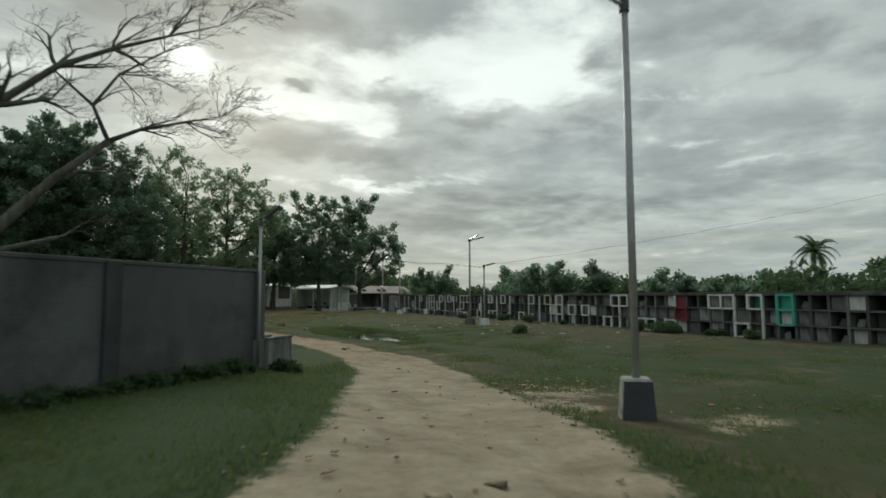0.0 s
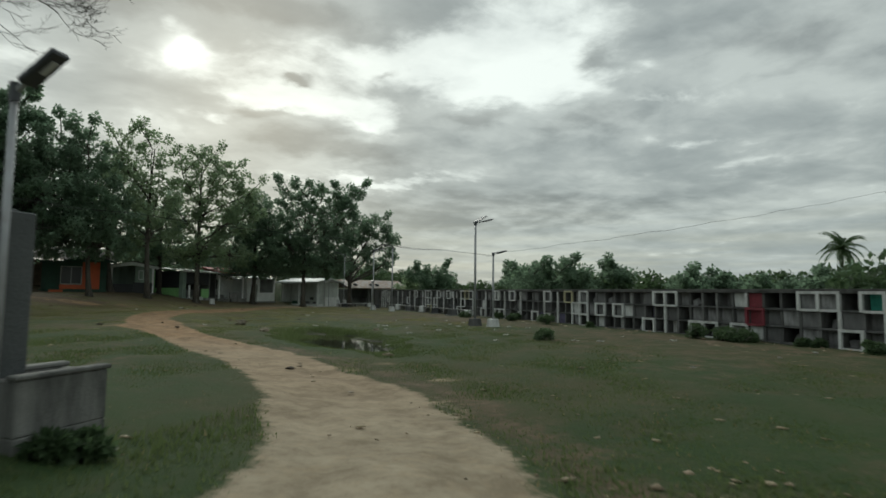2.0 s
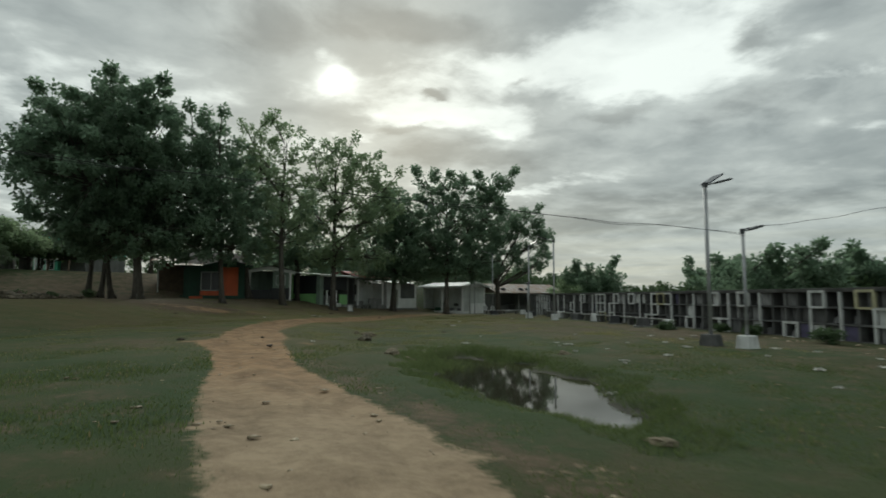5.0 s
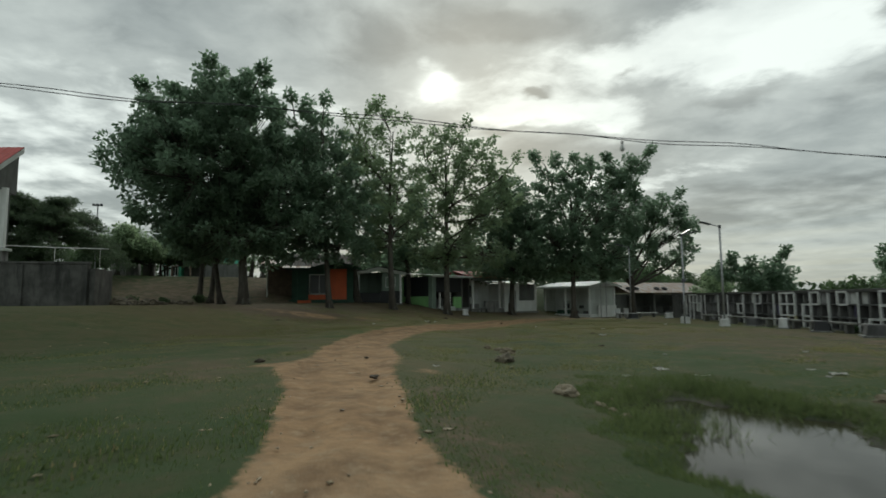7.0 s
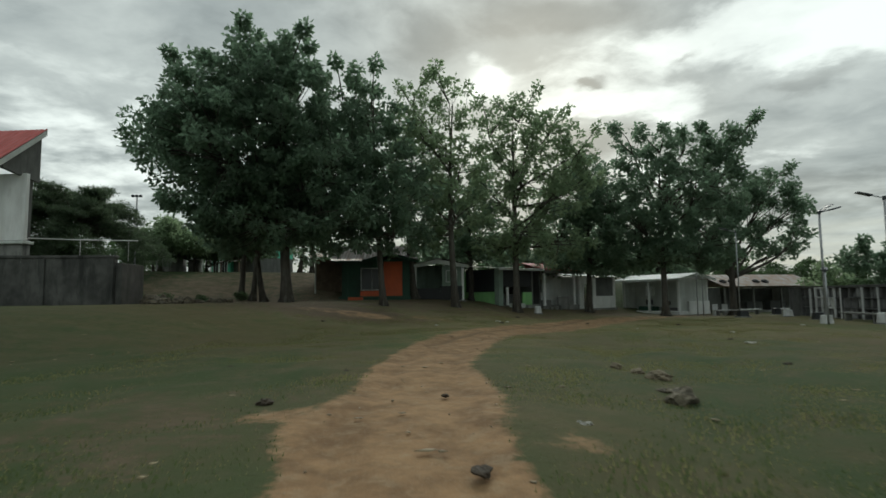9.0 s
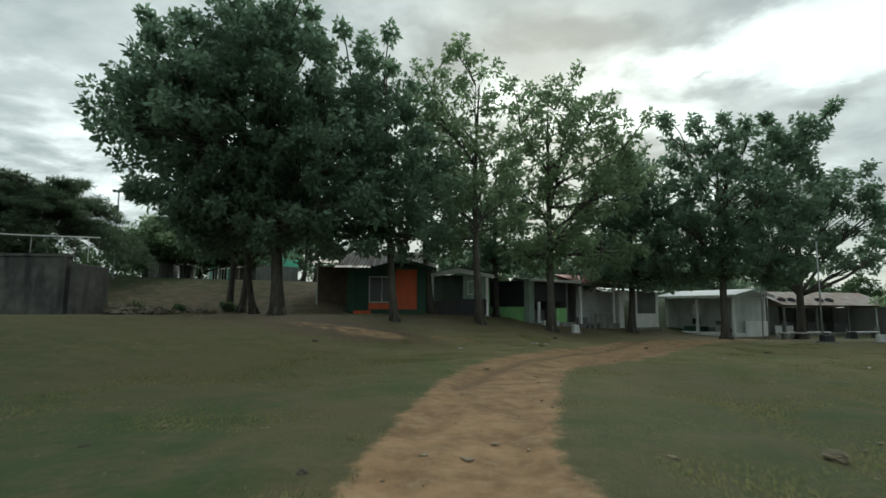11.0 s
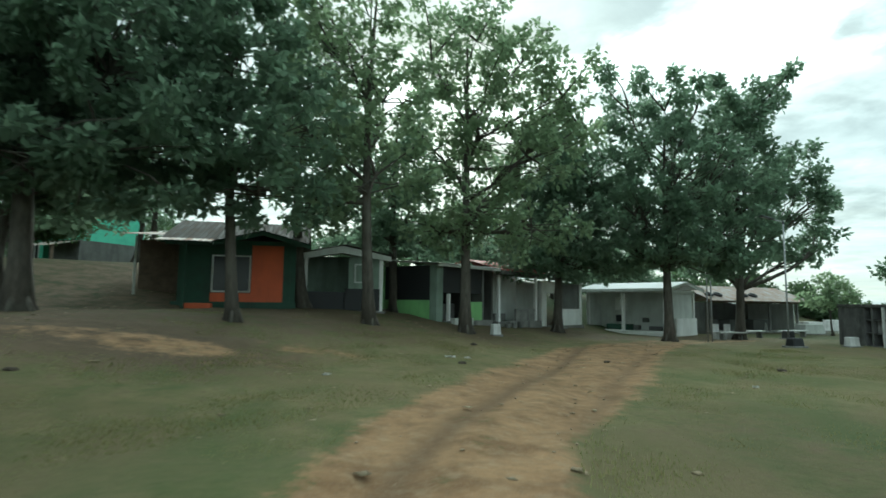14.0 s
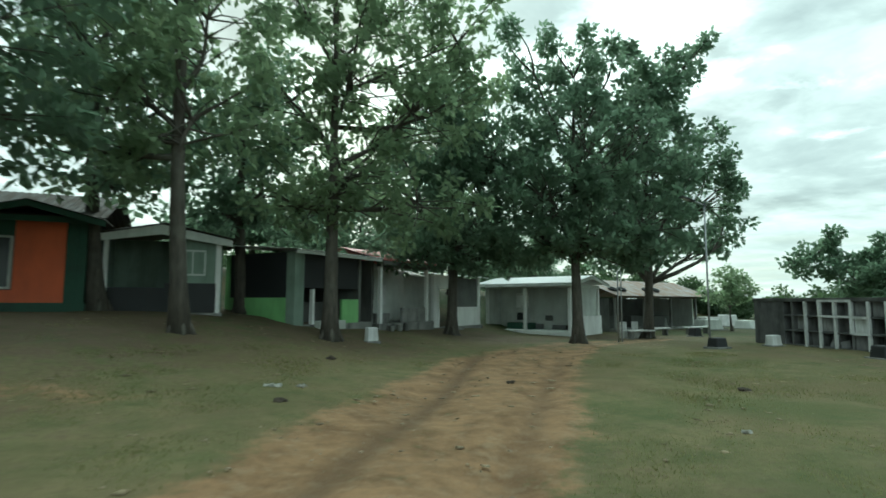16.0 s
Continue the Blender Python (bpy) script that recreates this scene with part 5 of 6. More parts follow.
def cable(a, b, sag, label, bulb=None, strands=1):
    a, b = Vector(a), Vector(b)
    root = thing("overhead_cable", Matrix.Translation(a), label, "cable", "overhead cables")
    n = 90
    for s in range(strands):
        pts = []
        for i in range(n + 1):
            u = i / n
            p = (b - a) * u
            p.z -= sag * 4 * u * (1 - u)
            if s:
                p += Vector((0.0, 0.01, 0.03 * math.sin(u * 61) - 0.02))
            p.z += 0.025 * math.sin(u * 47 + 1.0) + 0.015 * math.sin(u * 110)
            pts.append(p)
        part("strand", tube(pts, [0.006] * (n + 1), 6), M_CABLE, root)
    if bulb:
        p = (b - a) * bulb
        p.z -= sag * 4 * bulb * (1 - bulb)
        part("flex", tube([p, p + Vector((0, 0, -0.07))], [0.006, 0.006], 5), M_CABLE, root)
        part("socket", tube([p + Vector((0, 0, -0.06)), p + Vector((0, 0, -0.10))], [0.016, 0.018], 8), M_CABLE, root)
        prof = [(0.016, -0.10), (0.022, -0.13), (0.034, -0.165), (0.032, -0.19), (0.016, -0.205)]
        part("bulb", tube([p + Vector((0, 0, z)) for _, z in prof], [r for r, _ in prof], 12), M_LENS, root, "small unlit white bulb", smooth=True)


cable((-30.0, 4.1, 7.1), (12.75, 7.0, 3.6), 0.5, "twisted black cable with a bare bulb across the track", bulb=0.772, strands=2)
cable((12.75, 7.1, 3.72), (33.0, -6.5, 8.0), 0.35, "black cable running off over the niches")

# ---------------------------------------------------------------- wall by the entrance


def block_wall():
    """Rendered block wall with pilasters, stepping down to its end by the lamp."""
    root = thing("boundary_wall", pose(-2.38, -9.50, 0.0, 0, 0, 225.7), "dark grey rendered block wall beside the track", "wall", kind="structure")
    # local x runs back along the wall from its end
    L, thick, course = 15.0, 0.15, 0.2
    z0 = 0.41
    part("footing", boxes((0, L, -0.02, thick + 0.02, -0.2, z0)), M_WALL, root)
    rows = 10
    part("panel", boxes((0.0, L, 0.0, thick, z0, z0 + rows * course - 0.012), bevel=0.004), M_WALL, root)
    for x in (0.0, 3.2, 6.4, 9.6, 12.8):
        part("pilaster", boxes((x - 0.02, x + 0.24, -0.06, thick + 0.06, 0.1, z0 + rows * course + 0.03), bevel=0.012), M_WALL if x < 1 else M_DAMP, root)
    part("coping", boxes((0.1, L, -0.015, thick + 0.015, z0 + rows * course - 0.012, z0 + rows * course + 0.05), bevel=0.01), M_WALL, root)


block_wall()


def trough():
    root = thing("concrete_trough", pose(-2.30, -9.72, land_at(-2.30, -9.72) + 0.04, 0, 0, 46), "low grey concrete trough at the end of the wall", "trough")
    part("base", boxes((-0.15, 0.62, -0.28, 0.28, -0.14, 0.10), bevel=0.012), M_CONCRETE, root)
    pieces("side_wall", [(-0.15, 0.62, -0.28, -0.19, 0.10, 0.52), (-0.15, 0.62, 0.19, 0.28, 0.10, 0.52)], M_CONCRETE, root, bevel=0.01)
    pieces("end_wall", [(-0.145, -0.06, -0.188, 0.188, 0.10, 0.518), (0.53, 0.615, -0.188, 0.188, 0.10, 0.518)], M_CONCRETE, root, bevel=0.01)
    pieces("lip", [(-0.17, 0.64, -0.30, -0.18, 0.522, 0.56), (-0.17, 0.64, 0.18, 0.30, 0.522, 0.56)], M_CONCRETE, root, bevel=0.01)


trough()

# ---------------------------------------------------------------- houses (small mausoleums)


def roof_slab(root, x0, x1, y0, y1, z_front, z_back, mat, waves=None, label=""):
    bm = bmesh.new()
    add_corrugated(bm, (x0, y0, z_front), (x1, y0, z_front), (x0, y1, z_back), (x1, y1, z_back), waves or max(6, int((x1 - x0) / 0.22)))
    return part("roof", bm, mat, root, label)


def gable_roof(root, x0, x1, y0, y1, eave, ridge, mat, along="x", label="", fascia=None):
    """Two corrugated slopes; the ridge runs along x or y."""
    bm = bmesh.new()
    if along == "x":
        ym = (y0 + y1) / 2
        w = max(6, int((x1 - x0) / 0.2))
        add_corrugated(bm, (x0, y0, eave), (x1, y0, eave), (x0, ym, ridge), (x1, ym, ridge), w)
        add_corrugated(bm, (x0, y1, eave), (x1, y1, eave), (x0, ym, ridge), (x1, ym, ridge), w)
    else:
        xm = (x0 + x1) / 2
        w = max(6, int((y1 - y0) / 0.2))
        add_corrugated(bm, (x0, y0, eave), (x0, y1, eave), (xm, y0, ridge), (xm, y1, ridge), w)
        add_corrugated(bm, (x1, y0, eave), (x1, y1, eave), (xm, y0, ridge), (xm, y1, ridge), w)
    r = part("roof", bm, mat, root, label)
    if fascia:
        if along == "x":
            part("fascia", boxes((x0 + 0.02, x1 - 0.02, y0 + 0.01, y0 + 0.04, eave - 0.2, eave - 0.03)), fascia, root)
        else:
            xm = (x0 + x1) / 2
            bm = bmesh.new()
            for sx, ex in ((x0, xm), (x1, xm)):
                v = [bm.verts.new(q) for q in ((sx, y0 + 0.03, eave - 0.2), (ex, y0 + 0.03, ridge - 0.2), (ex, y0 + 0.03, ridge - 0.03), (sx, y0 + 0.03, eave - 0.03))]
                f = bm.faces.new(v)
                g = bmesh.ops.extrude_face_region(bm, geom=[f])
                bmesh.ops.translate(bm, vec=(0, 0.03, 0), verts=[q for q in g["geom"] if isinstance(q, bmesh.types.BMVert)])
            part("fascia", bm, fascia, root)
    return r


def window(root, x0, x1, y, z0, z1, frame_mat, mullions=1, glass=True, deep=0.06):
    w = part("window", boxes((x0, x0 + 0.06, y - deep, y + 0.02, z0, z1), (x1 - 0.06, x1, y - deep, y + 0.02, z0, z1), (x0 + 0.06, x1 - 0.06, y - deep, y + 0.02, z1 - 0.06, z1), (x0 + 0.06, x1 - 0.06, y - deep, y + 0.02, z0, z0 + 0.06),
                             *[(x0 + (x1 - x0) * k / (mullions + 1) - 0.02, x0 + (x1 - x0) * k / (mullions + 1) + 0.02, y - deep + 0.01, y + 0.01, z0 + 0.06, z1 - 0.06) for k in range(1, mullions + 1)]), frame_mat, root, "window frame")
    if glass:
        part("pane", boxes((x0 + 0.05, x1 - 0.05, y - 0.012, y - 0.004, z0 + 0.05, z1 - 0.05)), M_GLASS, w)
    return w


def house(x, y, z, yaw, label):
    return thing("house", pose(x, y, z, 0, 0, yaw), label, "house", "small tomb houses under the trees")


def orange_house():
    # origin: right end of the front wall
    h = house(-6.0, 40.9, 1.45, 8, "small orange and dark green house with a gabled front window bay")
    H = 2.75
    part("plinth", boxes((-4.6, 0.25, -0.12, 6.0, -0.5, 0.36)), M_GREEN, h)
    # dark green on this strip stands in for shade from the bay roof
    part("lintel", boxes((-3.15, -1.57, 0.0, 0.18, 2.3, H)), M_GREEN, h)
    pieces("wall", [(-1.57, -0.3, 0.0, 0.18, 0.36, H), (-3.15, -1.57, 0.0, 0.18, 0.36, 0.72)], M_ORANGE, h, "bright orange front wall")
    pieces("corner_wall", [(-4.4, -3.15, 0.0, 0.18, 0.36, H), (-0.3, -0.004, -0.04, 0.18, 0.36, H)], M_GREEN, h)
    pieces("side_wall", [(-0.002, 0.2, -0.02, 6.0, 0.36, H), (-4.4, 0.0, 5.8, 6.0, 0.36, H)], M_GREEN, h, "dark green wall")
    part("plank_wall", boxes((-4.42, -4.24, 0.182, 6.0, 0.36, H)), M_TIMBER, h, "dark weathered timber side wall")
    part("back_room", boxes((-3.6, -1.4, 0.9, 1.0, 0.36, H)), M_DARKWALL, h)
    window(h, -3.12, -1.6, 0.0, 0.75, 2.28, M_GREYWALL, 1)
    # porch before the window, under its own small gable
    part("porch_post", boxes((-3.95, -3.85, -1.3, -1.2, -0.1, H - 0.05)), M_GREEN, h)
    part("porch_beam", boxes((-4.6, -2.9, -1.32, -1.18, H - 0.2, H - 0.06)), M_GREEN, h)
    gable_roof(h, -3.0, 0.8, -1.0, 0.6, H + 0.0, H + 0.5, M_ROOF_DARK, "y", fascia=M_GREEN)
    roof_slab(h, -5.0, -2.95, -1.5, 0.7, H - 0.06, H + 0.36, M_ROOF_RUST, 10, "pale rusted porch roof")
    gable_roof(h, -5.0, 0.75, -0.55, 6.5, H + 0.12, H + 1.3, M_ROOF_DARK, "x", fascia=M_GREEN)
    part("bench", boxes((-3.9, -2.9, -1.1, -0.75, -0.1, 0.3), bevel=0.01), M_ORANGE, h, "low orange-painted bench under the window")
    # lean-to at the back, with a paler roof
    part("annex_wall", boxes((-6.6, -4.44, 2.6, 6.0, 0.0, H + 0.3)), M_TIMBER, h)
    part("annex_post", boxes((-6.45, -6.37, 1.4, 1.48, -0.1, H + 0.35)), M_GREYWALL, h)
    roof_slab(h, -7.0, -4.1, 1.2, 6.4, H + 0.42, H + 1.1, M_ROOF_RUST, 14, "pale rusted lean-to roof")


def sage_house():
    h = house(-5.5, 41.35, 1.35, 8, "small dim green house with an open porch and black lower sheeting")
    H = 2.55
    part("floor_slab", boxes((-0.1, 3.5, 0.0, 4.0, -0.5, 0.12)), M_CONCRETE, h)
    part("back_wall", boxes((0.0, 3.5, 2.2, 2.35, 0.12, H + 0.1)), M_SAGE, h)
    part("side_wall", boxes((-0.1, 0.02, 1.0, 4.0, 0.12, H + 0.1)), M_SAGE, h)
    part("column", boxes((0.0, 0.13, 0.1, 0.23, 0.1, H), bevel=0.01), M_WHITE, h)
    part("column", boxes((3.25, 3.42, 0.1, 0.27, 0.1, H), bevel=0.01), M_WHITE, h)
    part("front_wall", boxes((1.9, 3.25, 0.14, 0.24, 1.1, H)), M_SAGE, h)
    window(h, 2.15, 2.95, 0.16, 1.35, 2.2, M_GREYWALL, 1)
    part("sheeting", boxes((1.75, 3.28, 0.06, 0.11, 0.14, 1.1)), M_BLACK, h, "black sheeting tied across the porch")
    part("sheeting", boxes((0.15, 1.75, 0.16, 0.20, 0.14, 0.95)), M_BLACK, h)
    bm = bmesh.new()
    v = [bm.verts.new(q) for q in ((-0.3, -0.1, H), (1.6, -0.1, H + 0.42), (3.75, -0.1, H), (3.75, -0.1, H - 0.22), (1.6, -0.1, H + 0.1), (-0.3, -0.1, H - 0.22))]
    f1 = bm.faces.new((v[0], v[1], v[4], v[5]))
    f2 = bm.faces.new((v[1], v[2], v[3], v[4]))
    g = bmesh.ops.extrude_face_region(bm, geom=[f1, f2])
    bmesh.ops.translate(bm, vec=(0, 0.08, 0), verts=[q for q in g["geom"] if isinstance(q, bmesh.types.BMVert)])
    part("fascia", bm, M_GREYWALL, h, "pale gabled fascia board")
    gable_roof(h, -0.4, 3.85, -0.2, 4.4, H + 0.03, H + 0.47, M_ROOF_DARK, "y")
    part("chest", boxes((0.4, 1.5, 0.9, 1.9, 0.13, 0.9), bevel=0.02), M_DARKWALL, h)


def lime_house():
    h = house(0.35, 41.9, 0.95, 44, "small house with light green low walls and a dark open interior")
    H = 2.75
    part("floor_slab", boxes((0, 4.2, 0, 3.4, -0.5, 0.1)), M_CONCRETE, h)
    # left side wall, seen from the track
    part("low_wall", boxes((-0.12, 0.0, 0.42, 3.4, 0.0, 1.05)), M_LIME, h, "light green painted low wall")
    part("corner_pillar", boxes((-0.13, 0.32, -0.02, 0.4, -0.1, H - 0.1), bevel=0.01), M_SAGE, h)
    part("end_post", boxes((-0.13, 0.02, 3.4, 3.6, 0.0, H - 0.1)), M_LIME, h)
    part("front_low_wall", boxes((2.35, 3.3, 0.0, 0.12, 0.1, 1.0)), M_LIME, h)
    part("step", boxes((0.9, 2.3, -0.25, 0.1, -0.1, 0.22), bevel=0.01), M_GREYWALL, h)
    part("door_jamb", boxes((0.75, 0.85, -0.02, 0.14, 0.1, 1.35)), M_WHITE, h)
    part("door_jamb", boxes((1.9, 2.0, -0.02, 0.14, 0.1, 1.35)), M_WHITE, h)
    part("back_wall", boxes((0, 4.2, 3.3, 3.42, 0.1, H - 0.1)), M_GREEN, h)
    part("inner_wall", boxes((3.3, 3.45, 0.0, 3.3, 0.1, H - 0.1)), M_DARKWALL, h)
    # black sheets added in the open gaps in place of the interior's shade
    part("upper_screen", boxes((-0.07, -0.04, 0.42, 3.4, 1.05, H - 0.1)), M_BLACK, h, "black sheet standing in for the shaded opening above the low wall")
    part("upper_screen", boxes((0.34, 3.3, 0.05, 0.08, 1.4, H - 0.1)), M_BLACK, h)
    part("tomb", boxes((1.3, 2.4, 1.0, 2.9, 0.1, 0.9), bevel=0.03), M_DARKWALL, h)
    roof_slab(h, -0.55, 4.3, -0.5, 3.9, H - 0.06, H + 0.28, M_ROOF_BRIGHT, 22)
    part("fascia", boxes((-0.5, 4.25, -0.47, -0.43, H - 0.2, H - 0.1)), M_GREYWALL, h)


def grey_porch_house():
    h = house(3.75, 45.15, 0.75, 44, "grey porch house with a red roof edge and white posts")
    H = 2.85
    part("floor_slab", boxes((-0.2, 4.1, -0.1, 4.0, -0.5, 0.2)), M_CONCRETE, h)
    for x in (0.0, 3.6):
        part("post", boxes((x, x + 0.16, 0.0, 0.16, 0.2, H - 0.1), bevel=0.01), M_WHITE, h)
    part("back_wall", boxes((0.0, 4.0, 1.6, 1.75, 0.2, H)), M_GREYWALL, h)
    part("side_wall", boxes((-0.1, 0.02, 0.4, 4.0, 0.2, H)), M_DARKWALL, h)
    window(h, 0.7, 1.5, 1.58, 1.2, 2.2, M_DARKWALL, 1)
    part("tablet", boxes((2.1, 2.45, 1.56, 1.6, 1.0, 1.9), bevel=0.01), M_SEAL_WHITE, h, "pale memorial tablet on the wall")
    part("low_wall", boxes((1.7, 3.58, 0.05, 0.2, 0.2, 0.85), bevel=0.02), M_CONCRETE, h, "weathered low wall of stone")
    for k, x in enumerate((0.4, 1.0, 1.5)):
        part("flower_pot", tube([(x, -0.3, -0.15), (x, -0.3, 0.1 + 0.05 * k)], [0.1, 0.14], 10), M_CONCRETE, h)
    part("awning", prism([(-0.1, H - 0.52), (-0.1, H - 0.56), (1.5, H - 0.24), (1.5, H - 0.2)], 0, 1.6, 3.5), M_ROOF_BRIGHT, h, "pale sheet awning inside the porch")
    part("beam", boxes((-0.1, 3.9, 0.0, 0.14, H - 0.25, H - 0.08)), M_DARKWALL, h)
    gable_roof(h, -0.5, 4.2, -0.5, 4.2, H - 0.02, H + 0.62, M_ROOF_RED, "x", fascia=M_DARKWALL)
    part("bench", boxes((0.5, 1.5, 0.6, 1.0, 0.2, 0.6), bevel=0.015), M_CONCRETE, h)


def door_house():
    h = house(6.95, 48.45, 0.45, 44, "narrow white-framed house with an open doorway")
    H = 2.75
    part("floor_slab", boxes((-0.1, 5.0, -0.1, 3.5, -0.5, 0.15)), M_CONCRETE, h)
    pieces("wall", [(-0.1, 0.25, 0.0, 0.15, 0.15, H), (1.75, 2.1, 0.0, 0.15, 0.15, H), (0.25, 1.75, 0.0, 0.15, 2.2, H), (2.1, 4.7, 0.0, 0.15, 0.15, 1.15), (4.6, 4.9, 0.0, 0.2, 0.15, H)], M_WHITE, h, "white painted front wall")
    part("back_wall", boxes((-0.1, 4.9, 3.2, 3.35, 0.15, H)), M_GREYWALL, h)
    part("side_wall", boxes((-0.1, 0.05, 0.16, 3.2, 0.15, H)), M_GREYWALL, h)
    pieces("door_frame", [(0.25, 0.37, -0.04, 0.19, 0.15, 2.2), (1.63, 1.75, -0.04, 0.19, 0.15, 2.2), (0.37, 1.63, -0.04, 0.19, 2.08, 2.2)], M_WHITE, h)
    part("screen", boxes((2.1, 4.6, 0.06, 0.09, 1.15, H - 0.05)), M_DARKWALL, h)
    part("tomb", boxes((0.5, 1.5, 1.3, 2.7, 0.15, 0.95), bevel=0.03), M_SEAL_WHITE, h)
    part("step", boxes((0.1, 1.9, -0.6, -0.1, -0.5, 0.08), bevel=0.02), M_CONCRETE, h)
    roof_slab(h, -0.4, 5.2, -0.4, 3.7, H + 0.02, H + 0.4, M_ROOF_BRIGHT, 24)


def white_house():
    # origin: the corner nearest the track; x along the short front, y along the open side
    h = house(15.1, 49.9, 0.02, 36, "white open-sided tomb house with slim columns and a bright metal roof")
    W, D, H = 4.0, 5.7, 2.95
    part("floor_slab", boxes((-0.1, W + 0.1, -0.1, D + 0.1, -0.4, 0.22), bevel=0.01), M_WHITE, h)
    for x, y in ((0, 0), (0, D / 2), (0, D - 0.18), (W - 0.18, 0)):
        part("column", boxes((x, x + 0.18, y, y + 0.18, 0.22, H - 0.1), bevel=0.01), M_WHITE, h, "slim white column")
    pieces("inner_wall", [(1.55, 1.7, 0.18, 3.55, 0.22, H - 0.1), (1.55, 1.7, 4.35, D, 0.22, H - 0.1), (1.55, 1.7, 3.55, 4.35, 0.22, 1.55), (1.55, 1.7, 3.55, 4.35, 2.35, H - 0.1)], M_GREYWALL, h, "grey plastered wall with a small opening")
    pieces("window_frame", [(1.5, 1.54, 3.5, 3.56, 1.5, 2.4), (1.5, 1.54, 4.34, 4.4, 1.5, 2.4), (1.5, 1.54, 3.56, 4.34, 1.5, 1.55), (1.5, 1.54, 3.56, 4.34, 2.35, 2.4)], M_WHITE, h)
    # white panel added to mimic sky glare through the opening
    part("shutter", boxes((1.45, 1.49, 3.58, 4.32, 1.56, 2.3)), M_WHITE, h, "added white panel standing in for bright sky through the opening")
    part("back_wall", boxes((0.0, W, D - 0.16, D - 0.02, 0.22, H - 0.1)), M_GREYWALL, h)
    part("front_wall", boxes((0.2, W - 0.2, 0.1, 0.2, 0.22, H - 0.1)), M_GREYWALL, h)
    part("parapet", boxes((1.15, W, -0.12, -0.02, -0.3, 1.05), bevel=0.01), M_WHITE, h, "white half-height front wall")
    pieces("beam", [(-0.02, W, -0.02, 0.16, H - 0.3, H - 0.1), (-0.02, 0.16, 0.162, D, H - 0.3, H - 0.1)], M_GREYWALL, h)
    for y, z, w, hh, m in ((3.7, 0.75, 0.5, 0.45, M_BLACK), (1.9, 0.75, 0.35, 0.3, M_DARKWALL), (2.5, 0.25, 0.9, 0.3, M_SEAL), (0.9, 0.25, 0.9, 0.26, M_SEAL)):
        part("niche_box", boxes((1.25, 1.548, y, y + w, z, z + hh), bevel=0.01), m, h)
    part("tomb", boxes((0.7, 1.3, 2.9, 4.6, 0.22, 0.6), bevel=0.02), M_GREEN, h, "low dark green tomb")
    gable_roof(h, -0.55, W + 0.5, -0.5, D + 0.5, H - 0.02, H + 0.45, M_ROOF_BRIGHT, "y", "bright corrugated metal roof", fascia=M_GREYWALL)
    part("eave_board", boxes((-0.54, -0.5, -0.45, D + 0.45, H - 0.2, H - 0.05)), M_GREYWALL, h)


def shed():
    h = thing("shed", pose(20.3, 53.6, 0.05, 0, 0, 20), "long open shed with a rusted metal roof and dark interior", "shed", "small tomb houses under the trees")
    W, D, H = 9.6, 4.5, 2.1
    for x in (0.0, 3.1, 6.2, W - 0.16):
        part("post", boxes((x, x + 0.15, 0.0, 0.15, -0.3, H), bevel=0.01), M_CONCRETE, h)
        part("post", boxes((x, x + 0.15, D - 0.15, D, -0.3, H), bevel=0.01), M_CONCRETE, h)
    part("floor_slab", boxes((-0.1, W + 0.1, -0.1, D, -0.4, 0.06)), M_CONCRETE, h)
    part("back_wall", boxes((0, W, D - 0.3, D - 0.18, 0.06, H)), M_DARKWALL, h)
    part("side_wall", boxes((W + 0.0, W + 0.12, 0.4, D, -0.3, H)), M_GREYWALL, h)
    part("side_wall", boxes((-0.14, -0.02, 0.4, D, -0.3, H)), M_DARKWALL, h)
    part("beam", boxes((-0.1, W + 0.1, 0.02, 0.14, H + 0.002, H + 0.16)), M_TIMBER, h)
    for x in (0.8, 3.9, 6.6):
        part("tomb", boxes((x, x + 1.8, 1.6, 2.6, 0.06, 0.85), bevel=0.03), M_DARKWALL, h)
    gable_roof(h, -0.7, W + 0.7, -0.7, D + 0.7, H + 0.14, H + 1.25, M_ROOF_RUST, "x", "rusted corrugated roof")


orange_house()
sage_house()
lime_house()
grey_porch_house()
door_house()
white_house()
shed()


def tyre(x):
    """Old tyre laid on the front slope of the shed roof to hold it down."""
    a = radians(20)
    y, z = 0.15, 2.68
    t = thing("tyre", pose(20.3 + math.cos(a) * x - math.sin(a) * y, 53.6 + math.sin(a) * x + math.cos(a) * y, 0.05 + z, 20.6, 0, 20), "old black tyre lying on the rusted shed roof", "tyre", "tyres on the roof")
    bm = bmesh.new()
    rings = []
    for i in range(20):
        u = i * math.tau / 20
        rings.append([bm.verts.new(((0.25 + 0.075 * math.cos(v)) * math.cos(u), (0.25 + 0.075 * math.cos(v)) * math.sin(u), 0.085 * math.sin(v))) for v in (k * math.tau / 8 for k in range(8))])
    for i in range(20):
        for k in range(8):
            bm.faces.new((rings[i][k], rings[(i + 1) % 20][k], rings[(i + 1) % 20][(k + 1) % 8], rings[i][(k + 1) % 8]))
    part("casing", bm, M_BLACK, t, smooth=True)


for tx in (0.0, 0.9, 3.6, 4.6):
    tyre(tx)


def low_bench(x, y, yaw, length, label="low pale concrete bench before the shed", mat=M_SEAL_WHITE):
    b = thing("bench", pose(x, y, land_at(x, y), 0, 0, yaw), label, "bench", "concrete benches")
    part("seat", boxes((-length / 2, length / 2, -0.2, 0.2, 0.36, 0.44), bevel=0.012), mat, b)
    for s in (-1, 1):
        part("leg", boxes((s * length * 0.36 - 0.07, s * length * 0.36 + 0.07, -0.16, 0.16, -0.08, 0.36), bevel=0.01), M_CONCRETE, b)


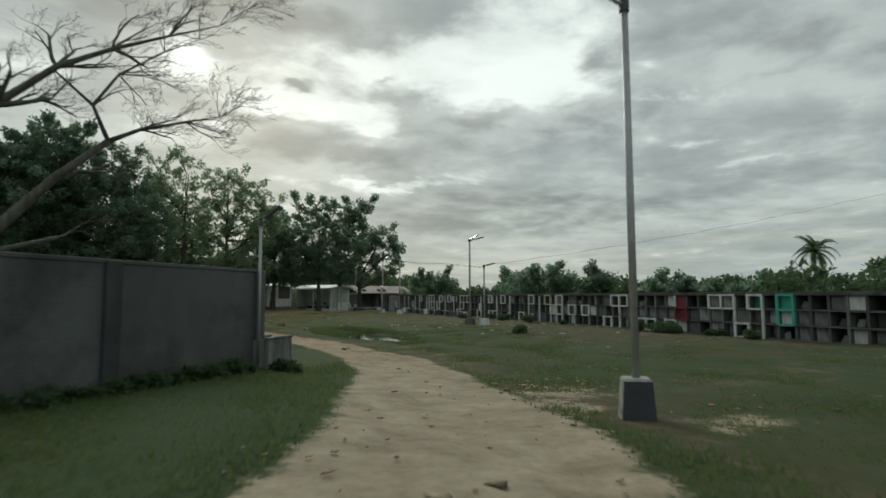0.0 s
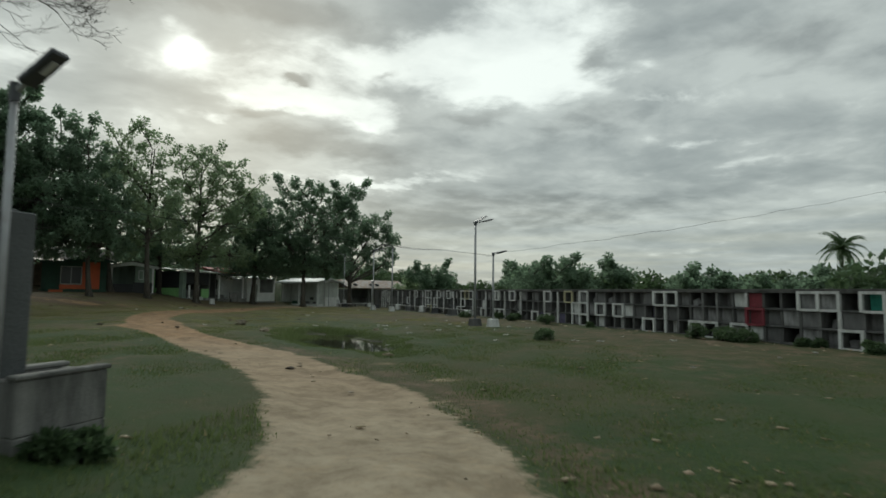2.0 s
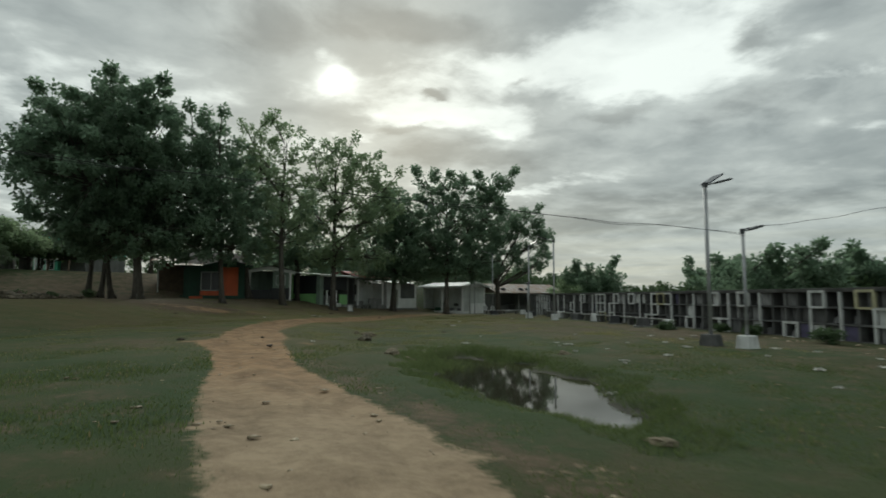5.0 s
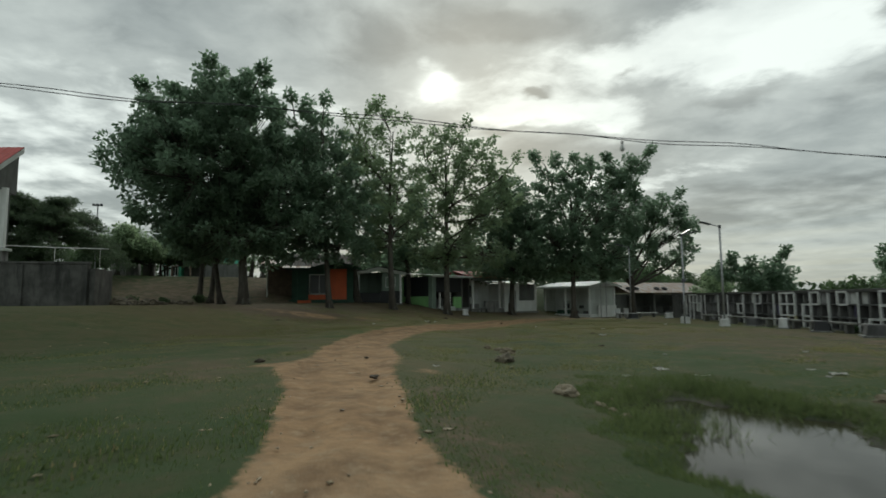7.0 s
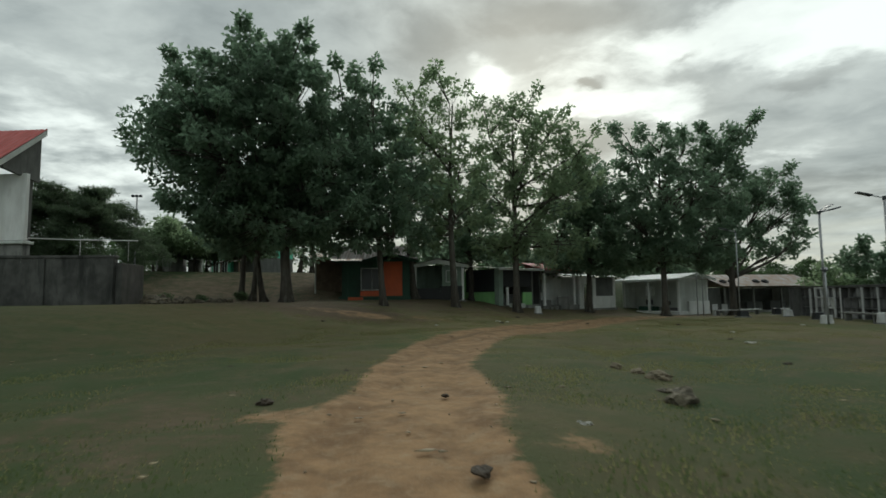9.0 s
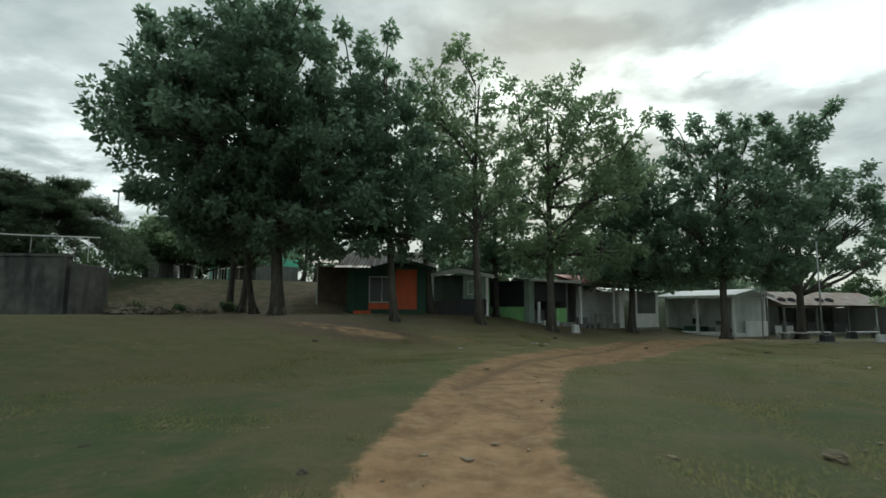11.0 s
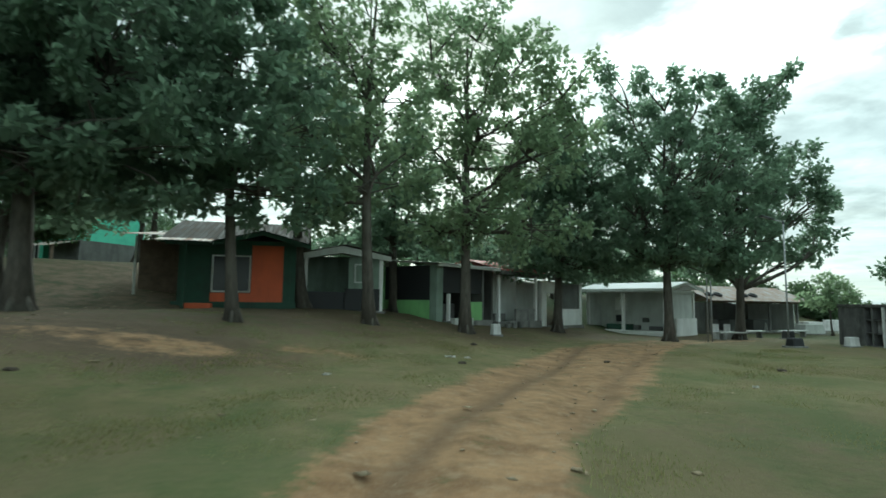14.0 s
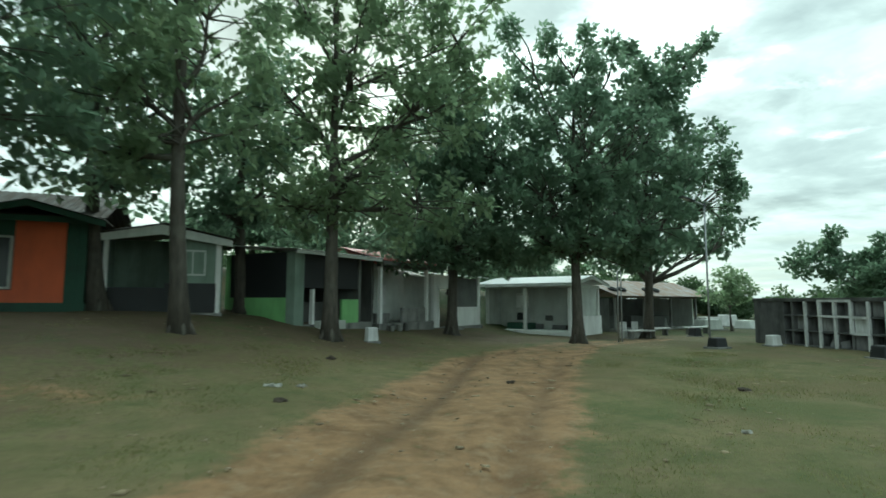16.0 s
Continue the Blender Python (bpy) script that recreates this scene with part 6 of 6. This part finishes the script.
low_bench(17.6, 47.2, 8, 1.7)
for bx, by in ((17.1, 47.75), (17.9, 47.9)):
    low_seat = thing("garden_seat", pose(bx, by, land_at(bx, by), 0, 0, 8), "small white concrete seat with a square back", "seat", "white seats by the shed")
    part("seat", boxes((-0.22, 0.22, -0.2, 0.2, -0.05, 0.4), bevel=0.02), M_SEAL_WHITE, low_seat)
    part("backrest", boxes((-0.22, 0.22, 0.12, 0.2, 0.402, 0.85), bevel=0.02), M_SEAL_WHITE, low_seat)
low_bench(20.4, 49.6, 20, 2.2)
low_bench(24.0, 50.6, 20, 2.6)
for by in (18.5, 22.0, 25.5, 29.0, 32.5):
    low_bench(17.25 + (by - 18) * 0.042, by, 87.6, 3.1, "low grey concrete bench before the niches", M_CONCRETE)


def small_block(x, y, w, hgt, mat, label, yaw=0):
    b = thing("tomb_marker", pose(x, y, land_at(x, y), 0, 0, yaw), label, "tomb marker", "tomb markers")
    bm = boxes((-w / 2, w / 2, -w * 0.4, w * 0.4, -0.08, hgt), bevel=0.03)
    for v in bm.verts:
        if v.co.z > 0.1:
            v.co.x *= 0.85
            v.co.y *= 0.8
    part("stone", bm, mat, b)
    part("footing", boxes((-w * 0.62, w * 0.62, -w * 0.52, w * 0.52, -0.1, 0.05), bevel=0.01), M_CONCRETE, b)


small_block(2.85, 41.2, 0.42, 0.5, M_SEAL_WHITE, "small white marker stone in the grass before the houses", 20)
for i, (x, y, w, hgt, m, lab) in enumerate([(18.0, 39.4, 0.5, 0.42, M_SEAL_WHITE, "small white tomb marker near the niches"), (15.2, 39.15, 0.6, 0.38, M_BLACK, "dark low tomb marker near the niches"),
                                            (17.6, 30.6, 0.55, 0.5, M_SEAL_WHITE, "small white tomb marker near the niches"), (17.4, 27.6, 0.7, 0.4, M_NICHE, "grey low tomb marker near the niches"),
                                            (17.3, 24.9, 0.55, 0.5, M_SEAL_WHITE, "small white tomb marker near the niches"), (17.2, 22.2, 0.8, 0.45, M_BLACK, "dark low tomb marker near the niches"),
                                            (16.9, 19.0, 0.9, 0.45, M_NICHE, "grey low tomb marker near the niches"), (16.6, 16.4, 0.6, 0.45, M_SEAL_WHITE, "small white tomb marker near the niches"),
                                            (17.0, 34.6, 0.6, 0.4, M_BLACK, "dark low tomb marker near the niches"), (21.8, 48.2, 0.6, 0.5, M_BLACK, "dark low tomb marker near the niches")]):
    small_block(x, y, w, hgt, m, lab, 10 * i)

for i, (x, y, w, hgt) in enumerate([(28.6, 55.0, 1.6, 0.7), (30.6, 57.5, 1.8, 0.8), (32.4, 55.6, 1.5, 0.6), (34.4, 59.5, 2.0, 0.9), (27.2, 58.5, 1.4, 0.7)]):
    small_block(x, y, w, hgt, M_SEAL_WHITE if i % 2 else M_GREYWALL, "pale low tomb far off beyond the shed", 15 * i)

# ---------------------------------------------------------------- left bank: retaining wall, hall, green house, mast


def retaining_wall():
    r = thing("retaining_wall", pose(-18.9, 29.7, 1.3, 0, 0, 190), "stained concrete retaining wall with moss streaks", "wall", kind="structure")
    part("wall", boxes((0, 14, 0, 0.3, -0.6, 2.55), bevel=0.02), M_MOSSWALL, r)
    part("coping", boxes((-0.05, 14, -0.05, 0.35, 2.552, 2.68), bevel=0.015), M_MOSSWALL, r)
    for x in (0.02, 3.2, 6.4, 9.6):
        part("pilaster", boxes((x, x + 0.3, 0.302, 0.4, -0.6, 2.5), bevel=0.01), M_MOSSWALL, r)
    part("return_wall", boxes((-0.32, -0.02, -2.2, 0.25, -0.6, 2.3), bevel=0.02), M_MOSSWALL, r)


retaining_wall()


def pipe_rail():
    r = thing("railing", pose(-18.6, 30.6, 3.95, 0, 0, 190), "white pipe railing on top of the retaining wall", "railing")
    part("top_rail", tube([(-0.1, 0, 0.85), (3, 0, 0.92), (5.2, 0, 1.0)], [0.028, 0.028, 0.028], 8), M_PIPE, r)
    part("brace", tube([(5.2, 0, 1.0), (6.1, 0, -0.1)], [0.03, 0.03], 8), M_PIPE, r)
    for x in (0.35, 2.7):
        part("post", tube([(x, 0, -0.2), (x, 0, 0.88)], [0.014, 0.014], 8), M_PIPE, r)


pipe_rail()


def hall():
    # origin under the upper corner of the roof; the ridge runs away along -x, the roof falls towards -y
    h = thing("hall", pose(-23.4, 30.0, 0.0), "tall white hall with a red overhanging roof and dark gable", "building")
    part("front_wall", boxes((-13, 0.15, -1.1, -0.9, 4.75, 8.1), bevel=0.01), M_WHITE, h, "white front wall of the hall")
    part("plinth", boxes((-13, 0.3, -1.35, -0.85, 3.6, 4.74), bevel=0.02), M_CONCRETE, h)
    part("ledge", boxes((-13, 0.45, -1.5, -0.8, 4.55, 4.7), bevel=0.02), M_GREYWALL, h)
    # gable, recessed body and soffit coloured dark to carry the roof's shade
    part("gable_wall", prism([(-2.2, 8.75), (-2.2, 8.15), (0.0, 7.85), (0.0, 10.5)], 0, -0.3, -0.12), M_DARKWALL, h, "gable wall coloured dark for the roof's shade")
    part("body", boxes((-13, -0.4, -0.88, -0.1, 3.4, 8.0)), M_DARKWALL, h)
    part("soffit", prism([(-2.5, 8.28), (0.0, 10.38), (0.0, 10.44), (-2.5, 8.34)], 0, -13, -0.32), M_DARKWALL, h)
    bm = bmesh.new()
    add_corrugated(bm, (0.1, -2.7, 8.4), (-13, -2.7, 8.4), (0.1, 0.1, 10.72), (-13, 0.1, 10.72), 46)
    part("roof", bm, M_ROOF_RED, h, "red painted metal roof")
    part("barge_board", prism([(-2.7, 8.33), (-2.7, 8.02), (0.08, 10.35), (0.08, 10.66)], 0, 0.02, 0.1), M_GREYWALL, h, "pale barge board along the roof edge")


hall()


def green_house():
    # origin: left end of the front; x runs along the front
    h = thing("house", pose(-30.9, 62.0, 3.7, 0, 0, -24), "bright green two-storey house up on the slope", "house")
    part("wing_wall", boxes((0, 3.2, 0, 6, -0.8, 4.6)), M_TEALHOUSE, h)
    part("upper_wall", boxes((3.2, 6.4, 0.0, 6, 2.5, 5.4)), M_TEALHOUSE, h, "plain bright green upper wall")
    part("lower_wall", boxes((3.2, 6.4, 0.4, 6, -0.8, 2.5)), M_DARKWALL, h, "dim lower storey")
    for x in (0.5, 1.9):
        window(h, x, x + 0.9, -0.02, 0.9, 2.2, M_WHITE, 1)
    for x in (0.0, 1.4, 2.9):
        part("porch_post", boxes((x, x + 0.16, -1.2, -1.04, -0.8, 2.6), bevel=0.01), M_WHITE, h)
    part("porch_roof", boxes((-0.3, 3.3, -1.4, -0.02, 2.62, 2.74)), M_ROOF_BRIGHT, h)
    bm = bmesh.new()
    add_corrugated(bm, (3.3, -1.8, 1.9), (6.5, -1.8, 1.9), (3.3, 0.38, 2.45), (6.5, 0.38, 2.45), 16)
    part("lean_to", bm, M_ROOF_RUST, h, "rusted lean-to roof")
    for x in (3.5, 6.2):
        part("lean_to_post", boxes((x, x + 0.14, -1.6, -1.46, -0.8, 1.92)), M_TIMBER, h)
    part("downpipe", tube([(5.6, -0.06, 2.5), (5.6, -0.06, 5.3)], [0.05, 0.05], 8), M_DARKSTEEL, h)
    gable_roof(h, 2.8, 6.8, -0.5, 6.5, 5.42, 6.6, M_ROOF_DARK, "x", fascia=M_GREEN)
    gable_roof(h, -0.4, 3.19, -0.5, 6.5, 4.62, 5.6, M_ROOF_DARK, "x")


green_house()


def floodlight_mast():
    x, y = -25.6, 41.0
    z0 = land_at(x, y)
    m = thing("floodlight_mast", pose(x, y, z0, 0, 0, 10), "thin grey mast with a bar of floodlights", "mast")
    H = 9.2 - z0
    part("pole", tube([(0, 0, -0.1), (0, 0, H)], [0.06, 0.045], 10), M_STEEL, m)
    part("crossbar", boxes((-0.36, 0.36, -0.03, 0.03, H - 0.04, H + 0.03)), M_DARKSTEEL, m)
    for s in (-0.27, 0.0, 0.27):
        part("floodlight", boxes((s - 0.1, s + 0.1, -0.1, 0.02, H - 0.01, H + 0.13), bevel=0.02), M_DARKSTEEL, m)
    part("box", boxes((-0.12, 0.12, -0.16, -0.08, H - 1.3, H - 0.9), bevel=0.01), M_DARKSTEEL, m)


floodlight_mast()
for tx, ty, w, hgt in ((-28.6, 49.6, 0.9, 1.5), (-27.2, 49.4, 0.8, 1.8), (-26.0, 49.9, 0.7, 1.2)):
    tomb = thing("tomb", pose(tx, ty, land_at(tx, ty), 0, 0, 20), "small grey concrete tomb up on the slope", "tomb", "tombs on the slope")
    part("body", boxes((-w * 0.6, w * 0.6, -0.9, 0.9, -0.1, hgt), bevel=0.03), M_CONCRETE, tomb)
    part("slab", boxes((-w * 0.68, w * 0.68, -1.0, 1.0, hgt + 0.002, hgt + 0.1), bevel=0.02), M_GREYWALL, tomb)

# ---------------------------------------------------------------- stones, clods, litter, grass


def rock(x, y, size, seed, label="pale weathered limestone rock half sunk in grass", mat=M_ROCK, name="rock", category="rock", flat=0.42, group="loose rocks"):
    rng = np.random.default_rng(seed)
    bm = bmesh.new()
    bmesh.ops.create_icosphere(bm, subdivisions=3, radius=1.0)
    off = Vector(rng.uniform(-50, 50, 3))
    sx, sy = rng.uniform(0.8, 1.3), rng.uniform(0.7, 1.0)
    for v in bm.verts:
        n = noise.fractal(v.co * 1.1 + off, 0.8, 2.1, 4)
        v.co *= 1 + 0.5 * n + 0.12 * noise.noise(v.co * 5 + off)
        v.co = Vector((v.co.x * sx, v.co.y * sy, v.co.z * flat)) * size
    ob = link_mesh(name, bm, mat)
    ob.matrix_basis = pose(x, y, land_at(x, y) + size * flat * 0.25, 0, 0, rng.uniform(0, 360))
    return tagged(ob, label, category, group)


for x, y, size, seed, flat in ((1.95, 11.7, 0.2, 301, 0.75), (2.1, 12.1, 0.14, 302, 0.6), (1.95, 12.45, 0.12, 303, 0.5)):
    rock(x, y, size, seed, "dark weathered boulder in the grass near the puddle", M_BOULDER, flat=flat)
rubble = np.random.default_rng(505)
for i in range(34):
    u, side = rubble.uniform(0, 1), rubble.normal() * 0.55
    rock(-18.0 + 2.2 * u + side * 0.7, 30.6 + 4.6 * u - side * 0.6, rubble.uniform(0.14, 0.42) * (1.15 - 0.5 * u), 520 + i, "dark broken stone tipped on the earth bank", M_BOULDER, "stone", "stone", rubble.uniform(0.5, 0.9), "stones on the bank")
for i, (x, y, s) in enumerate([(2.32, 7.3, 0.22), (2.66, 6.65, 0.11), (2.78, 5.9, 0.1), (2.3, 13.9, 0.2), (1.92, 15.3, 0.13), (2.15, 14.6, 0.12), (2.72, 6.3, 0.08), (6.6, 6.3, 0.16), (5.2, 8.6, 0.13), (2.95, 7.2, 0.08), (3.6, 8.1, 0.09), (4.0, -1.6, 0.12)]):
    rock(x, y, s, 310 + i, flat=0.55)
for i, (x, y, s) in enumerate([(1.0, -4.1, 0.12), (-0.75, 8.1, 0.15), (-1.26, 11.2, 0.1), (0.1, 31.0, 0.2), (1.2, 36.6, 0.2), (-3.5, 10.7, 0.18), (-3.2, 13.6, 0.12), (-5.6, 14.2, 0.11), (5.6, 16, 0.12), (7.2, 22.4, 0.13), (-7.5, 26.5, 0.16), (4.6, 33, 0.14), (8.5, 31.0, 0.14)]):
    rock(x, y, s * 0.62, 340 + i, "dark clod of dung or mud lying on the ground", M_DUNG, "clod", "clod", 0.4, "clods")


def litter():
    rng = np.random.default_rng(9)
    for i in range(52):
        x, y = (rng.uniform(5, 16), rng.uniform(-8, 14)) if i < 36 else (rng.uniform(-9, 14), rng.uniform(6, 34))
        if track_distance(np.array([x]), np.array([y]))[0] < 1.2:
            continue
        s = rng.uniform(0.05, 0.16)
        bm = bmesh.new()
        n = 4
        grid = [[bm.verts.new(((a / n - 0.5) * s * 2, (b / n - 0.5) * s * 1.3, 0.03 + 0.035 * math.sin(a * 1.7 + i) * math.cos(b * 2.1 + i))) for b in range(n + 1)] for a in range(n + 1)]
        for a in range(n):
            for b in range(n):
                bm.faces.new((grid[a][b], grid[a + 1][b], grid[a + 1][b + 1], grid[a][b + 1]))
        g = bmesh.ops.solidify(bm, geom=bm.faces[:], thickness=0.006)
        ob = link_mesh("litter", bm, M_LITTER)
        ob.matrix_basis = pose(x, y, land_at(x, y) - 0.012, 0, 0, rng.uniform(0, 360))
        tagged(ob, "crumpled scrap of pale plastic or paper in the grass", "litter", "litter in the grass")


litter()


def grass_field(name, label, count, seed, region, height, mat, keep):
    rng = np.random.default_rng(seed)
    x0, x1, y0, y1 = region
    x, y = rng.uniform(x0, x1, count), rng.uniform(y0, y1, count)
    ok = keep(x, y, rng)
    x, y = x[ok], y[ok]
    n = len(x)
    a = rng.uniform(0, math.tau, n)
    hgt = height * rng.uniform(0.5, 1.4, n)
    w = rng.uniform(0.006, 0.016, n)
    z = land(x, y) - 0.03
    lx, ly = rng.normal(size=n) * hgt * 0.45, rng.normal(size=n) * hgt * 0.45
    ca, sa = np.cos(a) * w, np.sin(a) * w
    v = np.stack([np.stack([x - ca, y - sa, z], -1), np.stack([x + ca, y + sa, z], -1), np.stack([x + lx, y + ly, z + hgt + 0.03], -1)], 1).reshape(-1, 3)
    me = bpy.data.meshes.new(name)
    me.vertices.add(n * 3)
    me.vertices.foreach_set("co", v.ravel())
    me.loops.add(n * 3)
    me.loops.foreach_set("vertex_index", np.arange(n * 3))
    me.polygons.add(n)
    me.polygons.foreach_set("loop_start", np.arange(0, n * 3, 3))
    me.update()
    me.materials.append(mat)
    tagged(new(name, me), label, "grass", kind="stuff")


def off_track(limit, early):
    waves = np.random.default_rng(12).uniform(-1, 1, (14, 4))

    def keep(x, y, rng):
        d = track_distance(x, y)
        wet = pond(x, y) < 0.95
        patchy = sum(np.sin((a * x + b * y) * (0.6 + 2.4 * abs(c)) + 9 * e) for a, b, c, e in waves) / 14 * 1.1 + 0.7
        return (d > limit + rng.uniform(-0.08, 0.16, len(x))) & ~wet & (rng.uniform(size=len(x)) < patchy) & early(x, y, rng)

    return keep


def before(x, y, rng):
    return rng.uniform(3, 15, len(x)) > y


def after(x, y, rng):
    return rng.uniform(3, 15, len(x)) < y


grass_field("grass", "short green grass blades over the field", 330000, 1, (-11, 12, -18, 16), 0.024, M_BLADE, off_track(1.0, before))
grass_field("worn_grass", "short pale worn grass over the field", 300000, 5, (-9, 14, 3, 38), 0.016, M_BLADE_PALE, off_track(1.0, after))
grass_field("dry_grass", "tufts of dry straw-coloured grass", 14000, 2, (-10, 13, -18, 34), 0.035, M_STRAW, off_track(1.0, lambda x, y, rng: y > -90))


def scatter(name, label, category, count, seed, place, size, mat, flat):
    """Many small pebbles or fallen leaves, each a squashed eight-sided lump."""
    rng = np.random.default_rng(seed)
    x, y = place(rng, count)
    n = len(x)
    s = size * rng.uniform(0.3, 1.0, n) ** 2 + 0.008
    unit = np.array([(1, 0, 0), (0, 1, 0), (-1, 0, 0), (0, -1, 0), (0, 0, 1), (0, 0, -1)], float)
    a = rng.uniform(0, math.tau, n)
    v = unit[None] * (1 + 0.35 * rng.normal(size=(n, 6, 1)))
    v = v * np.stack([s * rng.uniform(0.7, 1.5, n), s, s * flat], -1)[:, None, :]
    ca, sa = np.cos(a)[:, None], np.sin(a)[:, None]
    v = np.stack([v[..., 0] * ca - v[..., 1] * sa + x[:, None], v[..., 0] * sa + v[..., 1] * ca + y[:, None], v[..., 2] + (land(x, y) - 0.02)[:, None] + 0.012], -1)
    tri = np.array([(0, 1, 4), (1, 2, 4), (2, 3, 4), (3, 0, 4), (1, 0, 5), (2, 1, 5), (3, 2, 5), (0, 3, 5)])
    f = (tri[None] + (np.arange(n) * 6)[:, None, None]).reshape(-1)
    me = bpy.data.meshes.new(name)
    me.vertices.add(n * 6)
    me.vertices.foreach_set("co", v.reshape(-1))
    me.loops.add(len(f))
    me.loops.foreach_set("vertex_index", f)
    me.polygons.add(len(f) // 3)
    me.polygons.foreach_set("loop_start", np.arange(0, len(f), 3))
    me.update()
    me.materials.append(mat)
    tagged(new(name, me), label, category, kind="stuff")


def on_track(rng, count):
    x, y = rng.uniform(-9, 14, count), rng.uniform(-24, 40, count)
    d = track_distance(x, y)
    ok = (d < 1.25) & (rng.uniform(size=count) < 0.35 + 0.65 * (d > 0.7))
    return x[ok], y[ok]


def on_field(rng, count):
    x, y = rng.uniform(-14, 16, count), rng.uniform(-18, 44, count)
    ok = rng.uniform(size=count) < 0.25 + 0.75 * smooth_step(24, 40, y) + 0.3 * smooth_step(8, 15, x)
    return x[ok], y[ok]


scatter("gravel", "loose pale gravel and small stones on the track", "gravel", 5000, 21, on_track, 0.022, M_PEBBLE, 0.5)
scatter("leaf_litter", "scattered dry fallen leaves over the grass", "fallen leaves", 9000, 22, on_field, 0.075, M_FALLEN, 0.16)
scatter("foot_rubble", "broken pale rubble at the foot of the niches", "rubble", 150, 24, lambda rng, n: (17.0 + rng.normal(0, 0.4, n), rng.uniform(-8, 12, n)), 0.12, M_PEBBLE, 0.45)
scatter("rubble", "broken pale rubble along the shoulder of the track", "rubble", 130, 23, lambda rng, n: (rng.normal(2.4, 1.0, n), rng.normal(-13.6, 1.1, n)), 0.06, M_PEBBLE, 0.45)


def ring_keep(x, y, rng):
    r = pond(x, y)
    return (r > 0.9 + 0.12 * rng.uniform(size=len(x))) & (r < 1.5)


def verge_keep(x, y, rng):
    d = track_distance(x, y)
    side = (x + 2.25) * 0.715 - (y + 9.75) * 0.7
    return (d > 1.05) & (x < 0.3 + rng.uniform(-0.3, 0.3, len(x))) & (side > 0.1)


grass_field("puddle_grass", "longer dark grass round the rim of the puddle", 50000, 3, (1.5, 7, -2, 9.5), 0.07, M_BLADE, ring_keep)


def reed_keep(x, y, rng):
    r = pond(x, y)
    clump = np.sin(2.3 * x + 1.1 * y) + np.sin(3.1 * y - 1.7 * x + 2) + np.sin(5.3 * x + 0.6)
    far = smooth_step(4.4, 6.6, y - 0.35 * (x - 4.0))
    return (r < 1.25) & (rng.uniform(size=len(x)) < far * np.clip(0.5 + 0.45 * clump, 0.02, 1))


grass_field("puddle_weeds", "dark weeds standing in the far shallows of the puddle", 15000, 7, (2, 6.5, 3.5, 9), 0.2, M_BLADE, reed_keep)
grass_field("verge_grass", "longer green grass on the verge below the wall", 40000, 4, (-9, 0.6, -19, -4), 0.07, M_BLADE, verge_keep)
